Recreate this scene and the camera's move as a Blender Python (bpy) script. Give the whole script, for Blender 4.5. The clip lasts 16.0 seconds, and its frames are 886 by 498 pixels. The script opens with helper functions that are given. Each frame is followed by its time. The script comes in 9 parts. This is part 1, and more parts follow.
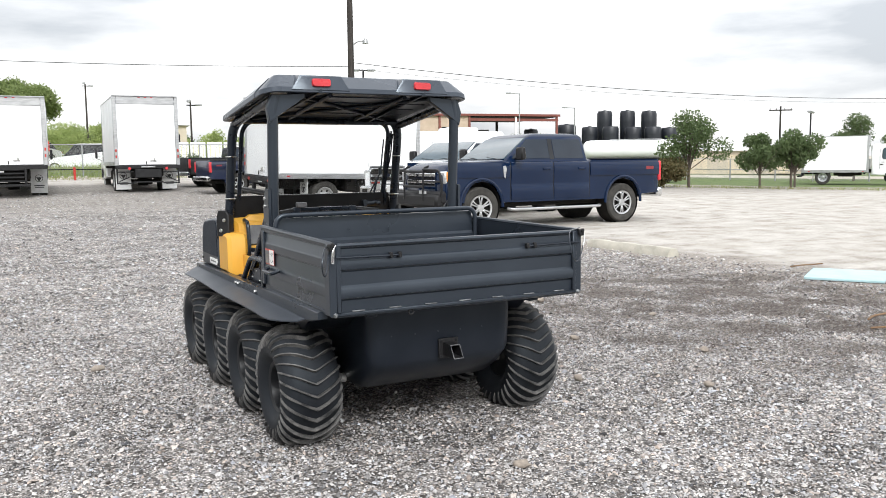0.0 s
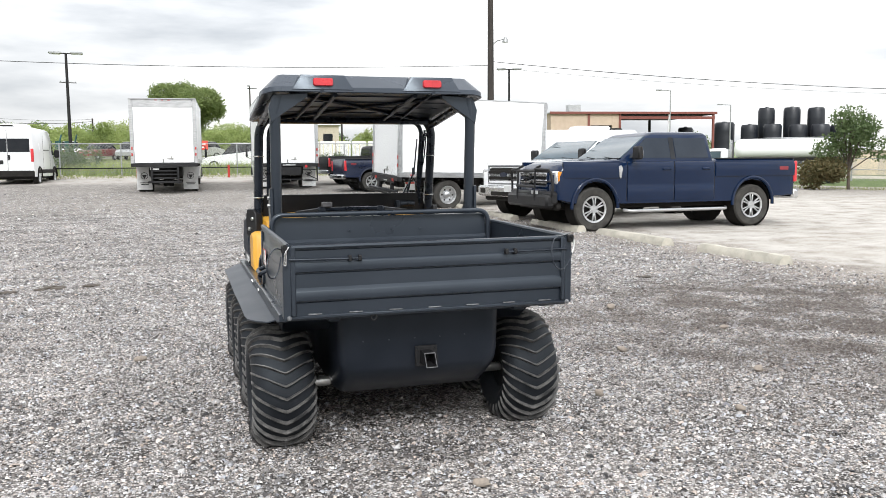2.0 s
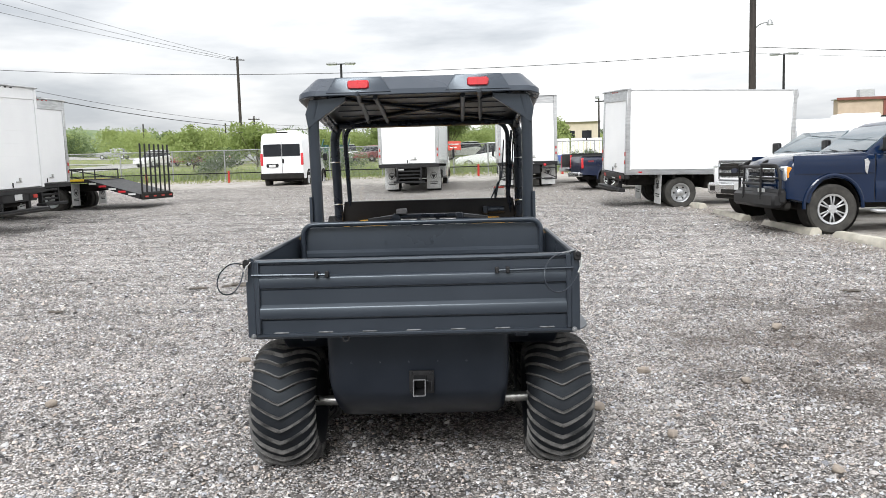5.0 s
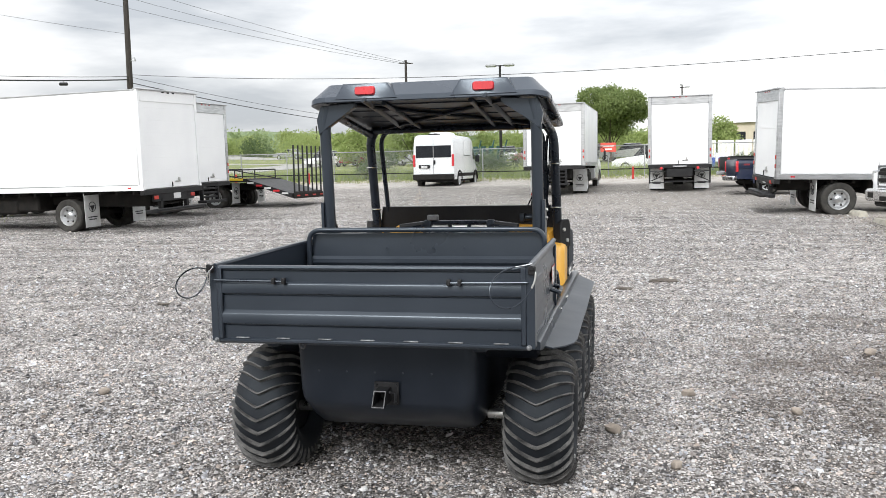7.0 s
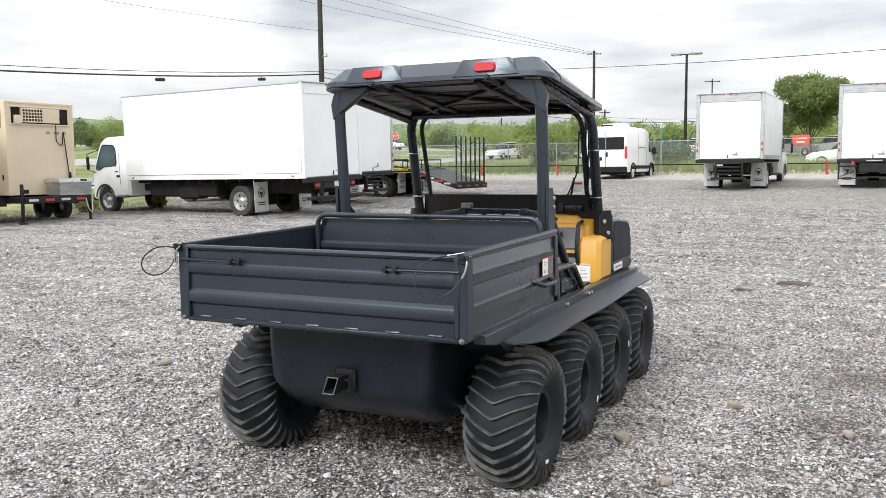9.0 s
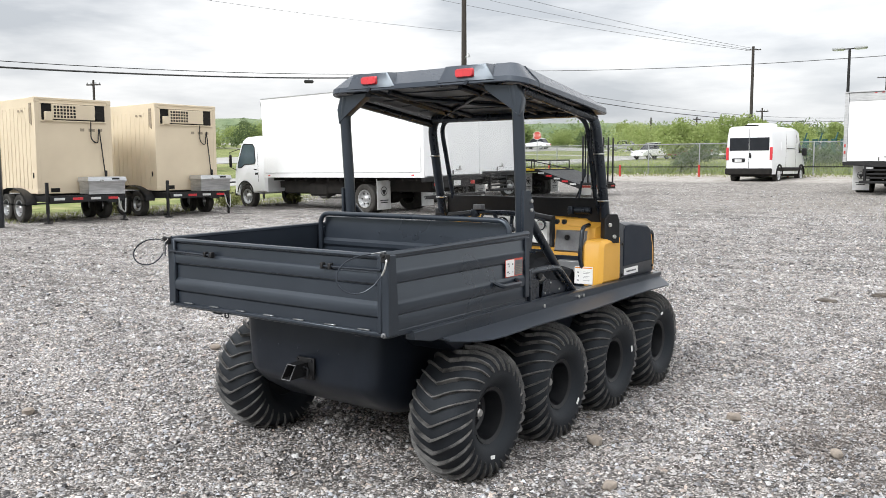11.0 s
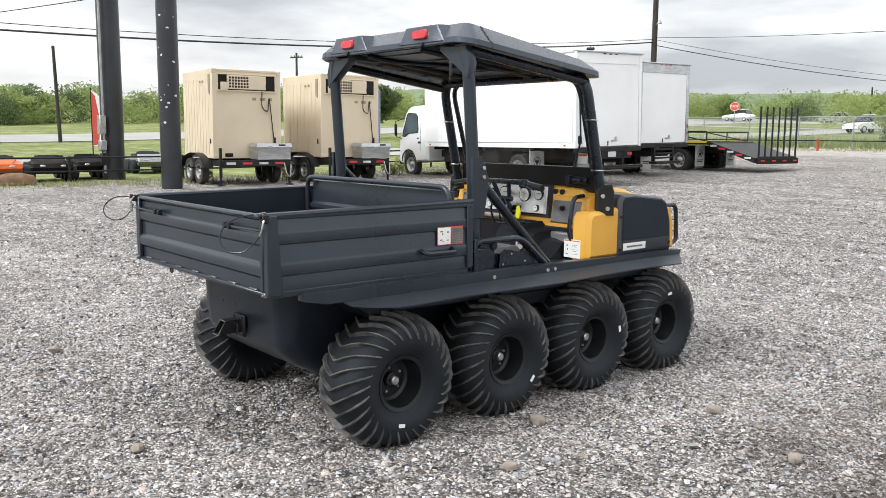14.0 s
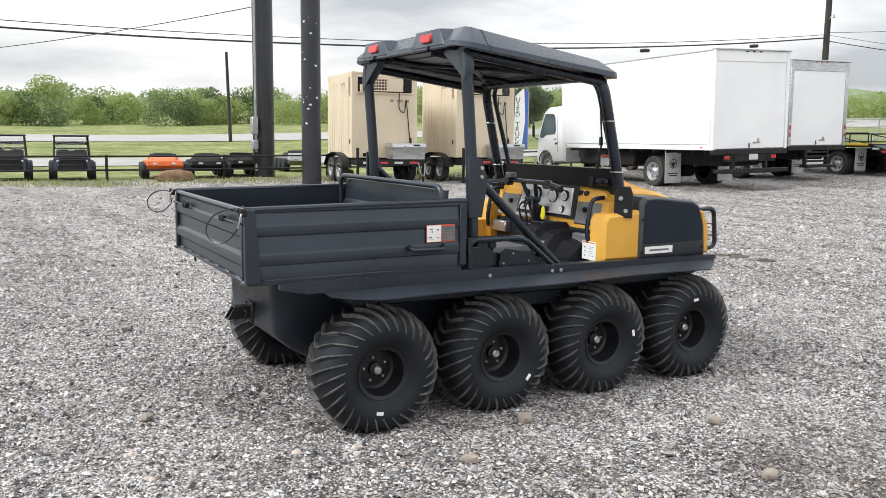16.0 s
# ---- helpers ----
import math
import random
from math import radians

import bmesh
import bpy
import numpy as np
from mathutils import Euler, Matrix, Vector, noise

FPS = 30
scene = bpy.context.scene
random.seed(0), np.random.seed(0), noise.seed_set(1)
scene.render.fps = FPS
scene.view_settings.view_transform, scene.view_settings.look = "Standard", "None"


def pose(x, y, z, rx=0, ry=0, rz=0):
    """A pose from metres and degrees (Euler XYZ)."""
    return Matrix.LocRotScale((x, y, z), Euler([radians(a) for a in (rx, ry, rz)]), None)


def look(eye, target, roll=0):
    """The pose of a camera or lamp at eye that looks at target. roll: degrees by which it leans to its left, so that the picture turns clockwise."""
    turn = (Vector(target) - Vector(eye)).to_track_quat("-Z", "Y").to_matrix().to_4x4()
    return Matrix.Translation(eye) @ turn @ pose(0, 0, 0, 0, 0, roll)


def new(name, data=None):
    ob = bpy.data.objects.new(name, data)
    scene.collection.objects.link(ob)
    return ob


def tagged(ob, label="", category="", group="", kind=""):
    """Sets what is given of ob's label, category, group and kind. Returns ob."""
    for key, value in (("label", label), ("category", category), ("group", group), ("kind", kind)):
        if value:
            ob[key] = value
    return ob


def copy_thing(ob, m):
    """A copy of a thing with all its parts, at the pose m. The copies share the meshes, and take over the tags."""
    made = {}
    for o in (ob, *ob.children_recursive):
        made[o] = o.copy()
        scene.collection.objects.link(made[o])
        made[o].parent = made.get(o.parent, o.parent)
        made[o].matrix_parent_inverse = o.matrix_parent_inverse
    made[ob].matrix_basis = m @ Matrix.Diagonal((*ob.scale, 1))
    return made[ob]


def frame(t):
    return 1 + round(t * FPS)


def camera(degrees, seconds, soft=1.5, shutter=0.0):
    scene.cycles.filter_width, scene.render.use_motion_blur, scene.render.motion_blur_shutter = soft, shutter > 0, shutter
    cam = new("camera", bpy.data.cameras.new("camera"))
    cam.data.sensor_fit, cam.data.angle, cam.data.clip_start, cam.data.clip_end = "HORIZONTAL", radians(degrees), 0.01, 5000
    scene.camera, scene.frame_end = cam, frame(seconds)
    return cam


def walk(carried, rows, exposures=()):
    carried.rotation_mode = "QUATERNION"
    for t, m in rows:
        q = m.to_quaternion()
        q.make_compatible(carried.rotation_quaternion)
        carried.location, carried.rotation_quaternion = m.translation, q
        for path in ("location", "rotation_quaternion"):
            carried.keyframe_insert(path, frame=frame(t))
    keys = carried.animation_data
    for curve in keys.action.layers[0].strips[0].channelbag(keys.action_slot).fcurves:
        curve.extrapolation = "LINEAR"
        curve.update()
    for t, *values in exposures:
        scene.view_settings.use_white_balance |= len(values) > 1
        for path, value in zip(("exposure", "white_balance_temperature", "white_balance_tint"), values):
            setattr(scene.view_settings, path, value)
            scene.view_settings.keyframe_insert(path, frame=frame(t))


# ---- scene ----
cam = camera(56.2, 16.0, soft=0.85)
PATH = [
    (0, (-2.033, -3.474, 1.419), (-1.071, -1.733, 1.214), -0.7),
    (0.5, (-1.799, -3.509, 1.427), (-0.915, -1.726, 1.227), -0.7),
    (1, (-1.596, -3.563, 1.426), (-0.85, -1.718, 1.224), -0.8),
    (1.5, (-1.407, -3.654, 1.417), (-0.725, -1.785, 1.215), -0.4),
    (2, (-1.173, -3.668, 1.419), (-0.545, -1.78, 1.215), -0.5),
    (2.5, (-0.908, -3.629, 1.423), (-0.375, -1.712, 1.22), -0.6),
    (3, (-0.705, -3.637, 1.412), (-0.251, -1.699, 1.211), -0.3),
    (3.5, (-0.5, -3.626, 1.426), (-0.126, -1.672, 1.22), 0.0),
    (4, (-0.266, -3.545, 1.442), (-0.024, -1.571, 1.237), -0.6),
    (4.2, (-0.184, -3.534, 1.442), (-0.008, -1.552, 1.234), -1.1),
    (6.3, (0.703, -3.349, 1.436), (0.471, -1.371, 1.252), -0.9),
    (6.5, (0.789, -3.353, 1.441), (0.505, -1.382, 1.256), -1.1),
    (7, (1.004, -3.274, 1.45), (0.601, -1.324, 1.262), -1.2),
    (7.5, (1.221, -3.17, 1.433), (0.732, -1.241, 1.24), -1.1),
    (8, (1.454, -3.108, 1.409), (0.881, -1.203, 1.211), -1.2),
    (8.5, (1.675, -2.952, 1.415), (0.954, -1.096, 1.218), -1.1),
    (9, (1.89, -2.839, 1.398), (1.06, -1.03, 1.199), -0.6),
    (9.2, (1.973, -2.828, 1.391), (1.096, -1.041, 1.194), -0.5),
    (11.3, (2.83, -2.487, 1.42), (1.665, -0.874, 1.218), -0.3),
    (11.5, (2.896, -2.439, 1.426), (1.715, -0.838, 1.221), -0.4),
    (12, (3.04, -2.227, 1.424), (1.817, -0.659, 1.211), 0.1),
    (12.5, (3.198, -2.102, 1.404), (1.933, -0.569, 1.18), -0.1),
    (13, (3.372, -2.007, 1.405), (2.047, -0.529, 1.161), -0.3),
    (13.5, (3.487, -1.803, 1.386), (2.066, -0.42, 1.124), -0.0),
    (14, (3.601, -1.673, 1.381), (2.118, -0.357, 1.113), 0.5),
    (14.5, (3.792, -1.595, 1.378), (2.266, -0.33, 1.11), 1.1),
    (15, (3.92, -1.447, 1.396), (2.353, -0.234, 1.124), 0.6),
    (15.5, (4.049, -1.252, 1.384), (2.42, -0.124, 1.116), 0.9),
    (16, (4.176, -1.097, 1.389), (2.47, -0.088, 1.119), 0.7),
]
walk(cam, [(t, look(eye, target, roll)) for t, eye, target, roll in PATH])

# ---- world and sun: a bright overcast afternoon, the sun veiled behind the camera's first stand ----
SUN_EL, SUN_AZ = 40.0, 195.0          # degrees; azimuth clockwise from +y
world = bpy.data.worlds.new("overcast_sky")
scene.world = world
world.use_nodes = True
wn, wl = world.node_tree.nodes, world.node_tree.links
wn.clear()
w_out = wn.new("ShaderNodeOutputWorld")
w_bg = wn.new("ShaderNodeBackground")
w_sky = wn.new("ShaderNodeTexSky")
w_sky.sky_type, w_sky.sun_disc = "NISHITA", False
w_sky.sun_elevation, w_sky.sun_rotation = radians(SUN_EL), radians(SUN_AZ)
w_sky.dust_density, w_sky.air_density = 4.0, 1.0
w_gain = wn.new("ShaderNodeVectorMath")
w_gain.operation = "SCALE"
w_gain.inputs["Scale"].default_value = 0.10
w_co = wn.new("ShaderNodeTexCoord")
w_map = wn.new("ShaderNodeMapping")
w_map.inputs["Scale"].default_value = (1.0, 1.0, 4.5)
w_map.inputs["Rotation"].default_value = (0.05, -0.04, 0.4)
w_noise = wn.new("ShaderNodeTexNoise")
w_noise.inputs["Scale"].default_value, w_noise.inputs["Detail"].default_value = 2.3, 7.0
w_noise.inputs["Roughness"].default_value = 0.52
w_ramp = wn.new("ShaderNodeValToRGB")
w_ramp.color_ramp.elements[0].position, w_ramp.color_ramp.elements[0].color = 0.37, (0.60, 0.63, 0.67, 1)
w_ramp.color_ramp.elements[1].position, w_ramp.color_ramp.elements[1].color = 0.58, (1.22, 1.22, 1.22, 1)
w_mix = wn.new("ShaderNodeMix")
w_mix.data_type = "RGBA"
w_mix.inputs["Factor"].default_value = 0.86      # share of cloud over open sky
wl.new(w_sky.outputs["Color"], w_gain.inputs[0])
wl.new(w_co.outputs["Generated"], w_map.inputs["Vector"])
wl.new(w_map.outputs["Vector"], w_noise.inputs["Vector"])
wl.new(w_noise.outputs["Fac"], w_ramp.inputs["Fac"])
wl.new(w_gain.outputs["Vector"], w_mix.inputs["A"])
# an overcast sky is brightest overhead
w_sep, w_rise, w_lift = wn.new("ShaderNodeSeparateXYZ"), wn.new("ShaderNodeMapRange"), wn.new("ShaderNodeVectorMath")
w_lift.operation = "SCALE"
w_rise.inputs["To Min"].default_value, w_rise.inputs["To Max"].default_value = 0.88, 1.85
wl.new(w_co.outputs["Generated"], w_sep.inputs["Vector"])
wl.new(w_sep.outputs["Z"], w_rise.inputs["Value"])
wl.new(w_ramp.outputs["Color"], w_lift.inputs[0])
w_west, w_both = wn.new("ShaderNodeMapRange"), wn.new("ShaderNodeMath")      # heavier cloud to the west
w_west.inputs["From Min"].default_value, w_west.inputs["From Max"].default_value = -1.0, 0.8
w_west.inputs["To Min"].default_value, w_west.inputs["To Max"].default_value = 0.84, 1.06
w_both.operation = "MULTIPLY"
wl.new(w_sep.outputs["X"], w_west.inputs["Value"])
wl.new(w_rise.outputs["Result"], w_both.inputs[0])
wl.new(w_west.outputs["Result"], w_both.inputs[1])
wl.new(w_both.outputs[0], w_lift.inputs["Scale"])
wl.new(w_lift.outputs["Vector"], w_mix.inputs["B"])
wl.new(w_mix.outputs["Result"], w_bg.inputs["Color"])
w_bg.inputs["Strength"].default_value = 0.94
wl.new(w_bg.outputs["Background"], w_out.inputs["Surface"])

sun = new("sun", bpy.data.lights.new("sun", "SUN"))
sun.data.energy, sun.data.angle, sun.data.color = 2.3, radians(22), (0.965, 0.985, 1.0)
sun.matrix_world = pose(0, 0, 30, 90 - SUN_EL, 0, 180 - SUN_AZ)

scene.view_settings.exposure = 0.385

# ---- geometry helpers: every one gives (verts, faces) ----
PI = math.pi


def cat(*geos):
    v, f = [], []
    for gv, gf in geos:
        n = len(v)
        v += list(gv)
        f += [tuple(i + n for i in face) for face in gf]
    return v, f


def moved(geo, m):
    return [tuple(m @ Vector(p)) for p in geo[0]], geo[1]


def mirrored(geo):
    return [(-x, y, z) for x, y, z in geo[0]], [tuple(reversed(f)) for f in geo[1]]


def rbox(cx, cy, cz, sx, sy, sz, b=0.004):
    """A box with chamfered edges."""
    hx, hy, hz = sx / 2, sy / 2, sz / 2
    b = min(b, hx * 0.9, hy * 0.9, hz * 0.9)
    v, idx = [], {}
    for i in (-1, 1):
        for j in (-1, 1):
            for k in (-1, 1):
                for a in range(3):
                    d = [hx, hy, hz]
                    for c in range(3):
                        if c != a:
                            d[c] -= b
                    idx[i, j, k, a] = len(v)
                    v.append((cx + i * d[0], cy + j * d[1], cz + k * d[2]))
    f = []
    g = lambda i, j, k, a: idx[i, j, k, a]
    for s in (-1, 1):
        quads = ([g(s, -1, -1, 0), g(s, 1, -1, 0), g(s, 1, 1, 0), g(s, -1, 1, 0)],
                 [g(-1, s, -1, 1), g(-1, s, 1, 1), g(1, s, 1, 1), g(1, s, -1, 1)],
                 [g(-1, -1, s, 2), g(1, -1, s, 2), g(1, 1, s, 2), g(-1, 1, s, 2)])
        f += [tuple(q if s > 0 else q[::-1]) for q in quads]
    for s in (-1, 1):
        for t in (-1, 1):
            for q in ([g(s, t, -1, 0), g(s, t, -1, 1), g(s, t, 1, 1), g(s, t, 1, 0)],
                      [g(s, -1, t, 0), g(s, 1, t, 0), g(s, 1, t, 2), g(s, -1, t, 2)],
                      [g(-1, s, t, 1), g(-1, s, t, 2), g(1, s, t, 2), g(1, s, t, 1)]):
                f.append(tuple(q))
            for u in (-1, 1):
                f.append((g(s, t, u, 0), g(s, t, u, 1), g(s, t, u, 2)))
    return v, f


def bent(points, radius, steps=5):
    """A path with its corners rounded."""
    p = [Vector(q) for q in points]
    out = [p[0]]
    for a, b, c in zip(p, p[1:], p[2:]):
        u, w = (a - b), (c - b)
        r = min(radius, u.length * 0.48, w.length * 0.48)
        s, e = b + u.normalized() * r, b + w.normalized() * r
        out += [(1 - t) ** 2 * s + 2 * t * (1 - t) * b + t * t * e for t in [i / steps for i in range(steps + 1)]]
    return out + [p[-1]]


def tube(points, r, n=10, closed=False, squash=1.0):
    p = [Vector(q) for q in points]
    m = len(p)
    up = None
    v, f = [], []
    for i in range(m):
        a = p[i - 1] if (i or closed) else p[i]
        b = p[(i + 1) % m] if (i < m - 1 or closed) else p[i]
        t = (b - a).normalized()
        if up is None:
            up = t.orthogonal().normalized()
        up = (up - t * up.dot(t)).normalized()
        side = t.cross(up)
        for k in range(n):
            c = 2 * PI * k / n
            v.append(tuple(p[i] + r * (math.cos(c) * up + squash * math.sin(c) * side)))
    for i in range(m if closed else m - 1):
        for k in range(n):
            j, k2 = (i + 1) % m, (k + 1) % n
            f.append((i * n + k, i * n + k2, j * n + k2, j * n + k))
    if not closed:
        f += [tuple(range(n - 1, -1, -1)), tuple((m - 1) * n + k for k in range(n))]
    return v, f


def loft(loops, caps=(True, True)):
    n = len(loops[0])
    v = [tuple(q) for loop in loops for q in loop]
    f = [(i * n + k, i * n + (k + 1) % n, (i + 1) * n + (k + 1) % n, (i + 1) * n + k) for i in range(len(loops) - 1) for k in range(n)]
    if caps[0]:
        f.append(tuple(range(n - 1, -1, -1)))
    if caps[1]:
        f.append(tuple((len(loops) - 1) * n + k for k in range(n)))
    return v, f


def slab(poly, axis, a, b, bevel=0.0):
    """A polygon (2D, in the two other axes in order) extruded along an axis from a to b."""
    def at(q, h):
        return {"x": (h, q[0], q[1]), "y": (q[0], h, q[1]), "z": (q[0], q[1], h)}[axis]
    if not bevel:
        return loft([[at(q, a) for q in poly], [at(q, b) for q in poly]])
    mx, my = (sum(q[i] for q in poly) / len(poly) for i in (0, 1))
    ex, ey = (max(q[i] for q in poly) - min(q[i] for q in poly) for i in (0, 1))
    small = [(mx + (q[0] - mx) * (1 - 2 * bevel / ex), my + (q[1] - my) * (1 - 2 * bevel / ey)) for q in poly]
    s = bevel if b > a else -bevel
    return loft([[at(q, a) for q in small], [at(q, a + s) for q in poly], [at(q, b - s) for q in poly], [at(q, b) for q in small]])


def lathe(profile, axis="x", n=32, centre=(0, 0, 0)):
    """Rings of (along, radius) round an axis; a radius of 0 closes an end."""
    v, f = [], []
    m = len(profile)
    for h, r in profile:
        for k in range(n):
            c, s = r * math.cos(2 * PI * k / n), r * math.sin(2 * PI * k / n)
            q = {"x": (h, c, s), "y": (c, h, s), "z": (c, s, h)}[axis]
            v.append((q[0] + centre[0], q[1] + centre[1], q[2] + centre[2]))
    for i in range(m - 1):
        for k in range(n):
            f.append((i * n + k, i * n + (k + 1) % n, (i + 1) * n + (k + 1) % n, (i + 1) * n + k))
    return v, f


def disc(centre, axis, r, depth, n=16, rim=0.0):
    """A short cylinder, from centre along the axis by depth."""
    e = rim or min(abs(depth), r) * 0.2
    s = 1 if depth > 0 else -1
    return lathe([(0, 0.0), (0, r), (depth - s * e, r), (depth, r - e), (depth, 0.0)], axis, n, centre)


def rounded(hx, hy, r, n=5):
    """A rounded rectangle about the origin."""
    out = []
    for cx, cy, a0 in ((hx - r, hy - r, 0), (-hx + r, hy - r, 90), (-hx + r, -hy + r, 180), (hx - r, -hy + r, 270)):
        out += [(cx + r * math.cos(radians(a0 + 90 * i / n)), cy + r * math.sin(radians(a0 + 90 * i / n))) for i in range(n + 1)]
    return out


def lump(rng, r, n_lat=5, n_lon=7, rough=0.25, squash=1.0):
    """An uneven stone or clod."""
    v, f = [(0, 0, r * squash)], []
    for i in range(1, n_lat):
        for k in range(n_lon):
            q = r * (1 + rng.uniform(-rough, rough))
            a, b = PI * i / n_lat, 2 * PI * k / n_lon
            v.append((q * math.sin(a) * math.cos(b), q * math.sin(a) * math.sin(b), q * math.cos(a) * squash))
    v.append((0, 0, -r * squash))
    for k in range(n_lon):
        f.append((0, 1 + k, 1 + (k + 1) % n_lon))
        for i in range(n_lat - 2):
            a, b = 1 + i * n_lon, 1 + (i + 1) * n_lon
            f.append((a + k, b + k, b + (k + 1) % n_lon, a + (k + 1) % n_lon))
        a = 1 + (n_lat - 2) * n_lon
        f.append((a + k, len(v) - 1, a + (k + 1) % n_lon))
    return v, f


def mesh_of(name, geo, material, smooth=38):
    me = bpy.data.meshes.new(name)
    me.from_pydata([tuple(q) for q in geo[0]], [], [tuple(q) for q in geo[1]])
    bm = bmesh.new()
    bm.from_mesh(me)
    bmesh.ops.remove_doubles(bm, verts=bm.verts, dist=1e-6)
    bmesh.ops.recalc_face_normals(bm, faces=bm.faces)
    bm.to_mesh(me)
    bm.free()
    for m in (material if isinstance(material, (list, tuple)) else [material]):
        me.materials.append(m)
    if smooth:
        me.shade_smooth()
        me.set_sharp_from_angle(angle=radians(smooth))
    return me


def part(name, geo, material, parent, label="", smooth=38, kind=""):
    """One mesh object under a thing or a part; geo is (verts, faces) or a finished mesh."""
    me = geo if isinstance(geo, bpy.types.Mesh) else mesh_of(name, geo, material, smooth)
    ob = new(name, me)
    ob.parent = parent
    return tagged(ob, label, kind=kind)


def thing(name, m, label, category, group="", kind=""):
    """An empty at the thing's base, which carries its parts."""
    ob = new(name)
    ob.empty_display_size = 0.2
    ob.matrix_basis = m
    return tagged(ob, label, category, group, kind)


def single(name, geo, material, m, label, category, group="", kind="", smooth=38):
    ob = new(name, geo if isinstance(geo, bpy.types.Mesh) else mesh_of(name, geo, material, smooth))
    ob.matrix_basis = m
    return tagged(ob, label, category, group, kind)


def lettering(name, words, size, material, parent, m, depth=0.002, squeeze=1.0):
    """Raised letters in the built-in font, lying in the local xy plane of m."""
    cu = bpy.data.curves.new(name, "FONT")
    cu.body, cu.size, cu.extrude, cu.align_x, cu.align_y = words, size, depth, "CENTER", "CENTER"
    cu.resolution_u = 2
    tmp = bpy.data.objects.new(name, cu)
    me = bpy.data.meshes.new_from_object(tmp)
    bpy.data.objects.remove(tmp)
    bpy.data.curves.remove(cu)
    me.transform(m @ Matrix.Diagonal((squeeze, 1, 1, 1)))
    me.materials.clear()
    me.materials.append(material)
    ob = new(name, me)
    ob.parent = parent
    return ob


def ground_z(x, y):
    """The lot is level round the vehicle and rises gently towards the road and the fences."""
    soft = lambda u: u if u > 20 else math.log1p(math.exp(u))
    east = 1 - 0.65 * min(1.0, max(0.0, (x - 14) / 22))
    near = 0.087 * soft((min(y, 260) - 13) / 3) * east + 0.087 * soft((min(-x, 260) - 29) / 3)
    dip = 0.048 * soft((min(x, 46) - 20) / 4) * min(1.0, max(0.0, (55 - y) / 20))
    return near + 0.02 * soft((min(y, 120) - 58) / 5) * east - dip


# ---- materials ----
def mat(name, a, b=None, rough=0.6, metal=0.0, scale=6.0, fine=90.0, bump=0.15, dist=0.004, spec=0.5, stretch=(1, 1, 1), coat=0.0, rough_var=0.1, island=0.0, per_object=0.0):
    """A surface with two scales of variation: colour drifts from a to b in broad patches, with a fine grain and relief."""
    m = bpy.data.materials.new(name)
    m.use_nodes = True
    n, l = m.node_tree.nodes, m.node_tree.links
    p = n["Principled BSDF"]
    b = b or tuple(c * 0.8 for c in a)
    co = n.new("ShaderNodeTexCoord")
    mp = n.new("ShaderNodeMapping")
    mp.inputs["Scale"].default_value = stretch
    l.new(co.outputs["Object"], mp.inputs["Vector"])
    n1, n2 = n.new("ShaderNodeTexNoise"), n.new("ShaderNodeTexNoise")
    n1.inputs["Scale"].default_value, n1.inputs["Detail"].default_value = scale, 6
    n2.inputs["Scale"].default_value, n2.inputs["Detail"].default_value = fine, 3
    for q in (n1, n2):
        l.new(mp.outputs["Vector"], q.inputs["Vector"])
    ramp = n.new("ShaderNodeMapRange")
    ramp.inputs["From Min"].default_value, ramp.inputs["From Max"].default_value = 0.32, 0.68
    add = n.new("ShaderNodeMath")
    add.operation = "MULTIPLY_ADD"
    add.inputs[1].default_value = 0.35
    l.new(n2.outputs["Fac"], add.inputs[0])
    l.new(n1.outputs["Fac"], add.inputs[2])
    sub = n.new("ShaderNodeMath")
    sub.operation = "SUBTRACT"
    sub.inputs[1].default_value = 0.175
    l.new(add.outputs[0], sub.inputs[0])
    l.new(sub.outputs[0], ramp.inputs["Value"])
    fac = ramp.outputs["Result"]
    if island or per_object:
        src = n.new("ShaderNodeNewGeometry").outputs["Random Per Island"] if island else n.new("ShaderNodeObjectInfo").outputs["Random"]
        mx = n.new("ShaderNodeMath")
        mx.operation = "MULTIPLY_ADD"
        mx.inputs[1].default_value = island or per_object
        l.new(src, mx.inputs[0])
        sc = n.new("ShaderNodeMath")
        sc.operation = "MULTIPLY"
        sc.inputs[1].default_value = 1 - (island or per_object)
        l.new(fac, sc.inputs[0])
        l.new(sc.outputs[0], mx.inputs[2])
        fac = mx.outputs[0]
    mix = n.new("ShaderNodeMix")
    mix.data_type = "RGBA"
    mix.inputs["A"].default_value, mix.inputs["B"].default_value = (*a, 1), (*b, 1)
    l.new(fac, mix.inputs["Factor"])
    l.new(mix.outputs["Result"], p.inputs["Base Color"])
    rr = n.new("ShaderNodeMapRange")
    rr.inputs["To Min"].default_value, rr.inputs["To Max"].default_value = max(rough - rough_var, 0.02), min(rough + rough_var, 1.0)
    l.new(n1.outputs["Fac"], rr.inputs["Value"])
    l.new(rr.outputs["Result"], p.inputs["Roughness"])
    p.inputs["Metallic"].default_value = metal
    p.inputs["Specular IOR Level"].default_value = spec
    if coat:
        p.inputs["Coat Weight"].default_value, p.inputs["Coat Roughness"].default_value = coat, 0.06
    if bump:
        bp = n.new("ShaderNodeBump")
        bp.inputs["Strength"].default_value, bp.inputs["Distance"].default_value = bump, dist
        l.new(n2.outputs["Fac"], bp.inputs["Height"])
        l.new(bp.outputs["Normal"], p.inputs["Normal"])
    return m


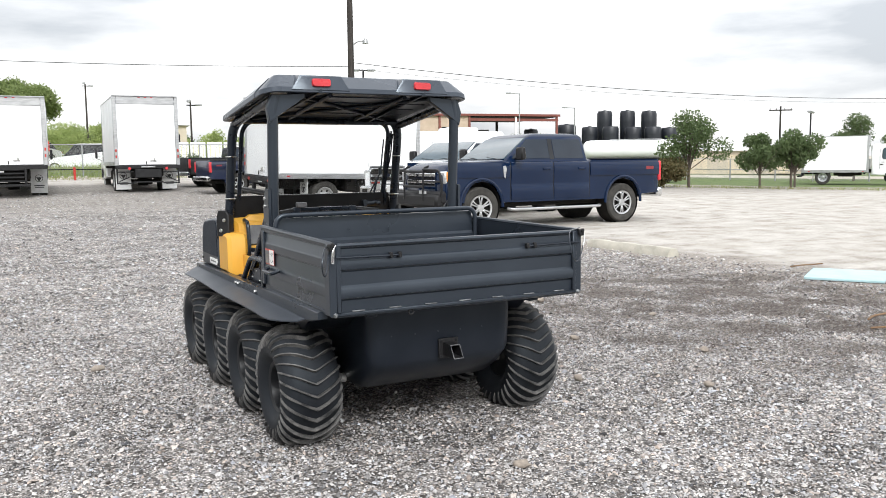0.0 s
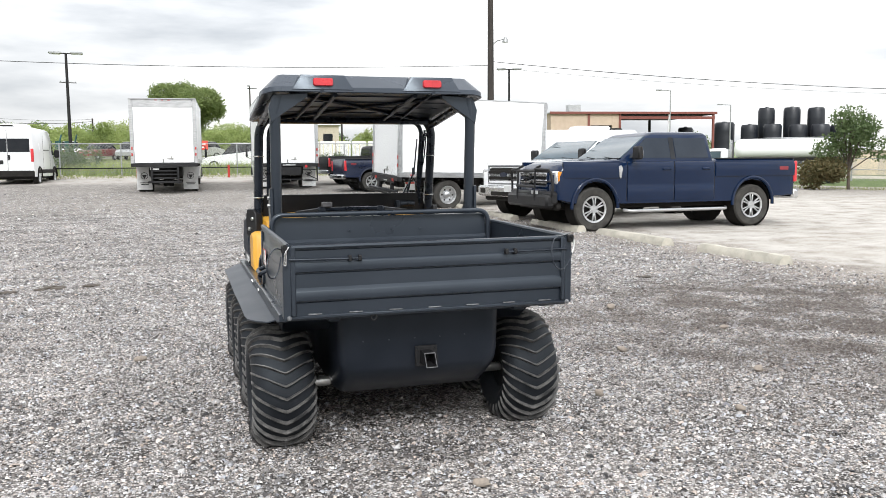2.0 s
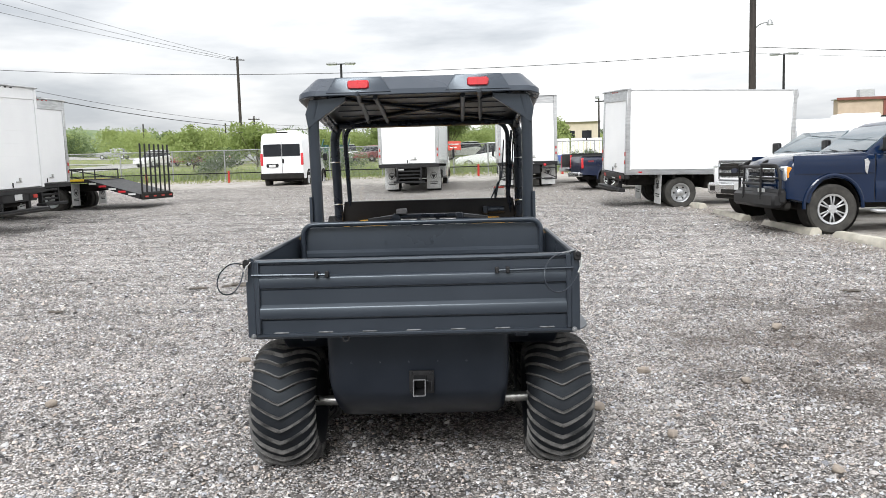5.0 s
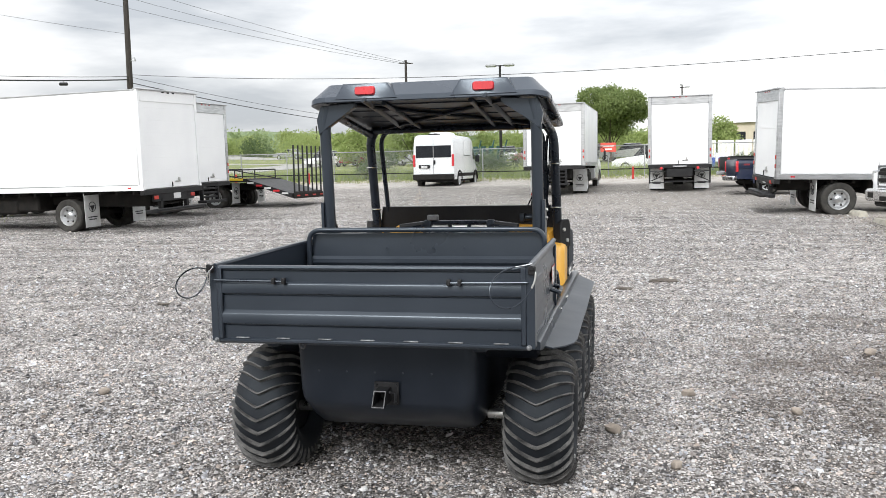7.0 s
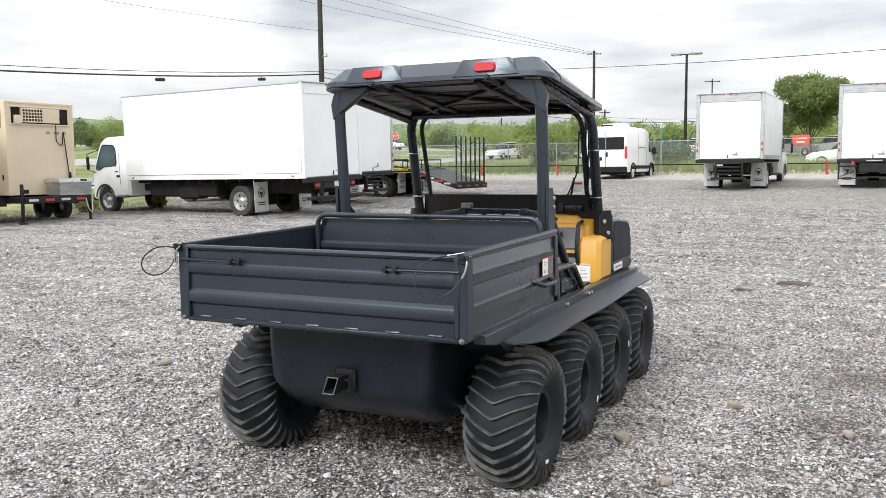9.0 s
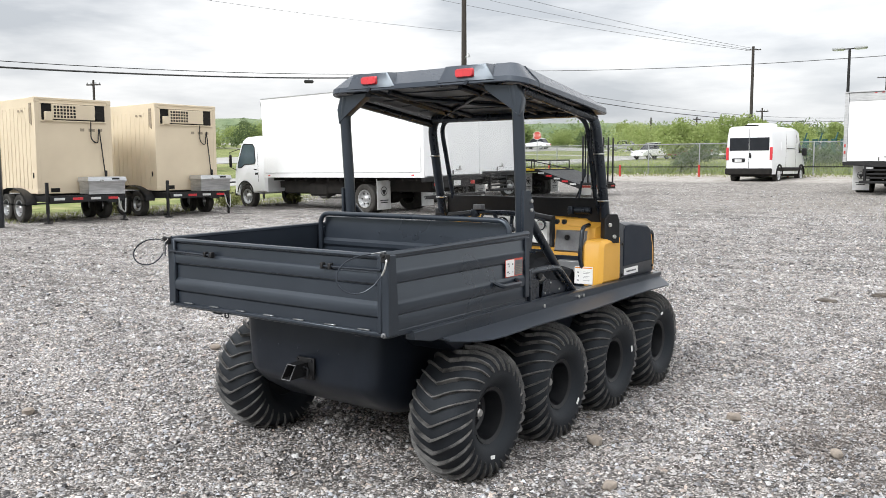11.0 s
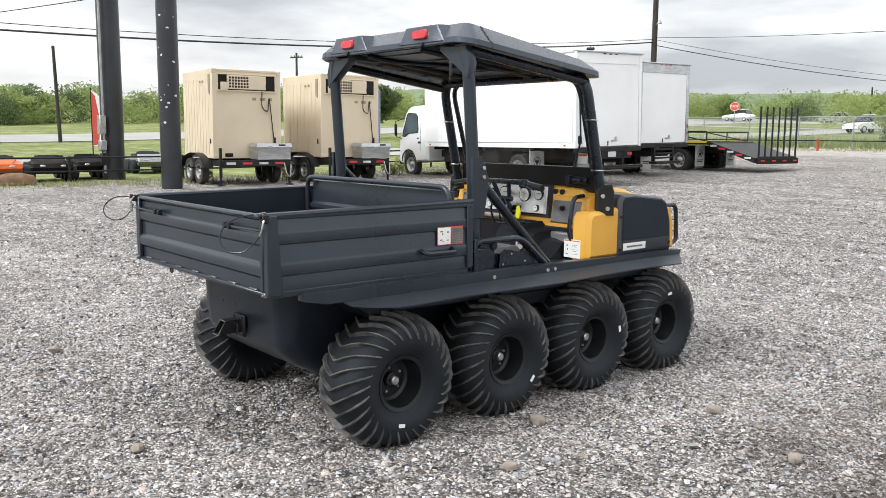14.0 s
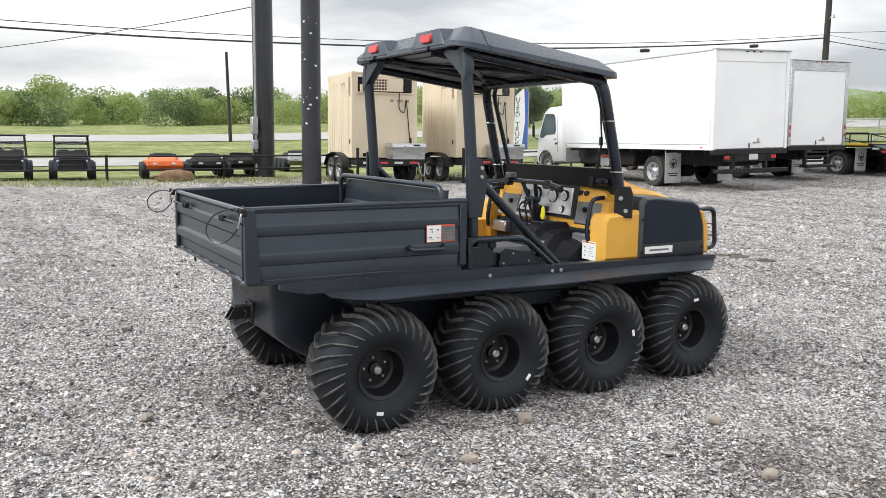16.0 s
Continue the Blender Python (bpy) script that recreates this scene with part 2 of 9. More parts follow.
def glass(name, tint, rough=0.02, thin=0.75):
    """Sheet glass: mostly see-through, with a true gloss."""
    m = bpy.data.materials.new(name)
    m.use_nodes = True
    n, l = m.node_tree.nodes, m.node_tree.links
    n.clear()
    out, tr, gl, mx, lw, pw, ad = (n.new("ShaderNode" + k) for k in ("OutputMaterial", "BsdfTransparent", "BsdfGlossy", "MixShader", "LayerWeight", "Math", "Math"))
    tr.inputs["Color"].default_value = (*tint, 1)
    gl.inputs["Roughness"].default_value = rough
    pw.operation, ad.operation = "POWER", "MULTIPLY_ADD"
    pw.inputs[1].default_value = 5.0
    ad.inputs[1].default_value, ad.inputs[2].default_value = 0.6, 0.035
    l.new(lw.outputs["Facing"], pw.inputs[0])
    l.new(pw.outputs[0], ad.inputs[0])
    l.new(ad.outputs[0], mx.inputs[0])
    l.new(tr.outputs[0], mx.inputs[1])
    l.new(gl.outputs[0], mx.inputs[2])
    l.new(mx.outputs[0], out.inputs["Surface"])
    return m


M_PAINT = mat("charcoal_powder_coat", (0.0170, 0.0215, 0.0290), (0.0245, 0.0298, 0.0390), 0.29, spec=0.50, scale=2.5, fine=420, bump=0.10, dist=0.001, rough_var=0.06)
M_ROOF = mat("moulded_charcoal_plastic", (0.036, 0.043, 0.056), (0.050, 0.058, 0.073), 0.28, scale=4, fine=500, bump=0.2, dist=0.001)
M_HULL = mat("black_polyethylene", (0.0095, 0.0120, 0.0175), (0.0150, 0.0180, 0.0250), 0.36, spec=0.30, scale=5, fine=240, bump=0.12, dist=0.001)
M_SKIRT = mat("grey_polyethylene_flange", (0.024, 0.029, 0.038), (0.034, 0.040, 0.051), 0.42, spec=0.4, scale=4, fine=260, bump=0.1, dist=0.001)
M_TUBE = mat("black_satin_tube", (0.008, 0.010, 0.015), (0.014, 0.017, 0.024), 0.28, scale=9, fine=300, bump=0.08, dist=0.001)
M_RUBBER = mat("tyre_rubber", (0.0062, 0.0070, 0.0092), (0.0135, 0.0145, 0.0170), 0.62, spec=0.34, scale=7, fine=160, bump=0.3, dist=0.002)
M_ROADTYRE = mat("dusty_road_tyre", (0.030, 0.029, 0.027), (0.058, 0.055, 0.050), 0.8, spec=0.25, scale=7, fine=120, bump=0.4, dist=0.003)
M_LUG = mat("worn_tyre_lug", (0.016, 0.016, 0.017), (0.130, 0.126, 0.120), 0.6, scale=16, fine=180, bump=0.25, dist=0.001)
M_RIM = mat("black_steel_rim", (0.006, 0.0065, 0.008), (0.012, 0.013, 0.015), 0.42, spec=0.35, scale=12, fine=200)
M_YELLOW = mat("yellow_moulded_plastic", (0.70, 0.372, 0.052), (0.61, 0.315, 0.038), 0.42, scale=3, fine=300, bump=0.12, dist=0.001)
M_STEEL = mat("zinc_plated_steel", (0.55, 0.55, 0.53), (0.42, 0.42, 0.41), 0.3, 0.9, scale=20)
M_CHROME = mat("polished_chrome", (0.72, 0.73, 0.74), (0.6, 0.61, 0.62), 0.14, 1.0, scale=10, bump=0)
M_WHITE = mat("white_box_paint", (0.87, 0.88, 0.88), (0.80, 0.81, 0.82), 0.38, scale=0.8, fine=30, bump=0.05, dist=0.002)
M_WHITE_CAR = mat("white_car_paint", (0.78, 0.79, 0.80), (0.73, 0.74, 0.75), 0.25, scale=1.0, bump=0, coat=0.6)
M_ALU = mat("brushed_aluminium", (0.60, 0.61, 0.62), (0.42, 0.43, 0.44), 0.35, 0.85, scale=3, fine=60, stretch=(1, 1, 6))
M_BLACK = mat("black_painted_steel", (0.009, 0.009, 0.010), (0.017, 0.017, 0.018), 0.5, spec=0.3, scale=6)
# chassis grime; also painted on where recesses and undersides lie in shade
M_DARK = mat("dark_grime_and_shade", (0.010, 0.0095, 0.009), (0.022, 0.020, 0.018), 0.8, spec=0.2, scale=4)
M_FLAP = mat("pale_mud_flap", (0.62, 0.63, 0.63), (0.48, 0.48, 0.47), 0.6, scale=5)
M_PRINT = mat("black_print", (0.02, 0.02, 0.022), (0.03, 0.03, 0.03), 0.6, bump=0)
M_BLUE = mat("dark_blue_car_paint", (0.0032, 0.0112, 0.0350), (0.0046, 0.0142, 0.0420), 0.12, scale=1.2, fine=60, bump=0, spec=0.34)
M_NAVY = mat("navy_car_paint", (0.006, 0.011, 0.032), (0.009, 0.015, 0.040), 0.3, scale=1.2, bump=0, coat=0.3)
M_TAN = mat("tan_container_paint", (0.64, 0.545, 0.40), (0.58, 0.49, 0.355), 0.6, scale=1.3, fine=60, bump=0.1)
M_POLE = mat("black_painted_pole", (0.012, 0.014, 0.018), (0.022, 0.024, 0.030), 0.34, scale=2, fine=25, bump=0.2, dist=0.004)
M_WOOD = mat("weathered_timber", (0.045, 0.037, 0.031), (0.024, 0.021, 0.019), 0.85, scale=3, fine=40, stretch=(4, 4, 0.4), bump=0.4, dist=0.01)
M_CONCRETE = mat("pale_concrete", (0.52, 0.49, 0.42), (0.36, 0.34, 0.29), 0.85, scale=5, fine=70, bump=0.4, dist=0.006)
M_RED = mat("red_lens", (0.60, 0.030, 0.040), (0.48, 0.024, 0.032), 0.3, bump=0, scale=30, coat=0.5)
M_RUSTBADGE = mat("dull_red_badge", (0.20, 0.022, 0.030), (0.15, 0.018, 0.024), 0.4, bump=0)
M_ORANGE = mat("amber_lens", (0.75, 0.26, 0.02), (0.6, 0.2, 0.02), 0.25, bump=0, scale=30)
M_LAMP = mat("clear_headlamp", (0.70, 0.72, 0.73), (0.45, 0.46, 0.48), 0.12, 0.4, scale=25, bump=0, coat=0.8)
M_REDPAINT = mat("red_painted_steel", (0.48, 0.035, 0.025), (0.36, 0.03, 0.02), 0.5, scale=8)
# faded stencil paint; also the tan recess with its shade in the colour
M_STENCILSHADE = mat("stencil_paint_and_shaded_tan", (0.20, 0.165, 0.12), (0.34, 0.28, 0.20), 0.6, scale=30, bump=0)
M_SIGN = mat("white_sticker", (0.82, 0.82, 0.80), (0.76, 0.76, 0.74), 0.45, scale=10, bump=0)
M_SIGNRED = mat("sticker_red", (0.58, 0.085, 0.055), (0.50, 0.07, 0.05), 0.45, bump=0)
M_GLASS = glass("clear_glass", (0.97, 0.975, 0.975))
for m in (M_PAINT, M_ROOF, M_HULL, M_SKIRT, M_TUBE, M_RUBBER):      # a cool sheen
    m.node_tree.nodes["Principled BSDF"].inputs["Specular Tint"].default_value = (0.82, 0.92, 1.0, 1)
M_TINT = mat("dark_tinted_glass", (0.012, 0.014, 0.017), (0.02, 0.022, 0.026), 0.05, bump=0, scale=2, rough_var=0.02, spec=0.28)
M_SIDEGLASS = mat("dark_side_glass", (0.010, 0.016, 0.026), (0.020, 0.028, 0.040), 0.04, bump=0, scale=1.2, rough_var=0.02, spec=0.36)
M_CARGLASS = mat("windscreen_glass", (0.045, 0.068, 0.085), (0.075, 0.105, 0.122), 0.05, bump=0, scale=1.5, rough_var=0.02, spec=0.34)

# ---- the ground: one sheet of gravel, caliche, dirt and grass ----
def stain_mask(n, l):
    """Damp leaf-stained patches with ragged outlines, on the sheet and on the loose chips alike."""
    geo, flat = n.new("ShaderNodeNewGeometry"), n.new("ShaderNodeVectorMath")
    flat.operation = "MULTIPLY"
    flat.inputs[1].default_value = (1, 1, 0)
    l.new(geo.outputs["Position"], flat.inputs[0])
    warp, blotch = n.new("ShaderNodeTexNoise"), n.new("ShaderNodeTexNoise")
    warp.inputs["Scale"].default_value, warp.inputs["Detail"].default_value = 1.1, 5.0
    blotch.inputs["Scale"].default_value, blotch.inputs["Detail"].default_value, blotch.inputs["Roughness"].default_value = 1.9, 7.0, 0.65
    for q in (warp, blotch):
        l.new(flat.outputs["Vector"], q.inputs["Vector"])
    ad = n.new("ShaderNodeMath")
    ad.operation = "MULTIPLY_ADD"
    ad.inputs[1].default_value, ad.inputs[2].default_value = 1.5, -0.75
    l.new(warp.outputs["Fac"], ad.inputs[0])
    reach = []
    for x, y, kx, ky, weak in ((4.6, 2.2, 0.42, 0.36, 0.0), (2.25, 1.85, 1.25, 1.7, 0.55)):
        mp, ln, late = n.new("ShaderNodeMapping"), n.new("ShaderNodeVectorMath"), n.new("ShaderNodeMath")
        l.new(flat.outputs["Vector"], mp.inputs["Vector"])
        mp.inputs["Location"].default_value, mp.inputs["Scale"].default_value = (-x * kx, -y * ky, 0), (kx, ky, 1)
        ln.operation = "LENGTH"
        l.new(mp.outputs["Vector"], ln.inputs[0])
        late.inputs[1].default_value = weak
        l.new(ln.outputs["Value"], late.inputs[0])
        reach.append(late.outputs[0])
    least, sm = n.new("ShaderNodeMath"), n.new("ShaderNodeMath")
    least.operation, sm.operation = "MINIMUM", "ADD"
    l.new(reach[0], least.inputs[0])
    l.new(reach[1], least.inputs[1])
    l.new(least.outputs[0], sm.inputs[0])
    l.new(ad.outputs[0], sm.inputs[1])
    out = []
    for v, lo, hi, a, b in ((sm.outputs[0], 0.45, 1.55, 1.0, 0.0), (blotch.outputs["Fac"], 0.38, 0.56, 0.15, 1.0)):
        r = n.new("ShaderNodeMapRange")
        r.interpolation_type = "SMOOTHSTEP"
        for k, s in (("From Min", lo), ("From Max", hi), ("To Min", a), ("To Max", b)):
            r.inputs[k].default_value = s
        l.new(v, r.inputs["Value"])
        out.append(r.outputs["Result"])
    mu = n.new("ShaderNodeMath")
    mu.operation = "MULTIPLY"
    l.new(out[0], mu.inputs[0])
    l.new(out[1], mu.inputs[1])
    return mu.outputs[0]


def ground_material():
    m = bpy.data.materials.new("gravel_lot")
    m.use_nodes = True
    n, l = m.node_tree.nodes, m.node_tree.links
    p = n["Principled BSDF"]
    geo = n.new("ShaderNodeNewGeometry")
    sep = n.new("ShaderNodeSeparateXYZ")

    def noise(scale, detail=5.0, rough=0.55):
        q = n.new("ShaderNodeTexNoise")
        q.inputs["Scale"].default_value, q.inputs["Detail"].default_value, q.inputs["Roughness"].default_value = scale, detail, rough
        l.new(geo.outputs["Position"], q.inputs["Vector"])
        return q

    def math_(op, a, b=None, c=None):
        q = n.new("ShaderNodeMath")
        q.operation = op
        for i, s in enumerate((a, b, c)):
            if s is None:
                continue
            if isinstance(s, (int, float)):
                q.inputs[i].default_value = s
            else:
                l.new(s, q.inputs[i])
        return q.outputs[0]

    def span(v, lo, hi, a=0.0, b=1.0):
        q = n.new("ShaderNodeMapRange")
        q.interpolation_type = "SMOOTHSTEP"
        for k, s in (("From Min", lo), ("From Max", hi), ("To Min", a), ("To Max", b)):
            q.inputs[k].default_value = s
        l.new(v, q.inputs["Value"])
        return q.outputs["Result"]

    def mixed(fac, a, b):
        q = n.new("ShaderNodeMix")
        q.data_type = "RGBA"
        l.new(fac, q.inputs["Factor"])
        for k, s in (("A", a), ("B", b)):
            if isinstance(s, tuple):
                q.inputs[k].default_value = (*s, 1)
            else:
                l.new(s, q.inputs[k])
        return q.outputs["Result"]

    def ramp(fac, *stops):
        q = n.new("ShaderNodeValToRGB")
        e = q.color_ramp.elements
        while len(e) < len(stops):
            e.new(0.5)
        for s, (at, col) in zip(e, stops):
            s.position, s.color = at, (*col, 1)
        l.new(fac, q.inputs["Fac"])
        return q.outputs["Color"]

    l.new(geo.outputs["Position"], sep.inputs["Vector"])
    x, y = sep.outputs["X"], sep.outputs["Y"]
    broad, mid, fine = noise(0.35), noise(1.7), noise(14.0, 4)
    wob = math_("MULTIPLY_ADD", mid.outputs["Fac"], 2.4, -1.2)
    xw, yw = math_("ADD", x, wob), math_("ADD", y, wob)
    cells = n.new("ShaderNodeTexVoronoi")
    cells.inputs["Scale"].default_value = 84.0
    l.new(geo.outputs["Position"], cells.inputs["Vector"])
    cells2 = n.new("ShaderNodeTexVoronoi")
    cells2.inputs["Scale"].default_value = 150.0
    l.new(geo.outputs["Position"], cells2.inputs["Vector"])
    sx = n.new("ShaderNodeSeparateColor")
    l.new(cells.outputs["Color"], sx.inputs["Color"])
    stones = ramp(sx.outputs["Red"], (0.0, (0.060, 0.056, 0.056)), (0.22, (0.190, 0.178, 0.174)), (0.50, (0.400, 0.372, 0.356)), (0.80, (0.600, 0.572, 0.552)), (1.0, (0.770, 0.752, 0.740)))
    # the shade between stones is painted in as a darker gap colour
    gap = span(cells.outputs["Distance"], 0.35, 0.75)
    gravel = mixed(gap, stones, (0.135, 0.125, 0.116))
    tone = ramp(broad.outputs["Fac"], (0.3, (0.80, 0.79, 0.775)), (0.7, (1.18, 1.175, 1.165)))
    mul = n.new("ShaderNodeMix")
    mul.data_type, mul.blend_type = "RGBA", "MULTIPLY"
    mul.inputs["Factor"].default_value = 1.0
    l.new(gravel, mul.inputs["A"])
    l.new(tone, mul.inputs["B"])
    gravel = mul.outputs["Result"]
    # clumps of finer and coarser chips, and long tracks left by wheels
    clump, grit, patch = noise(7.0, 3, 0.6), noise(24.0, 2, 0.6), noise(2.6, 9, 0.78)
    trk = n.new("ShaderNodeMapping")
    trk.inputs["Scale"].default_value, trk.inputs["Rotation"].default_value = (0.24, 1.5, 1.0), (0, 0, radians(18))
    l.new(geo.outputs["Position"], trk.inputs["Vector"])
    track = n.new("ShaderNodeTexNoise")
    track.inputs["Scale"].default_value, track.inputs["Detail"].default_value, track.inputs["Distortion"].default_value = 1.0, 4.0, 0.6
    l.new(trk.outputs["Vector"], track.inputs["Vector"])
    relief = math_("ADD", math_("ADD", span(clump.outputs["Fac"], 0.3, 0.7, -0.34, 0.34), span(grit.outputs["Fac"], 0.3, 0.7, -0.38, 0.38)), math_("ADD", span(track.outputs["Fac"], 0.34, 0.66, -0.20, 0.20), span(patch.outputs["Fac"], 0.36, 0.64, -0.34, 0.34)))
    vary = n.new("ShaderNodeVectorMath")
    vary.operation = "SCALE"
    l.new(gravel, vary.inputs[0])
    l.new(math_("MULTIPLY", math_("ADD", relief, 1.04), 0.775), vary.inputs["Scale"])
    gravel = vary.outputs["Vector"]
    # a damp, leaf-stained patch with an outline of its own
    gravel = mixed(math_("MULTIPLY", stain_mask(n, l), 0.74), gravel, (0.066, 0.051, 0.041))
    caliche = ramp(math_("ADD", math_("MULTIPLY", mid.outputs["Fac"], 0.7), math_("MULTIPLY", fine.outputs["Fac"], 0.3)),
                   (0.32, (0.25, 0.222, 0.190)), (0.50, (0.435, 0.410, 0.375)), (0.70, (0.545, 0.525, 0.495)))
    dirt = ramp(fine.outputs["Fac"], (0.3, (0.13, 0.115, 0.098)), (0.7, (0.33, 0.308, 0.28)))
    strip = noise(60.0, 3)
    grass = ramp(math_("ADD", math_("ADD", math_("MULTIPLY", mid.outputs["Fac"], 0.4), math_("MULTIPLY", broad.outputs["Fac"], 0.35)), math_("MULTIPLY", strip.outputs["Fac"], 0.25)),
                 (0.38, (0.085, 0.108, 0.034)), (0.50, (0.165, 0.198, 0.064)), (0.62, (0.33, 0.315, 0.150)))
    caliche = mixed(math_("MULTIPLY", span(track.outputs["Fac"], 0.46, 0.70), 0.36), caliche, (0.30, 0.265, 0.225))
    caliche = mixed(math_("MULTIPLY", span(clump.outputs["Fac"], 0.50, 0.72), 0.30), caliche, (0.24, 0.215, 0.19))
    edge = mixed(span(grit.outputs["Fac"], 0.42, 0.58), (0.24, 0.205, 0.17), gravel)
    col = mixed(span(xw, 5.6, 6.8), gravel, edge)
    col = mixed(span(xw, 6.7, 8.4), col, caliche)
    col = mixed(math_("MULTIPLY", math_("MULTIPLY", span(yw, 18.0, 23.0), span(xw, 0.0, -9.0, 0.8, 0.35)), span(clump.outputs["Fac"], 0.35, 0.6, 0.45, 1.0)), col, dirt)
    col = mixed(math_("MULTIPLY", span(yw, 34.5, 38.0), 0.7), col, caliche)
    far = math_("MAXIMUM", math_("MAXIMUM", span(yw, 43.5, 45.0), span(xw, -20.6, -21.8)), span(math_("ADD", xw, yw), 62.5, 64.0))
    lawn = ramp(math_("ADD", math_("MULTIPLY", mid.outputs["Fac"], 0.5), math_("MULTIPLY", strip.outputs["Fac"], 0.5)), (0.38, (0.060, 0.092, 0.030)), (0.64, (0.150, 0.190, 0.075)))
    grass = mixed(span(x, 15.0, 20.0), grass, lawn)
    col = mixed(far, col, grass)
    # a pale yard lies behind the strip of lawn on the east side
    yard = math_("MULTIPLY", math_("MAXIMUM", span(math_("ADD", xw, yw), 140.0, 150.0), math_("MULTIPLY", span(math_("ADD", xw, yw), 88.0, 90.0), span(math_("ADD", xw, yw), 99.0, 97.0))), span(x, 17.0, 22.0))
    col = mixed(yard, col, ramp(mid.outputs["Fac"], (0.35, (0.33, 0.30, 0.25)), (0.65, (0.47, 0.44, 0.38))))
    l.new(col, p.inputs["Base Color"])
    p.inputs["Roughness"].default_value = 0.9
    p.inputs["Specular IOR Level"].default_value = 0.25
    height = math_("ADD", math_("MULTIPLY", math_("SUBTRACT", 1.0, cells.outputs["Distance"]), 0.7), math_("MULTIPLY", cells2.outputs["Distance"], -0.3))
    bp = n.new("ShaderNodeBump")
    bp.inputs["Strength"].default_value, bp.inputs["Distance"].default_value = 0.8, 0.008
    l.new(height, bp.inputs["Height"])
    l.new(bp.outputs["Normal"], p.inputs["Normal"])
    return m


M_GROUND = ground_material()


def steps(lo, hi, near, a, b):
    """Grid lines: close together from a to b, wider and wider outside."""
    out = list(np.arange(a, b + 1e-6, near))
    s, q = near, b
    while q < hi:
        s *= 1.22
        q += s
        out.append(q)
    s, q = near, a
    while q > lo:
        s *= 1.22
        q -= s
        out.insert(0, q)
    return out


def build_ground():
    xs, ys = steps(-900, 900, 0.5, -12, 14), steps(-400, 1200, 0.5, -6, 22)
    v = []
    for y in ys:
        for x in xs:
            bumpy = 0.010 * noise.noise(Vector((x * 0.9, y * 0.9, 0))) + 0.012 * noise.noise(Vector((x * 0.3, y * 0.3, 3)))
            v.append((x, y, ground_z(x, y) + bumpy - 0.006))
    w = len(xs)
    f = [(j * w + i, j * w + i + 1, (j + 1) * w + i + 1, (j + 1) * w + i) for j in range(len(ys) - 1) for i in range(w - 1)]
    me = bpy.data.meshes.new("ground")
    me.from_pydata(v, [], f)
    me.materials.append(M_GROUND)
    me.shade_smooth()
    ob = new("ground", me)
    return tagged(ob, "grey crushed-gravel lot with pale caliche and grass verges", "ground", kind="structure")


build_ground()

M_PEBBLE = bpy.data.materials.new("crushed_limestone")
M_PEBBLE.use_nodes = True


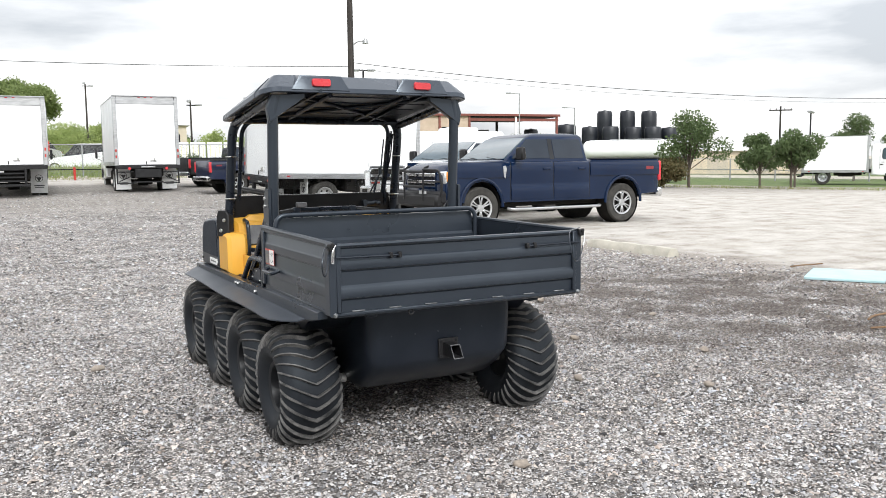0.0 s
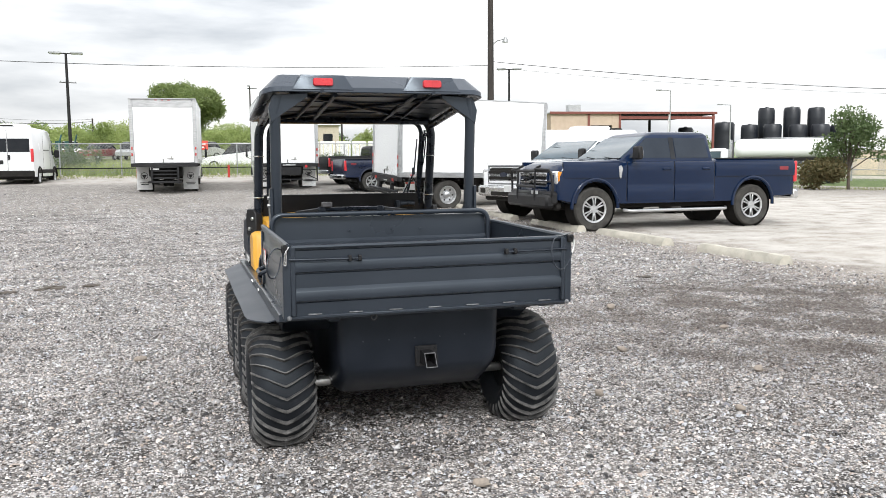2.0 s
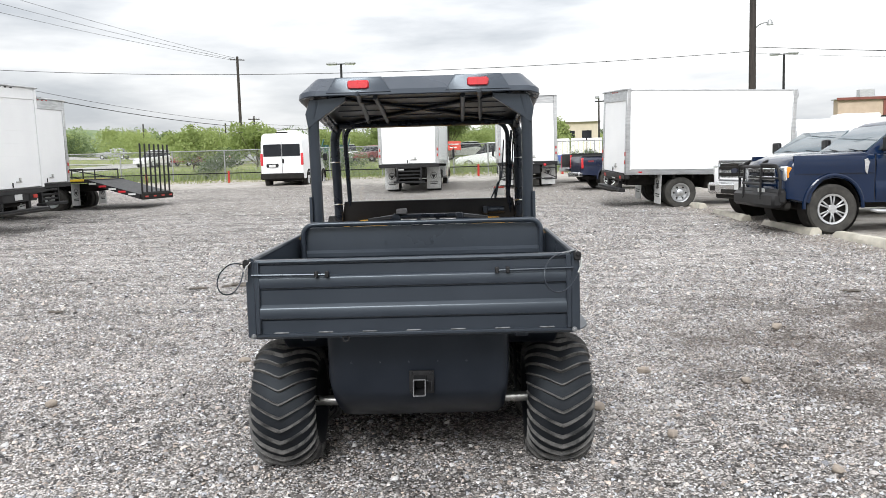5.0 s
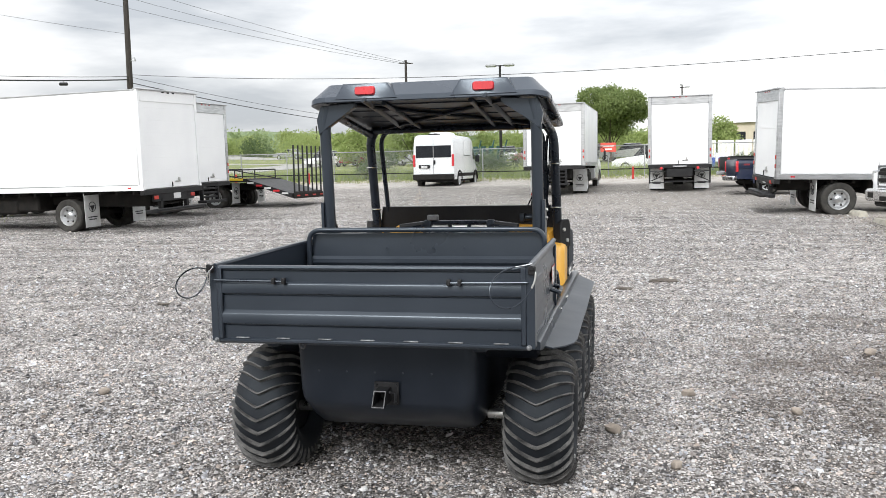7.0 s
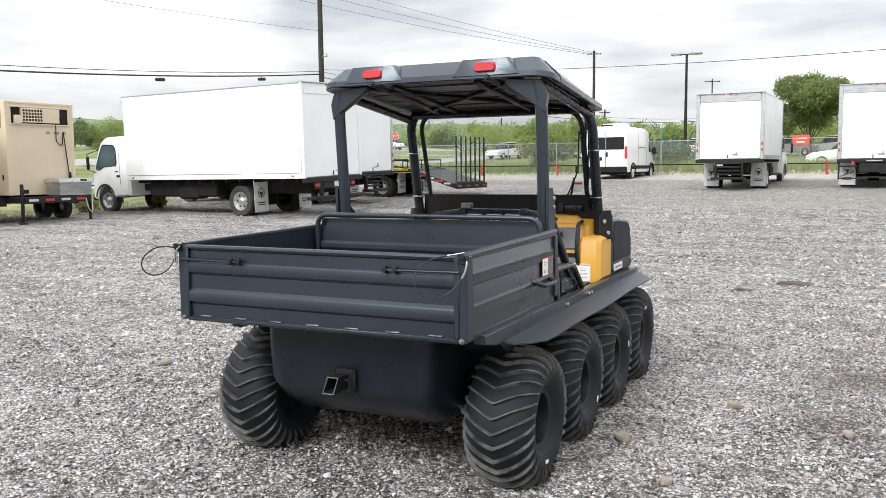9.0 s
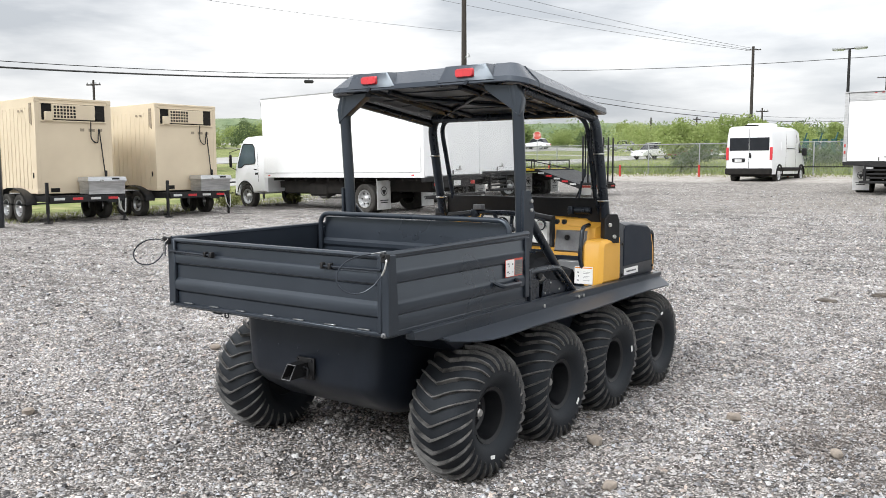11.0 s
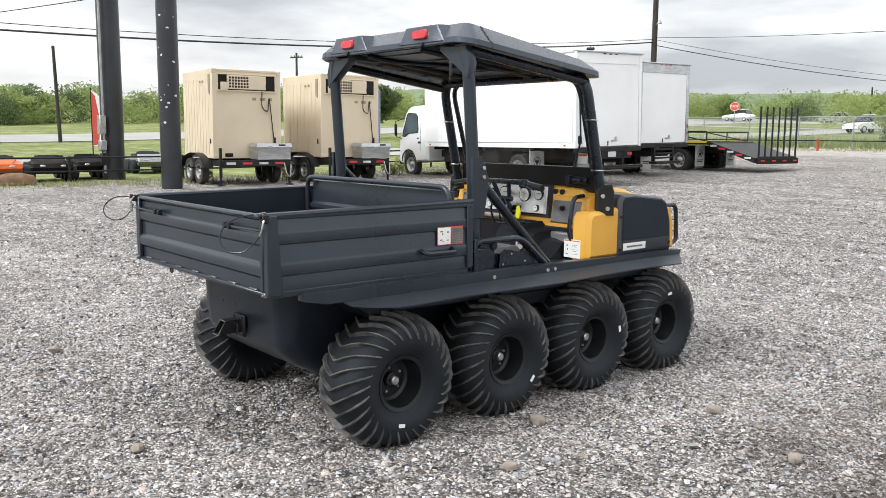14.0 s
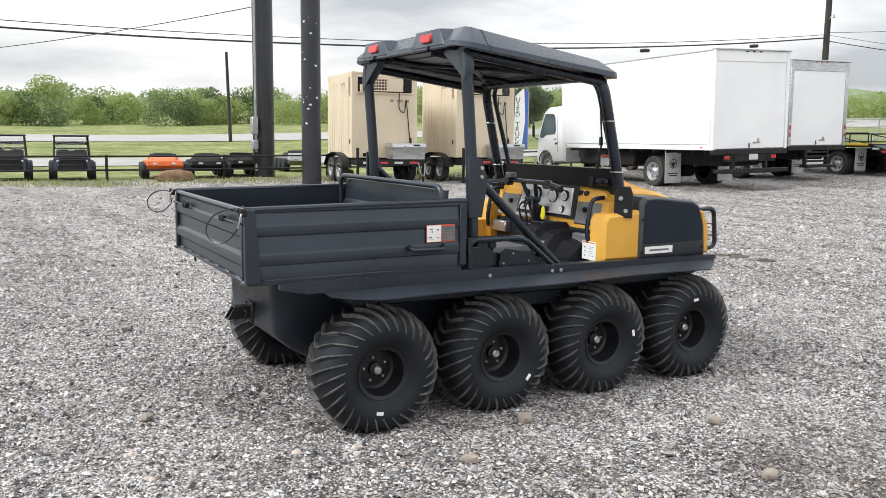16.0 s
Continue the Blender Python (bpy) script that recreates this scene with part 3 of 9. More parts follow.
def pebble_material():
    n, l = M_PEBBLE.node_tree.nodes, M_PEBBLE.node_tree.links
    p = n["Principled BSDF"]
    geo = n.new("ShaderNodeNewGeometry")
    r = n.new("ShaderNodeValToRGB")
    e = r.color_ramp.elements
    for _ in range(4):
        e.new(0.5)
    for s, (at, c) in zip(e, ((0.0, (0.050, 0.047, 0.047)), (0.17, (0.170, 0.159, 0.156)), (0.40, (0.355, 0.335, 0.324)), (0.66, (0.500, 0.474, 0.458)), (0.88, (0.640, 0.615, 0.598)), (1.0, (0.800, 0.782, 0.770)))):
        s.position, s.color = at, (*c, 1)
    # single stones lean to buff, pink or blue-grey
    hue, cast = n.new("ShaderNodeTexWhiteNoise"), n.new("ShaderNodeValToRGB")
    hue.noise_dimensions = "1D"
    for _ in range(2):
        cast.color_ramp.elements.new(0.5)
    for s, (at, c) in zip(cast.color_ramp.elements, ((0.0, (1.10, 0.97, 0.86)), (0.30, (1.0, 1.0, 1.0)), (0.72, (0.97, 1.0, 1.02)), (1.0, (0.90, 0.98, 1.10)))):
        s.position, s.color = at, (*c, 1)
    tinted = n.new("ShaderNodeVectorMath")
    tinted.operation = "MULTIPLY"
    l.new(geo.outputs["Random Per Island"], hue.inputs["W"])
    l.new(hue.outputs["Value"], cast.inputs["Fac"])
    l.new(r.outputs["Color"], tinted.inputs[0])
    l.new(cast.outputs["Color"], tinted.inputs[1])
    l.new(geo.outputs["Random Per Island"], r.inputs["Fac"])
    sp = n.new("ShaderNodeTexNoise")
    sp.inputs["Scale"].default_value = 160.0
    l.new(geo.outputs["Position"], sp.inputs["Vector"])
    tone = n.new("ShaderNodeTexNoise")
    tone.inputs["Scale"].default_value, tone.inputs["Detail"].default_value, tone.inputs["Roughness"].default_value = 2.4, 6.0, 0.7
    l.new(geo.outputs["Position"], tone.inputs["Vector"])
    k = n.new("ShaderNodeMapRange")
    k.inputs["From Min"].default_value, k.inputs["From Max"].default_value = 0.36, 0.64
    k.inputs["To Min"].default_value, k.inputs["To Max"].default_value = 0.51, 1.05
    ad = n.new("ShaderNodeMath")
    ad.operation = "MULTIPLY_ADD"
    ad.inputs[1].default_value, ad.inputs[2].default_value = 0.5, 0.0
    l.new(sp.outputs["Fac"], ad.inputs[0])
    ad2 = n.new("ShaderNodeMath")
    ad2.operation = "MULTIPLY_ADD"
    ad2.inputs[1].default_value = 0.5
    l.new(tone.outputs["Fac"], ad2.inputs[0])
    l.new(ad.outputs[0], ad2.inputs[2])
    l.new(ad2.outputs[0], k.inputs["Value"])
    sc = n.new("ShaderNodeVectorMath")
    sc.operation = "SCALE"
    l.new(tinted.outputs["Vector"], sc.inputs[0])
    l.new(k.outputs["Result"], sc.inputs["Scale"])
    damp, wet = n.new("ShaderNodeMix"), n.new("ShaderNodeMath")
    damp.data_type, wet.operation = "RGBA", "MULTIPLY"
    wet.inputs[1].default_value = 0.70
    l.new(stain_mask(n, l), wet.inputs[0])
    l.new(wet.outputs[0], damp.inputs["Factor"])
    l.new(sc.outputs["Vector"], damp.inputs["A"])
    damp.inputs["B"].default_value = (0.070, 0.054, 0.044, 1)
    l.new(damp.outputs["Result"], p.inputs["Base Color"])
    p.inputs["Roughness"].default_value = 0.85
    p.inputs["Specular IOR Level"].default_value = 0.3


pebble_material()


def build_gravel(name, count, size, far, seed, thin, inner=0.0):
    """Loose crushed stone round the vehicle: angular ridged chips, half sunk, thinning out with distance."""
    rng = np.random.default_rng(seed)
    many = count * 4
    cx, cy = rng.uniform(-5.2 * far, 7.8, many), rng.uniform(-2.8, 10.0 * far, many)
    d = np.hypot(cx - 1.0, (cy - 0.3) * 0.9)
    keep = (d > inner * rng.uniform(0.8, 1.2, many)) & (rng.uniform(0, 1, many) < np.clip(1.30 - d / thin, 0.05, 1) ** 1.5) & (cx < 7.0 + rng.normal(0, 0.3, many))
    cx, cy = cx[keep][:count], cy[keep][:count]
    k = len(cx)
    size = np.clip(rng.lognormal(math.log(size), 0.42, k), size * 0.5, size * 2.6)
    base = np.array([(1, 0.9, -0.5), (-1, 1, -0.5), (-0.9, -1, -0.5), (1, -0.9, -0.5), (0.55, 0, 0.8), (-0.5, 0.1, 0.8)], float)
    pts = base[None] * (1 + rng.uniform(-0.35, 0.35, (k, 6, 1))) + rng.uniform(-0.25, 0.25, (k, 6, 3))
    pts *= size[:, None, None] * np.stack([rng.uniform(0.8, 1.4, k), rng.uniform(0.7, 1.1, k), rng.uniform(0.55, 1.0, k)], -1)[:, None]
    a, t = rng.uniform(0, 2 * PI, k), rng.normal(0, 0.4, k)
    ca, sa, ct, st = (q[:, None] for q in (np.cos(a), np.sin(a), np.cos(t), np.sin(t)))
    px, py, pz = pts[..., 0], pts[..., 1], pts[..., 2]
    py, pz = ct * py - st * pz, st * py + ct * pz
    px, py = ca * px - sa * py, sa * px + ca * py
    gz = np.array([ground_z(u, w) for u, w in zip(cx, cy)])
    v = np.stack([px + cx[:, None], py + cy[:, None], pz + (gz + size * 0.3)[:, None]], -1).reshape(-1, 3)
    tri = np.array([(0, 1, 5), (0, 5, 4), (2, 3, 4), (2, 4, 5), (1, 2, 5), (3, 0, 4)])
    f = (tri[None] + 6 * np.arange(k)[:, None, None]).reshape(-1, 3)
    me = bpy.data.meshes.new(name)
    me.vertices.add(len(v))
    me.vertices.foreach_set("co", v.ravel())
    me.loops.add(len(f) * 3)
    me.loops.foreach_set("vertex_index", f.ravel())
    me.polygons.add(len(f))
    me.polygons.foreach_set("loop_start", np.arange(0, len(f) * 3, 3))
    me.polygons.foreach_set("loop_total", np.full(len(f), 3))
    me.update(calc_edges=True)
    me.validate()
    me.materials.append(M_PEBBLE)
    tagged(new(name, me), "loose angular grey limestone chips on the lot", "gravel", kind="stuff")


build_gravel("gravel", 185000, 0.0043, 1.25, 5, 6.6)
build_gravel("gravel", 90000, 0.0058, 1.8, 6, 16.0)
build_gravel("gravel", 76000, 0.0078, 3.0, 7, 34.0, 5.5)

# ---- the eight-wheeled amphibious vehicle; y runs forward, the tailgate stands at y = 0 ----
M_SEAT = mat("grey_vinyl_seat", (0.105, 0.108, 0.112), (0.080, 0.082, 0.086), 0.5, scale=8, fine=200)
M_NOSE = mat("grey_nose_plastic", (0.046, 0.050, 0.057), (0.036, 0.040, 0.047), 0.4, scale=6, fine=300, bump=0.1, dist=0.001)
M_SEATBLACK = mat("black_vinyl", (0.007, 0.0075, 0.009), (0.014, 0.0145, 0.016), 0.55, spec=0.3, scale=8, fine=200)
M_TAG = mat("yellow_key_tag", (0.80, 0.74, 0.03), (0.72, 0.66, 0.02), 0.4, bump=0)
M_GAUGE = mat("gauge_panel", (0.16, 0.165, 0.17), (0.10, 0.10, 0.105), 0.4, scale=10)
M_CLUSTER = mat("brushed_gauge_plate", (0.62, 0.62, 0.61), (0.46, 0.46, 0.455), 0.35, 0.3, scale=14)
M_GALVWORN = mat("worn_bright_steel", (0.30, 0.31, 0.32), (0.12, 0.125, 0.13), 0.35, 0.6, scale=40)
M_SCREEN = mat("blank_nose_panel", (0.009, 0.014, 0.024), (0.014, 0.020, 0.031), 0.55, spec=0.2, scale=6, fine=350)
M_MATTE = mat("matte_black_plastic", (0.004, 0.0045, 0.006), (0.008, 0.009, 0.011), 0.6, spec=0.16, scale=8, fine=220)

atv = thing("amphibious_vehicle", pose(0, 0, 0, 0, 0, -0.97), "charcoal and yellow eight-wheeled amphibious utility vehicle with roof and dump bed", "utility vehicle")

WHEEL_Y = [0.602, 1.270, 1.937, 2.605]
WHEEL_X, AXLE_Z, TYRE_R = 0.662, 0.283, 0.300


def tyre_radius(s):
    """The tyre's section: offset across and radius at s from the middle (0) over the shoulder to the bead (1)."""
    keys = ((0.0, 0.0, 0.300), (0.25, 0.060, 0.297), (0.42, 0.103, 0.285), (0.56, 0.136, 0.262), (0.68, 0.153, 0.228), (0.80, 0.155, 0.192), (0.90, 0.142, 0.158), (1.0, 0.112, 0.130))
    for (s0, x0, r0), (s1, x1, r1) in zip(keys, keys[1:]):
        if s <= s1:
            t = (s - s0) / (s1 - s0)
            return x0 + (x1 - x0) * t, r0 + (r1 - r0) * t
    return keys[-1][1:]


def squat(geo, low=-0.272):
    """The soft tyre stands flat on the ground and bulges a little there."""
    out = []
    for x, y, z in geo[0]:
        if z < low + 0.06:
            k = min(1.0, (low + 0.06 - z) / 0.09)
            x, y = x * (1 + 0.06 * k), y * (1 + 0.05 * k)
        out.append((x, y, max(z, low + 0.15 * (z - low) if z < low else z)))
    return out, geo[1]


def tyre_geo():
    prof = [tyre_radius(i / 14) for i in range(14, -1, -1)]
    prof = [(-x, r) for x, r in prof] + prof[::-1][1:]
    inner = [(0.108, 0.118), (-0.108, 0.118)]
    return squat(lathe([*prof, *inner, prof[0]], "x", 56))


def lug_geo(count=30):
    v, f = [], []
    for k in range(count):
        for side in (-1, 1):
            start = len(v)
            for i in range(10):
                s = i / 9 * 0.74
                x, r = tyre_radius(s)
                rise = 0.019 if s < 0.5 else 0.019 - (s - 0.5) * 0.055
                half = (0.0042 if s < 0.5 else 0.0042 - (s - 0.5) * 0.004) / r
                ang = 2 * PI * k / count + 0.38 * math.sqrt(s * s + 0.0006) + 0.26 * s ** 3
                out = 0.0 if s < 0.35 else min(1.0, (s - 0.35) / 0.3)
                for da, h in ((-1.5, -0.002), (-0.7, rise), (0.7, rise), (1.5, -0.002)):
                    a, rr, xx = ang + da * half, r + h * (1 - 0.7 * out), x + h * out
                    v.append((side * xx, -rr * math.cos(a), rr * math.sin(a)))
            for i in range(9):
                for c in range(3):
                    q = start + i * 4 + c
                    f.append((q, q + 1, q + 5, q + 4))
            f += [(start, start + 1, start + 2, start + 3), tuple(start + 36 + c for c in (3, 2, 1, 0))]
    return squat((v, f), -0.276)


def rim_geo():
    return lathe([(-0.10, 0.0), (-0.10, 0.12), (0.098, 0.118), (0.112, 0.134), (0.118, 0.130), (0.110, 0.112), (0.085, 0.106), (0.025, 0.098), (0.015, 0.085), (0.018, 0.040), (0.020, 0.0)], "x", 40)


def build_wheels():
    meshes = {
        1: [mesh_of("tyre", tyre_geo(), M_RUBBER, 60), mesh_of("tread", lug_geo(), M_LUG, 30), mesh_of("rim", rim_geo(), M_RIM),
            mesh_of("hub", cat(lathe([(0.018, 0.036), (0.040, 0.034), (0.044, 0.026), (0.044, 0.0)], "x", 20)), M_BLACK),
            mesh_of("hub_cap", disc((0.040, 0, 0), "x", 0.021, 0.026, 18, 0.005), M_STEEL),
            mesh_of("wheel_bolt", disc((0.015, 0, 0), "x", 0.007, 0.014, 6), M_STEEL)]}
    meshes[-1] = []
    for me in meshes[1]:
        c = me.copy()
        c.transform(Matrix.Diagonal((-1, 1, 1, 1)))
        c.flip_normals()
        meshes[-1].append(c)
    tag = mesh_of("tyre_tag", rbox(0, 0, 0, 0.003, 0.036, 0.020, 0.001), M_SIGN)
    for side in (-1, 1):
        for i, y in enumerate(WHEEL_Y):
            w = new("wheel")
            w.empty_display_size, w.parent = 0.1, atv
            w.location = (side * WHEEL_X, y, AXLE_Z)
            tagged(w, "fat low-pressure tyre with chevron lugs on black rim")
            for name, me in zip(("tyre", "tread", "rim", "hub", "hub_cap"), meshes[side]):
                part(name, me, None, w)
            for k in range(5):
                b = part("wheel_bolt", meshes[side][5], None, w)
                a = 2 * PI * k / 5 + 0.5 + i
                b.location = (0, 0.058 * math.cos(a), 0.058 * math.sin(a))
            if side > 0:
                a = (radians(-100), radians(-40), radians(12), radians(95))[i]
                t = part("tyre_tag", tag, None, w, "small white paper tag")
                t.location, t.rotation_euler = (0.152, 0.185 * math.cos(a), 0.185 * math.sin(a)), (a + PI / 2, 0.0, 0.0)


build_wheels()


def bed_panel(a, b, axis, at, out, depth=1.0):
    """A pressed sheet-steel bed wall from a to b along an axis, with two raised ribs and a rolled top."""
    prof = [(-0.004, 0.745), (0.003, 0.750), (0.005, 0.804), (0.001, 0.808), (0.001, 0.812), (0.019, 0.816), (0.021, 0.822), (0.021, 0.856), (0.017, 0.862), (0.006, 0.874), (0.005, 0.934),
            (0.001, 0.938), (0.001, 0.942), (0.016, 0.946), (0.018, 0.951), (0.018, 0.985), (0.015, 0.990), (0.005, 0.997), (0.004, 1.040), (0.000, 1.043), (0.000, 1.046), (0.015, 1.049), (0.019, 1.056), (0.014, 1.064), (0.004, 1.067), (-0.010, 1.064), (-0.012, 0.760)]
    prof = [(d * depth if d > 0 else d, z) for d, z in prof]
    if axis == "x":
        return loft([[(h, at + out * d, z) for d, z in prof] for h in (a, b)])
    return loft([[(at + out * d, h, z) for d, z in prof] for h in (a, b)])


# hull, deck and fenders
hull_side = [(0.20, 0.70), (0.205, 0.56), (0.215, 0.43), (0.235, 0.395), (0.30, 0.335), (0.42, 0.262), (0.50, 0.245), (2.45, 0.245), (2.70, 0.34), (2.90, 0.60), (2.90, 0.70)]


def tub(profile, slices):
    """A moulded tub: the side profile drawn in towards its middle at the outer slices."""
    out = []
    for x, k in slices:
        out.append([(x, y + k * (1 if y < 1.5 else -1), z + (k * 1.6 * min(1.0, max(0.0, (0.60 - z) / 0.25)))) for y, z in profile])
    return loft(out)


part("hull", tub(hull_side, ((-0.415, 0.085), (-0.410, 0.045), (-0.395, 0.018), (-0.365, 0.003), (-0.32, 0.0), (0.32, 0.0), (0.365, 0.003), (0.395, 0.018), (0.410, 0.045), (0.415, 0.085))), M_HULL, atv, "black polyethylene tub hull", 55)
part("upper_hull", slab([(0.42, 0.64), (0.50, 0.58), (2.60, 0.56), (2.86, 0.62), (2.86, 0.69), (0.30, 0.69)], "x", -0.655, 0.655, 0.012), M_HULL, atv)
part("bed_frame", cat(*[rbox(x, 0.56, 0.712, 0.06, 0.98, 0.030, 0.006) for x in (-0.46, 0.46)], rbox(0, 0.14, 0.712, 1.10, 0.05, 0.026, 0.006)), M_HULL, atv)
for sgn in (-1, 1):
    q = (lambda g: g) if sgn > 0 else mirrored
    rail = [(0.14, 0.700), (0.26, 0.672), (2.84, 0.652), (2.86, 0.700), (1.13, 0.727), (0.95, 0.735), (0.14, 0.735)]
    part("side_rail", q(slab(rail, "x", 0.655, 0.703, 0.006)), M_PAINT, atv)
    inner = [(0.700, 0.14), (0.700, 2.90), (0.62, 2.96)]
    edge = []
    for i in range(25):
        t = i / 24
        y = 0.36 + t * 2.42
        w = 0.125 * min(1, max(0.0, (y - 0.33) / 0.26)) ** 0.6 * min(1, max(0.10, (2.80 - y) / 0.10)) ** 0.5
        edge.append((0.700 + w, y, 0.672 - 0.20 * w - 0.004 * math.sin(y * 5) + 0.012 * max(0, 0.5 - y)))
    top = [(0.690, 0.34 + i / 24 * 2.50, 0.678) for i in range(25)]
    vv = [*top, *edge, *[(x, y, z - 0.006) for x, y, z in top], *[(x, y, z - 0.006) for x, y, z in edge]]
    ff = [(i, i + 25, i + 26, i + 1) for i in range(24)] + [(i + 50, i + 51, i + 76, i + 75) for i in range(24)]
    ff += [(i + 25, i + 75, i + 76, i + 26) for i in range(24)] + [(0, 50, 75, 25), (24, 49, 99, 74)]
    part("fender_flange", q((vv, ff)), M_SKIRT, atv, "flat grey plastic fender flange")
    for y in (1.235, 1.628, 1.685):
        part("rail_bolt", q(disc((0.703, y, 0.695 - 0.004 * y), "x", 0.011, 0.005, 6)), M_STEEL, atv)
part("front_flange", slab([(-0.66, 2.80), (0.66, 2.80), (0.58, 2.90), (-0.58, 2.90)], "z", 0.655, 0.664), M_SKIRT, atv)

# hitch
hitch = part("hitch_plate", rbox(0.016, 0.198, 0.474, 0.112, 0.012, 0.104, 0.003), M_BLACK, atv)


def receiver(r, y_low, y_high):
    """A square ring whose lower edge stands further out than the upper one."""
    return [(0.010 + a * r, y_low if b < 0 else y_high, 0.474 + b * r * 1.18) for a, b in ((-1, -1), (1, -1), (1, 1), (-1, 1))]


part("hitch_tube", loft([receiver(0.027, 0.20, 0.20), receiver(0.027, 0.074, 0.112), receiver(0.0225, 0.074, 0.112), receiver(0.021, 0.19, 0.19)], (False, True)), M_BLACK, hitch, "square receiver tube with bare metal rim")
part("hitch_rim", loft([receiver(0.0275, 0.077, 0.115), receiver(0.0275, 0.0735, 0.1115), receiver(0.0252, 0.0735, 0.1115), receiver(0.0252, 0.077, 0.115)], (False, False)), M_GAUGE, hitch)
part("hitch_pin", cat(tube(bent([(0.040, 0.165, 0.486), (0.062, 0.165, 0.486), (0.062, 0.160, 0.446), (0.056, 0.158, 0.440)], 0.010), 0.0045, 7), disc((0.034, 0.165, 0.486), "x", 0.009, 0.012, 10)), M_RIM, hitch)
for bx, bz in ((-0.030, 0.514), (0.060, 0.514), (0.060, 0.434), (-0.030, 0.434)):
    part("hitch_bolt", disc((bx, 0.192, bz), "y", 0.007, -0.006, 6), M_RIM, hitch)
for bx in (-0.30, -0.17, -0.04, 0.09, 0.22):
    part("drain_rivet", disc((bx, 0.207, 0.565), "y", 0.0045, -0.005, 8), M_SKIRT, atv)
for sgn in (-1, 1):
    part("axle", disc((sgn * 0.40, WHEEL_Y[0], AXLE_Z), "x", 0.026, sgn * 0.20, 12), M_STEEL, atv)

# dump bed
bed = part("bed_floor", rbox(0, 0.54, 0.738, 1.36, 1.08, 0.026, 0.004), M_PAINT, atv)
for i in range(4):
    part("floor_rib", rbox(-0.48 + i * 0.32, 0.54, 0.754, 0.12, 1.0, 0.010, 0.003), M_PAINT, bed)
for sgn in (-1, 1):
    q = (lambda g: g) if sgn > 0 else mirrored
    wall = part("bed_side", q(bed_panel(0.006, 1.10, "y", 0.676, 1, 0.5)), M_PAINT, atv, "ribbed sheet-steel bed side")
    part("end_border", q(rbox(0.684, 1.082, 0.905, 0.014, 0.040, 0.300, 0.003)), M_PAINT, wall)
    part("top_tube", q(tube([(0.676, -0.012, 1.062), (0.676, 1.105, 1.074)], 0.013, 8)), M_PAINT, wall)
    part("corner_post", q(slab([(-0.018, 0.738), (-0.018, 1.062), (0.030, 1.062), (0.052, 0.738)], "x", 0.664, 0.700, 0.003)), M_PAINT, wall)
    bar = bent([(0.690, 0.775, 0.862), (0.728, 0.785, 0.846), (0.728, 0.955, 0.844), (0.690, 0.965, 0.858)], 0.02)
    part("pull_handle", q(tube(bar, 0.011, 8)), M_TUBE, wall)
    dec = part("warning_sticker", q(rbox(0.6875, 0.955, 0.918, 0.002, 0.161, 0.086, 0.0005)), M_SIGNRED, wall, "red-bordered white and black warning sticker")
    part("sticker_field", q(rbox(0.6885, 0.917, 0.918, 0.002, 0.078, 0.080, 0.0005)), M_SIGN, dec)
    part("sticker_text", q(rbox(0.6885, 0.997, 0.916, 0.002, 0.072, 0.072, 0.0005)), M_GAUGE, dec)
    for k in range(6):
        part("sticker_line", q(rbox(0.690, 0.997 - 0.004 * (k % 3), 0.886 + 0.0085 * k, 0.001, 0.060 - 0.006 * (k % 3), 0.0022, 0.0003)), M_STENCILSHADE, dec)
    for yy, zz, w, h in ((0.900, 0.940, 0.024, 0.010), (0.906, 0.928, 0.010, 0.016), (0.897, 0.900, 0.018, 0.012), (0.908, 0.892, 0.020, 0.005), (0.938, 0.936, 0.014, 0.014), (0.938, 0.898, 0.020, 0.006)):
        part("sticker_mark", q(rbox(0.690, yy, zz, 0.001, w * 0.7, h * 0.6, 0.0003)), M_GAUGE, dec)
gate = part("tailgate", bed_panel(-0.658, 0.658, "x", 0.0, -1), M_PAINT, atv, "ribbed sheet-steel tailgate")
part("gate_lip", rbox(0, 0.004, 0.742, 1.37, 0.040, 0.016, 0.004), M_PAINT, gate)
for sgn in (-1, 1):
    part("gate_edge", rbox(sgn * 0.655, -0.014, 0.905, 0.022, 0.018, 0.312, 0.004), M_PAINT, gate)
    rod = tube([(sgn * 0.672, -0.029, 1.004), (sgn * 0.355, -0.029, 1.000)], 0.0055, 8)
    part("latch_rod", rod, M_TUBE, gate)
    for bx in (0.40, 0.355):
        part("rod_bracket", rbox(sgn * bx, -0.028, 1.002, 0.016, 0.024, 0.026, 0.003), M_BLACK, gate)
    hook = part("latch_hook", cat(rbox(sgn * 0.690, -0.024, 1.052, 0.030, 0.030, 0.034, 0.004), disc((sgn * 0.690, -0.036, 1.064), "y", 0.010, -0.012, 10)), M_BLACK, gate)
    if sgn < 0:
        part("snap_hook", tube(bent([(sgn * 0.672, -0.034, 1.062), (sgn * 0.690, -0.046, 1.040), (sgn * 0.697, -0.044, 0.985), (sgn * 0.688, -0.042, 0.980), (sgn * 0.684, -0.044, 1.045)], 0.012), 0.0036, 7), M_CHROME, hook)
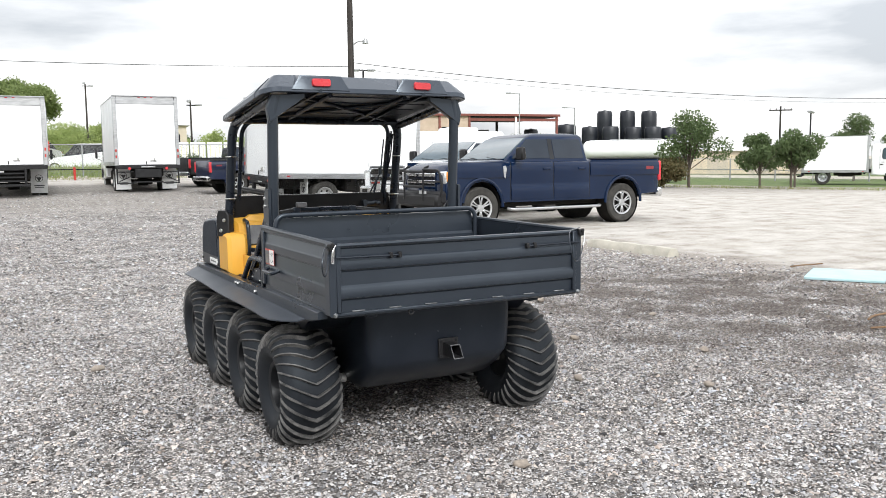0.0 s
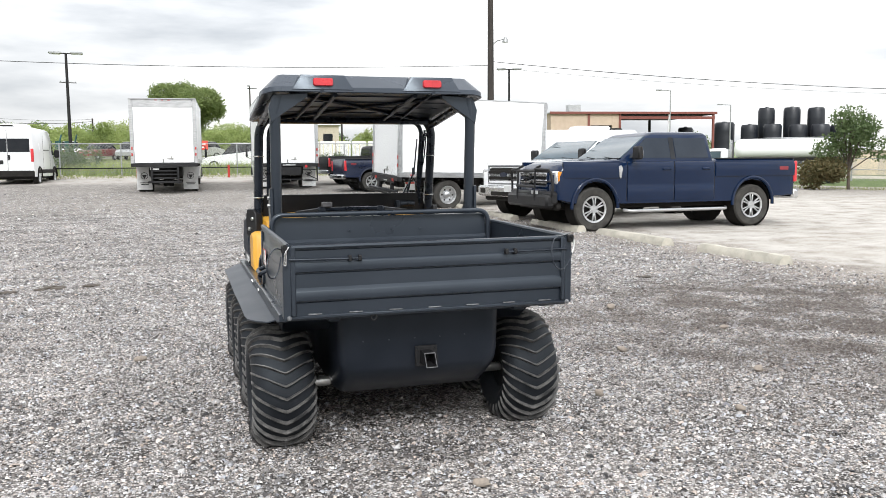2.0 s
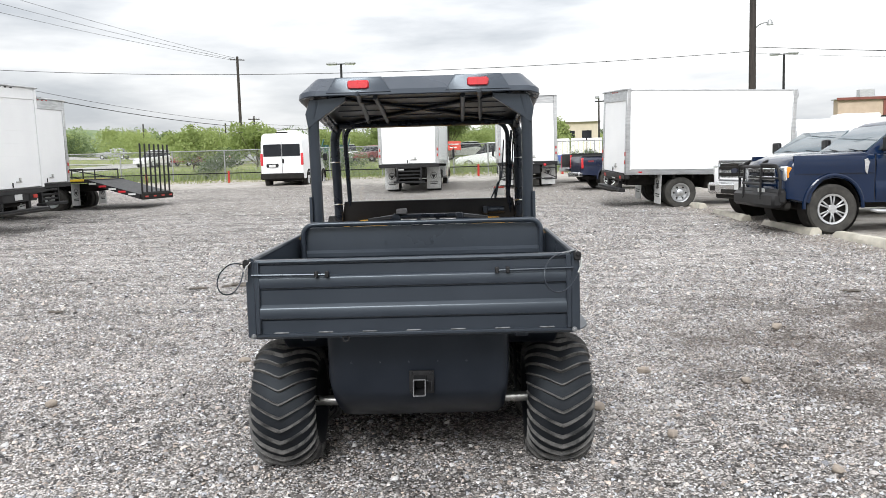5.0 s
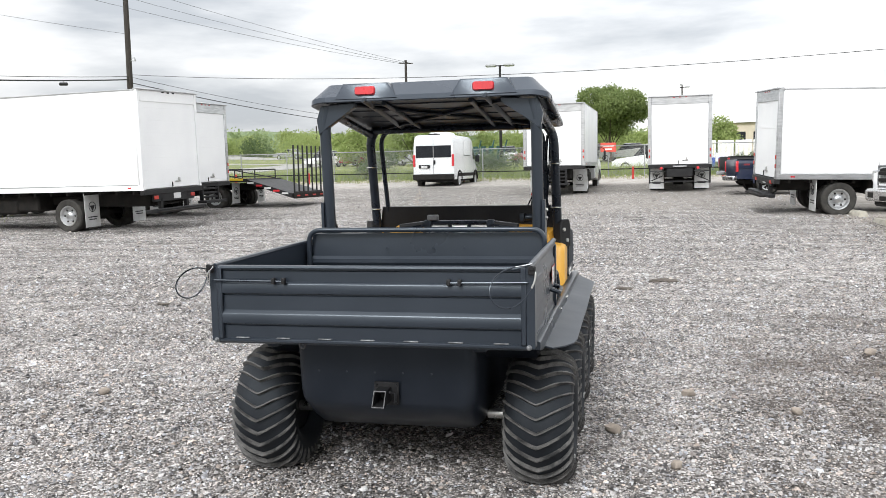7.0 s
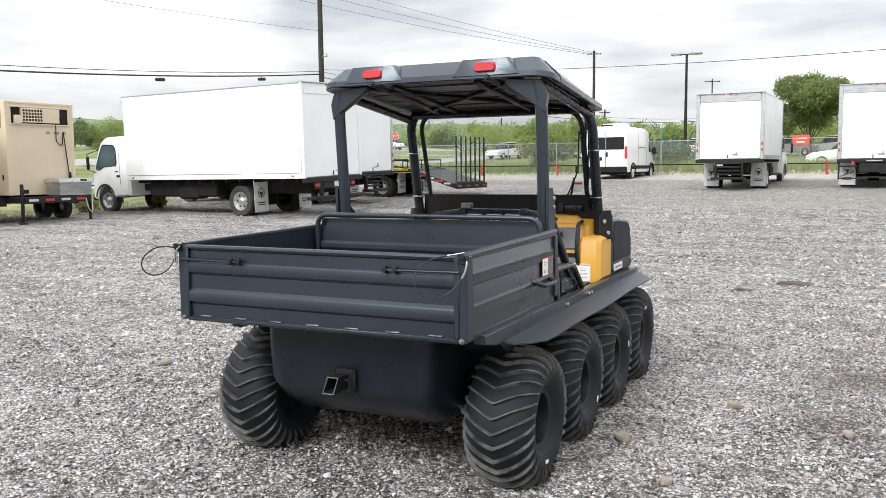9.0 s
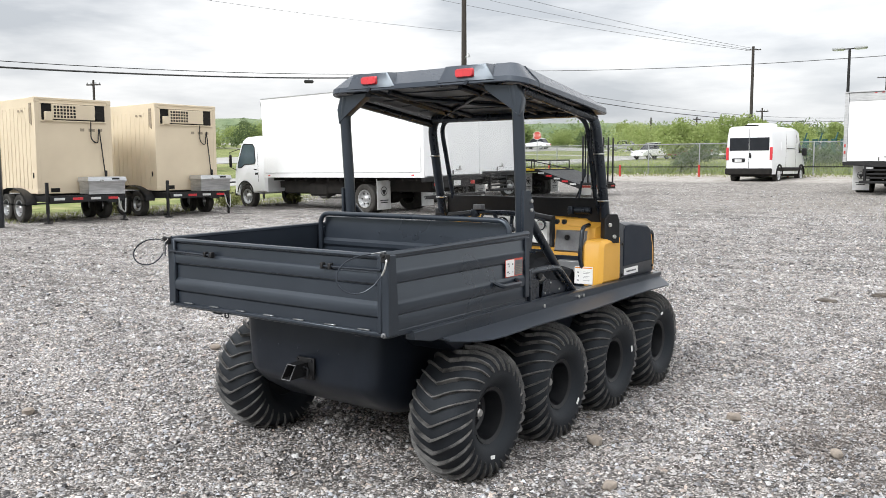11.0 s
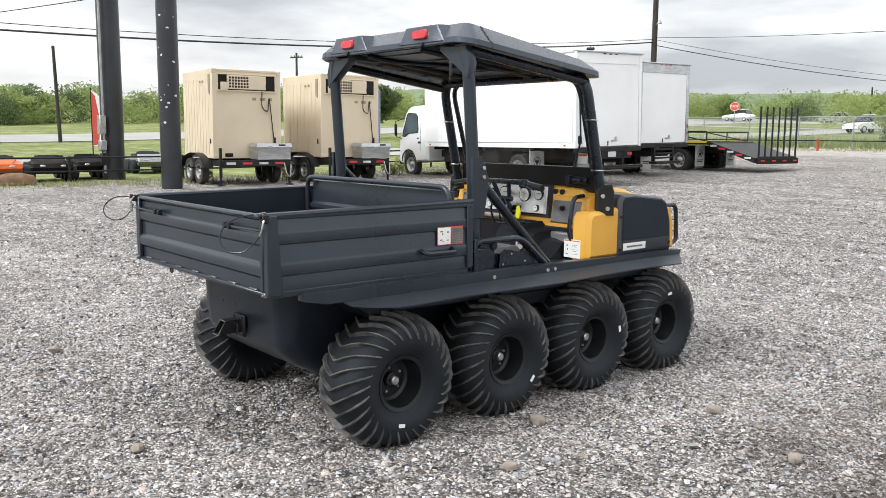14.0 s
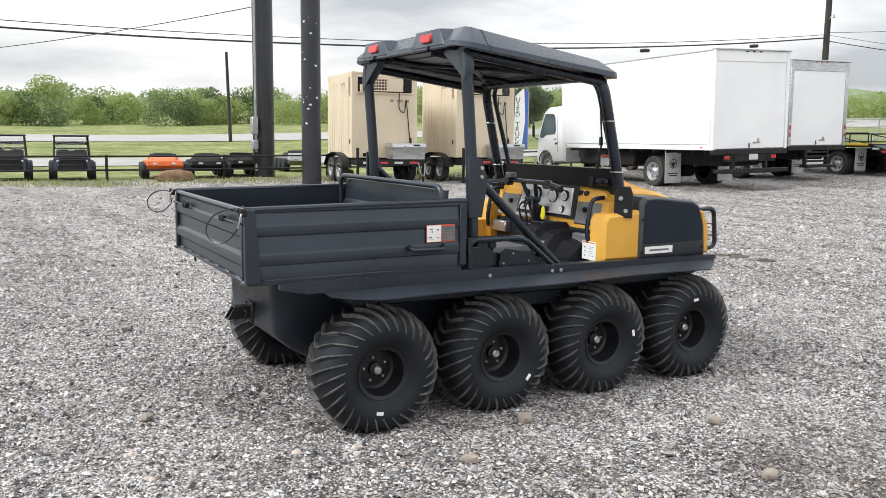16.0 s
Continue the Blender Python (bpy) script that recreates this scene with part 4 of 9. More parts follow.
# wire lanyards: one hangs out past the corner, one lies across the gate
hang = [(-0.705 - 0.5 * u, -0.025 - 0.86 * u, z) for u, z in ((0.0, 1.050), (0.04, 1.062), (0.09, 1.058), (0.135, 1.030), (0.155, 0.992), (0.142, 0.955), (0.105, 0.935), (0.060, 0.940), (0.020, 0.975), (0.002, 1.020))]
lay = [(0.625, -0.030, 1.066), (0.580, -0.075, 1.056), (0.550, -0.118, 1.030), (0.538, -0.142, 0.990), (0.546, -0.146, 0.948), (0.580, -0.126, 0.916), (0.625, -0.094, 0.914), (0.664, -0.066, 0.944), (0.690, -0.046, 0.985)]
for pts in (hang, lay):
    part("lanyard", tube(bent(pts, 0.03, 4), 0.0030, 6), M_TUBE, gate, "thin black wire lanyard loop")
part("snap_hook", tube(bent([(0.690, -0.046, 0.985), (0.702, -0.042, 1.010), (0.706, -0.036, 1.040), (0.700, -0.030, 1.052), (0.692, -0.032, 1.044)], 0.008), 0.0040, 8), M_STEEL, gate, "bright steel snap hook")
part("snap_hook", tube([(0.625, -0.030, 1.066), (0.660, -0.024, 1.072), (0.690, -0.020, 1.078)], 0.0032, 8), M_GALVWORN, gate, "worn steel snap hook")
for i in range(7):
    part("gate_hinge", rbox(-0.56 + i * 0.187, -0.010, 0.7535, 0.062, 0.012, 0.006, 0.002), M_GALVWORN, gate, "worn bright hinge knuckle")
for x in (-0.29,):
    part("tie_ring", tube([(x + 0.013 * math.cos(a), -0.004, 0.722 + 0.013 * math.sin(a)) for a in np.linspace(0, 2 * PI, 15)[:-1]], 0.004, 6, True), M_BLACK, gate)
for sgn in (-1, 1):
    part("pivot_eye", cat(disc((sgn * 0.676, -0.014, 0.742), "y", 0.011, -0.012, 12), disc((sgn * 0.676, -0.024, 0.742), "y", 0.006, -0.010, 8)), M_GALVWORN, gate)
head = part("headboard", loft([[(h, 1.0 + d + 0.07 * (z - 0.755), z) for d, z in ((0.004, 0.755), (-0.010, 0.758), (-0.010, 0.95), (-0.022, 0.965), (-0.022, 0.985), (-0.008, 1.000), (-0.008, 1.120), (0.004, 1.124))] for h in (-0.632, 0.632)]), M_PAINT, atv)
part("headboard_hoop", tube(bent([(-0.640, 0.985, 0.76), (-0.640, 0.985, 1.142), (0.640, 0.985, 1.142), (0.640, 0.985, 0.76)], 0.07, 7), 0.014, 10), M_PAINT, head)
for bx in (-0.2, 0.05, 0.22):
    part("headboard_rivet", disc((bx, 0.992, 1.045), "y", 0.006, -0.004, 8), M_PAINT, head)
part("front_wall", rbox(0, 1.030, 0.905, 1.336, 0.016, 0.31, 0.003), M_PAINT, atv)
part("cargo_cover", cat(rbox(0, 1.16, 0.70, 1.24, 0.26, 0.03)), M_HULL, atv)

# roof
RX, RY0, RY1 = 0.658, 1.072, 2.108


def roof_z(y):
    return 1.870 - 0.116 * (y - RY0) / (RY1 - RY0)


def roof_loop(inset, dz, r):
    cy, hy = (RY0 + RY1) / 2, (RY1 - RY0) / 2
    # the raised middle is deepest at the rear
    out = []
    for x, y in rounded(RX - inset, hy - inset, max(r - inset, 0.02), 6):
        droop = 0.016 * (abs(x) / RX) ** 4
        out.append((x, y + cy, roof_z(y + cy) + dz * ((1.72 - 0.72 * (y + hy) / (2 * hy)) if dz > 0.01 else 1.0) - droop))
    return out


roof = part("roof", loft([roof_loop(0.070, -0.010, 0.10), roof_loop(0.030, -0.022, 0.09), roof_loop(0.014, -0.031, 0.09), roof_loop(0.002, -0.032, 0.09), roof_loop(-0.004, -0.028, 0.09), roof_loop(-0.001, -0.002, 0.09),
                          roof_loop(0.006, 0.004, 0.09), roof_loop(0.078, 0.044, 0.12), roof_loop(0.086, 0.048, 0.12), roof_loop(0.24, 0.056, 0.14)]), M_ROOF, atv, "moulded charcoal plastic roof", 22)
for cx in (-0.322, 0.322):
    def block(dy, w0, w1, z0, z1):
        return [(cx - w0, RY0 + dy, z0), (cx + w0, RY0 + dy, z0), (cx + w1, RY0 + dy, z1), (cx - w1, RY0 + dy, z1)]
    hous = part("lamp_housing", loft([block(-0.008, 0.172, 0.112, 1.846, 1.918), block(-0.003, 0.178, 0.124, 1.842, 1.926), block(0.07, 0.176, 0.126, 1.850, 1.930), block(0.22, 0.16, 0.11, 1.860, 1.902)]), M_ROOF, roof)
    out = [(cx + a, RY0 - 0.010, 1.886 + b) for a, b in rounded(0.058, 0.023, 0.013, 3)]
    inn = [(cx + 0.9 * a, RY0 - 0.022, 1.886 + 0.8 * b) for a, b in rounded(0.058, 0.023, 0.013, 3)]
    lamp = part("marker_lamp", loft([out, inn]), M_RED, roof, "red rectangular rear marker lamp")
part("roof_liner", loft([roof_loop(0.075, -0.020, 0.10), roof_loop(0.075, -0.014, 0.10)]), M_HULL, roof)
for ax, bx, ya, yb in ((-0.50, 0.50, 1.12, 1.98), (0.50, -0.50, 1.12, 1.98), (-0.33, -0.36, 1.06, 2.00), (0.33, 0.36, 1.06, 2.00)):
    part("roof_brace", tube([(ax, ya, roof_z(ya) - 0.034), (bx, yb, roof_z(yb) - 0.040)], 0.016, 8, squash=0.6), M_HULL, roof)
for sgn in (-1, 1):
    part("roof_side_bar", tube([(sgn * 0.585, 1.16, roof_z(1.16) - 0.062), (sgn * 0.59, 2.03, roof_z(2.03) - 0.075)], 0.024, 10), M_TUBE, roof)
seam_y = RY0 + 0.165
fall = lambda dz: roof_z(seam_y) + dz * 1.60
for sgn in (-1, 1):
    part("roof_seam", tube([(sgn * (RX + 0.003), seam_y, roof_z(seam_y) - 0.046), (sgn * (RX + 0.001), seam_y, roof_z(seam_y) - 0.016), (sgn * (RX - 0.006), seam_y, roof_z(seam_y) - 0.008), (sgn * (RX - 0.079), seam_y, fall(0.044) - 0.006), (sgn * (RX - 0.24), seam_y, fall(0.056))], 0.0032, 5), M_HULL, roof)
for k in range(5):
    y = RY0 + 0.16 + 0.18 * k
    part("liner_rib", rbox(0, y, roof_z(y) - 0.026, 1.02, 0.030, 0.016, 0.005), M_HULL, roof)
for x in (-0.24, 0.24):
    part("liner_rail", tube([(x, 1.14, roof_z(1.14) - 0.040), (x, 2.02, roof_z(2.02) - 0.040)], 0.014, 8), M_HULL, roof)
part("front_hoop_bar", tube([(-0.56, 1.975, roof_z(1.975) - 0.052), (0.56, 1.975, roof_z(1.975) - 0.052)], 0.022, 8), M_TUBE, roof)

# roll cage
for sgn in (-1, 1):
    q = (lambda g: g) if sgn > 0 else mirrored
    post = part("rear_post", q(tube(bent([(0.588, 1.205, 0.72), (0.588, 1.185, 1.25), (0.588, 1.150, 1.70), (0.565, 1.145, 1.815)], 0.10), 0.031, 12)), M_PAINT, atv)
    part("gusset", q(slab([(0.612, 1.66), (0.625, 1.74), (0.600, 1.815), (0.400, 1.830), (0.405, 1.805), (0.560, 1.70)], "y", 1.120, 1.172, 0.004)), M_PAINT, post)
    part("post_bracket", q(slab([(1.150, 0.98), (1.150, 1.285), (1.215, 1.285), (1.235, 1.24), (1.262, 1.165), (1.230, 0.98)], "x", 0.612, 0.628, 0.002)), M_PAINT, post)
    for z in (1.205, 1.250):
        part("bracket_bolt", q(disc((0.628, 1.222, z - 0.02), "x", 0.011, 0.009, 6)), M_STEEL, post)
    part("brace", q(tube([(0.596, 1.185, 1.205), (0.585, 1.745, 0.700)], 0.024, 10)), M_TUBE, post)
    fp = part("front_post", q(tube(bent([(0.612, 2.190, 0.95), (0.606, 2.090, 1.37), (0.600, 2.000, 1.755), (0.0, 2.000, 1.755)], 0.16, 9), 0.030, 14)), M_TUBE, atv)
    swing = Matrix.Translation((0.640, 2.160, 0)) @ Matrix.Rotation(radians(-38), 4, "Z")
    part("post_foot", q(moved(slab([(-0.050, 0.945), (-0.050, 1.09), (-0.025, 1.12), (0.035, 1.12), (0.050, 1.08), (0.050, 0.945)], "x", -0.030, 0.030, 0.005), swing)), M_BLACK, fp)
    for yy, z in ((-0.018, 1.055), (0.012, 0.985)):
        part("foot_bolt", q(moved(disc((0.030, yy, z), "x", 0.013, 0.010, 6), swing)), M_STEEL, fp)
    for z, yy in ((1.48, 2.064), (1.20, 2.130)):
        part("cable_tie", q(tube([(0.606 + 0.034 * math.cos(a), yy + 0.034 * math.sin(a), z) for a in np.linspace(0, 2 * PI, 17)[:-1]], 0.004, 5, True)), M_STEEL, fp)

# windscreen
ws = part("windscreen_frame", tube(bent([(-0.535, 2.205, 1.10), (-0.535, 2.022, 1.722), (0.535, 2.022, 1.722), (0.535, 2.205, 1.10)], 0.12, 7), 0.015, 10), M_TUBE, atv)
pane = part("windscreen_pane", loft([[(-0.525, 2.172, 1.215), (0.525, 2.172, 1.215), (0.50, 2.043, 1.712), (-0.50, 2.043, 1.712)], [(-0.525, 2.176, 1.216), (0.525, 2.176, 1.216), (0.50, 2.047, 1.713), (-0.50, 2.047, 1.713)]]), M_GLASS, ws, "clear windscreen sheet")
pane.visible_shadow = False
part("lower_panel", loft([[(-0.60, 2.192, 1.055), (0.60, 2.192, 1.055), (0.57, 2.160, 1.212), (-0.57, 2.160, 1.212)], [(-0.60, 2.206, 1.058), (0.60, 2.206, 1.058), (0.57, 2.174, 1.215), (-0.57, 2.174, 1.215)]]), M_BLACK, ws)
part("wiper_motor", cat(disc((0.40, 2.168, 1.135), "x", 0.022, 0.11, 12), rbox(0.38, 2.158, 1.135, 0.03, 0.05, 0.05), rbox(0.47, 2.15, 1.135, 0.02, 0.05, 0.02)), M_TUBE, ws)
part("wiper_arm", cat(tube([(0.42, 2.14, 1.21), (0.495, 2.110, 1.36), (0.510, 2.075, 1.60)], 0.005, 6), tube([(0.448, 2.125, 1.215), (0.470, 2.115, 1.32)], 0.008, 6), rbox(0.49, 2.108, 1.37, 0.02, 0.02, 0.05)), M_TUBE, ws)
part("windscreen_sticker", rbox(0.475, 2.155, 1.262, 0.075, 0.002, 0.060, 0.0005), M_SIGN, ws)
part("sticker_band", rbox(0.475, 2.1535, 1.284, 0.070, 0.002, 0.014, 0.0004), M_SIGNRED, ws)

# cowl, dash and nose
cowl_side = [(2.12, 0.70), (2.10, 0.90), (2.135, 1.03), (2.165, 1.085), (2.23, 1.105), (2.55, 1.080), (2.75, 1.015), (2.80, 0.91), (2.815, 0.70)]
cowl = part("cowl", loft([[(x, y + dy, 0.70 + (z - 0.70) * k) for y, z in cowl_side] for x, dy, k in ((-0.50, 0.0, 0.93), (-0.47, 0.0, 0.985), (-0.30, -0.01, 1.0), (-0.20, -0.012, 1.01), (0.20, -0.012, 1.01), (0.30, -0.01, 1.0), (0.47, 0.0, 0.985), (0.50, 0.0, 0.93))]), M_YELLOW, atv, "yellow moulded cowl and dash")
part("hood_scoop", loft([[(-0.40, 2.25, 1.03), (0.40, 2.25, 1.03), (0.30, 2.27, 1.168), (-0.30, 2.27, 1.168)], [(-0.41, 2.36, 1.02), (0.41, 2.36, 1.02), (0.31, 2.37, 1.172), (-0.31, 2.37, 1.172)], [(-0.42, 2.42, 1.01), (0.42, 2.42, 1.01), (0.36, 2.46, 1.112), (-0.36, 2.46, 1.112)], [(-0.42, 2.76, 0.93), (0.42, 2.76, 0.93), (0.36, 2.75, 1.036), (-0.36, 2.75, 1.036)]]), M_YELLOW, cowl)
for sgn in (-1, 1):
    part("scoop_vent", loft([[(sgn * 0.315, 2.285, 1.090), (sgn * 0.318, 2.355, 1.090), (sgn * 0.306, 2.355, 1.152), (sgn * 0.304, 2.285, 1.150)], [(sgn * 0.385, 2.285, 1.080), (sgn * 0.388, 2.355, 1.080), (sgn * 0.330, 2.355, 1.154), (sgn * 0.328, 2.285, 1.152)]]), M_BLACK, cowl)
part("hood_grille", rbox(0.0, 2.262, 1.140, 0.34, 0.02, 0.035, 0.004), M_BLACK, cowl)
for sgn in (-1, 1):
    q = (lambda g: g) if sgn > 0 else mirrored
    col = part("cowl_column", q(slab([(2.005, 0.695), (2.005, 0.93), (2.03, 0.965), (2.285, 0.985), (2.285, 0.695)], "x", 0.525, 0.664, 0.024)), M_YELLOW, cowl)
    part("cup_rim", q(lathe([(0, 0.050), (0.010, 0.054), (0.014, 0.048), (-0.02, 0.044), (-0.02, 0.0)], "z", 20, (0.594, 2.10, 0.956))), M_YELLOW, col)
    part("dash_step", q(loft([[(0.27, 2.085, 0.84), (0.56, 2.085, 0.84), (0.56, 2.125, 1.03), (0.27, 2.125, 1.04)], [(0.27, 2.20, 0.83), (0.62, 2.20, 0.83), (0.60, 2.20, 1.07), (0.27, 2.20, 1.075)]])), M_YELLOW, cowl)
    nose = [(2.270, 0.700), (2.270, 1.024), (2.295, 1.058), (2.40, 1.060), (2.69, 1.030), (2.742, 1.000), (2.785, 0.880), (2.800, 0.700)]
    np_ = part("nose_panel", q(slab(nose, "x", 0.44, 0.668, 0.020)), M_NOSE, cowl, "dark plastic nose side panel")
    inset = [(2.300, 0.790), (2.300, 1.012), (2.325, 1.040), (2.40, 1.042), (2.675, 1.012), (2.720, 0.985), (2.758, 0.870), (2.765, 0.790)]
    part("nose_field", q(slab(inset, "x", 0.660, 0.673, 0.003)), M_SCREEN, np_)
    badge = part("name_badge", q(rbox(0.671, 2.415, 0.752, 0.004, 0.215, 0.042, 0.001)), M_SIGN, np_, "white name badge with dark letters")
    part("badge_bar", q(rbox(0.6738, 2.415, 0.752, 0.001, 0.15, 0.010, 0.0003)), M_GAUGE, badge)
    for yy, z in ((2.285, 0.93), (2.285, 0.74), (2.745, 0.90), (2.765, 0.75)):
        part("nose_bolt", q(disc((0.667, yy, z), "x", 0.009, 0.008, 8)), M_BLACK, np_)
    part("nose_corner", q(slab([(2.80, 0.71), (2.785, 0.87), (2.75, 0.965), (2.775, 0.965), (2.825, 0.87), (2.838, 0.71)], "x", 0.40, 0.655, 0.01)), M_YELLOW, cowl)
    guard = bent([(0.60, 2.78, 0.965), (0.60, 2.925, 0.972), (0.60, 2.950, 0.730), (0.60, 2.80, 0.728)], 0.05, 6)
    g = part("brush_guard", q(tube(guard, 0.014, 9)), M_TUBE, atv)
    for z in (0.80, 0.87):
        part("guard_wire", q(tube([(0.60, 2.94, z), (0.42, 2.945, z)], 0.004, 6)), M_TUBE, g)
    part("headlamp", q(slab([(0.42, 0.84), (0.56, 0.84), (0.56, 0.92), (0.42, 0.92)], "y", 2.79, 2.84, 0.01)), M_LAMP, cowl)
    grab = bent([(0.520, 2.12, 1.050), (0.520, 2.030, 1.042), (0.520, 2.000, 0.86), (0.530, 2.010, 0.800), (0.545, 2.03, 0.795)], 0.04, 5)
    part("grab_handle", q(tube(grab, 0.013, 9)), M_TUBE, cowl)
    glove = part("glove_box", q(loft([[(0.295, 2.092, 0.880), (0.510, 2.092, 0.880), (0.510, 2.122, 1.015), (0.295, 2.122, 1.015)], [(0.305, 2.080, 0.890), (0.500, 2.080, 0.890), (0.500, 2.108, 1.005), (0.305, 2.108, 1.005)]])), M_GAUGE, cowl, "grey dash pocket door")
    part("dash_knob", q(disc((0.385, 2.102, 0.970), "y", 0.015, -0.02, 12)), M_BLACK, glove)
    part("dash_shelf", q(rbox(0.43, 2.06, 0.800, 0.16, 0.06, 0.07, 0.006)), M_ALU, cowl)
    if sgn > 0:
        warn = part("warning_label", rbox(0.545, 2.0035, 0.755, 0.120, 0.003, 0.105, 0.0006), M_SIGN, cowl, "white warning label")
        part("label_line", rbox(0.545, 2.0015, 0.800, 0.112, 0.001, 0.006, 0.0003), M_ORANGE, warn)
        for bx, bz, w, h in ((0.510, 0.772, 0.014, 0.012), (0.512, 0.750, 0.010, 0.016), (0.508, 0.724, 0.016, 0.010), (0.566, 0.776, 0.052, 0.003), (0.562, 0.767, 0.044, 0.003), (0.566, 0.750, 0.052, 0.003), (0.560, 0.741, 0.040, 0.003), (0.566, 0.725, 0.052, 0.003)):
            part("label_mark", rbox(bx, 2.0015, bz, w * 0.8, 0.001, h * 0.62, 0.0003), M_GAUGE, warn)
    hoop = bent([(0.655, 1.125, 0.72), (0.655, 1.135, 0.872), (0.655, 1.47, 0.868), (0.655, 1.66, 0.715)], 0.06, 6)
    part("seat_hoop", q(tube(hoop, 0.016, 9)), M_TUBE, atv)
    part("seat_hoop", q(tube(bent([(0.60, 1.30, 0.86), (0.60, 1.50, 0.862), (0.60, 1.70, 0.705)], 0.05, 5), 0.014, 9)), M_TUBE, atv)
    part("seat_bracket", q(cat(slab([(1.15, 0.70), (1.16, 0.80), (1.20, 0.855), (1.26, 0.855), (1.29, 0.80), (1.29, 0.70)], "x", 0.62, 0.642, 0.004), slab([(1.29, 0.71), (1.30, 0.80), (1.50, 0.76), (1.52, 0.71)], "x", 0.60, 0.612, 0.003))), M_TUBE, atv)
    part("seat_knob", q(cat(disc((0.628, 1.285, 0.838), "x", 0.022, 0.026, 14), rbox(0.632, 1.285, 0.806, 0.018, 0.018, 0.06, 0.004))), M_SEATBLACK, atv)
    part("corner_gusset", q(slab([(1.335, 0.715), (1.345, 0.795), (1.375, 0.812), (1.585, 0.772), (1.60, 0.715)], "x", 0.628, 0.636, 0.002)), M_TUBE, atv)
    for yy, z in ((1.42, 0.785), (1.52, 0.740), (1.36, 0.735)):
        part("gusset_bolt", q(disc((0.636, yy, z), "x", 0.006, 0.005, 6)), M_STEEL, atv)
    part("bed_stop", q(cat(rbox(0.672, 1.128, 0.800, 0.030, 0.024, 0.170, 0.004), rbox(0.664, 1.170, 0.775, 0.012, 0.080, 0.120, 0.004))), M_TUBE, atv)
    back = [(1.17, 0.70), (1.155, 0.90), (1.165, 0.965), (1.20, 0.97), (1.235, 0.90), (1.27, 0.70)]
    seat = part("seat_back", q(slab(back, "x", 0.16, 0.50, 0.03)), M_SEATBLACK, atv)
    part("seat_cushion", q(rbox(0.30, 1.44, 0.762, 0.42, 0.40, 0.07, 0.025)), M_SEAT, atv)
    part("seat_base", q(rbox(0.30, 1.36, 0.690, 0.36, 0.34, 0.06, 0.01)), M_HULL, atv)
part("cab_floor", rbox(0, 1.80, 0.50, 1.16, 0.62, 0.02), M_HULL, atv)
for sgn in (-1, 1):
    part("cab_wall", rbox(sgn * 0.59, 1.60, 0.595, 0.02, 0.90, 0.21, 0.004), M_HULL, atv)
part("tub_panel", cat(rbox(-0.560, 1.66, 0.745, 0.012, 0.80, 0.17, 0.005), rbox(-0.46, 1.72, 0.70, 0.20, 0.66, 0.03, 0.01)), M_YELLOW, atv, "yellow moulded inner side panel")
part("centre_console", loft([[(x, y, z) for y, z in ((1.78 + d, 0.52), (1.80 + d, 0.70), (1.86 + d, k - 0.05), (1.90 + d, k - 0.01), (1.94 + d, k), (2.08, k + 0.004), (2.08, 0.52))] for x, d, k in ((0.06, 0.03, 0.84), (0.08, 0.0, 0.875), (0.24, -0.02, 0.880), (0.27, 0.0, 0.850), (0.33, 0.02, 0.835), (0.36, 0.06, 0.80), (0.46, 0.12, 0.79), (0.48, 0.15, 0.72))]), M_MATTE, atv, "black moulded console", 18)
for k in range(5):
    part("floor_mat_rib", rbox(0.37, 1.62 + 0.07 * k, 0.517, 0.36, 0.02, 0.012, 0.004), M_HULL, atv)
part("gauge_frame", loft([[(-0.30, 2.094, 0.905), (0.30, 2.094, 0.905), (0.275, 2.140, 1.102), (-0.275, 2.140, 1.102)], [(-0.29, 2.076, 0.910), (0.29, 2.076, 0.910), (0.265, 2.122, 1.098), (-0.265, 2.122, 1.098)]]), M_BLACK, cowl)
dash = part("gauge_panel", loft([[(-0.27, 2.083, 0.925), (0.27, 2.083, 0.925), (0.25, 2.127, 1.090), (-0.25, 2.127, 1.090)], [(-0.26, 2.063, 0.93), (0.26, 2.063, 0.93), (0.24, 2.107, 1.085), (-0.24, 2.107, 1.085)]]), M_CLUSTER, cowl, "silver gauge panel with round white dials")
for gx, gz, gr in ((-0.20, 1.025, 0.036), (-0.085, 1.035, 0.046), (0.085, 1.035, 0.046), (0.20, 1.040, 0.034), (-0.20, 0.960, 0.020), (0.20, 0.960, 0.020)):
    yy = 2.063 + (gz - 0.93) * 0.29
    part("gauge_bezel", disc((gx, yy + 0.004, gz), "y", gr, -0.018, 24, 0.003), M_TUBE, dash)
    part("gauge_face", disc((gx, yy - 0.013, gz), "y", gr * 0.84, -0.003, 24, 0.001), M_SIGN, dash)
    part("gauge_needle", rbox(gx + 0.2 * gr, yy - 0.0172, gz + 0.2 * gr, gr * 0.7, 0.001, 0.003, 0.0003), M_SIGNRED, dash)
for k in range(4):
    part("switch", rbox(-0.06 + 0.04 * k, 2.064, 0.952, 0.022, 0.02, 0.030, 0.003), M_TUBE, dash)
bar = part("handlebar", cat(tube(bent([(-0.37, 1.930, 1.098), (-0.20, 1.960, 1.118), (0.20, 1.960, 1.118), (0.37, 1.930, 1.098)], 0.05, 5), 0.014, 9), *[tube([(q * 0.07, 1.960, 1.118), (q * 0.035, 2.000, 1.00)], 0.013, 8) for q in (-1, 1)], rbox(0, 1.995, 1.01, 0.13, 0.04, 0.03, 0.008)), M_TUBE, atv)
part("steering_column", tube([(0, 1.990, 1.010), (0, 2.045, 0.86)], 0.036, 10), M_TUBE, bar)
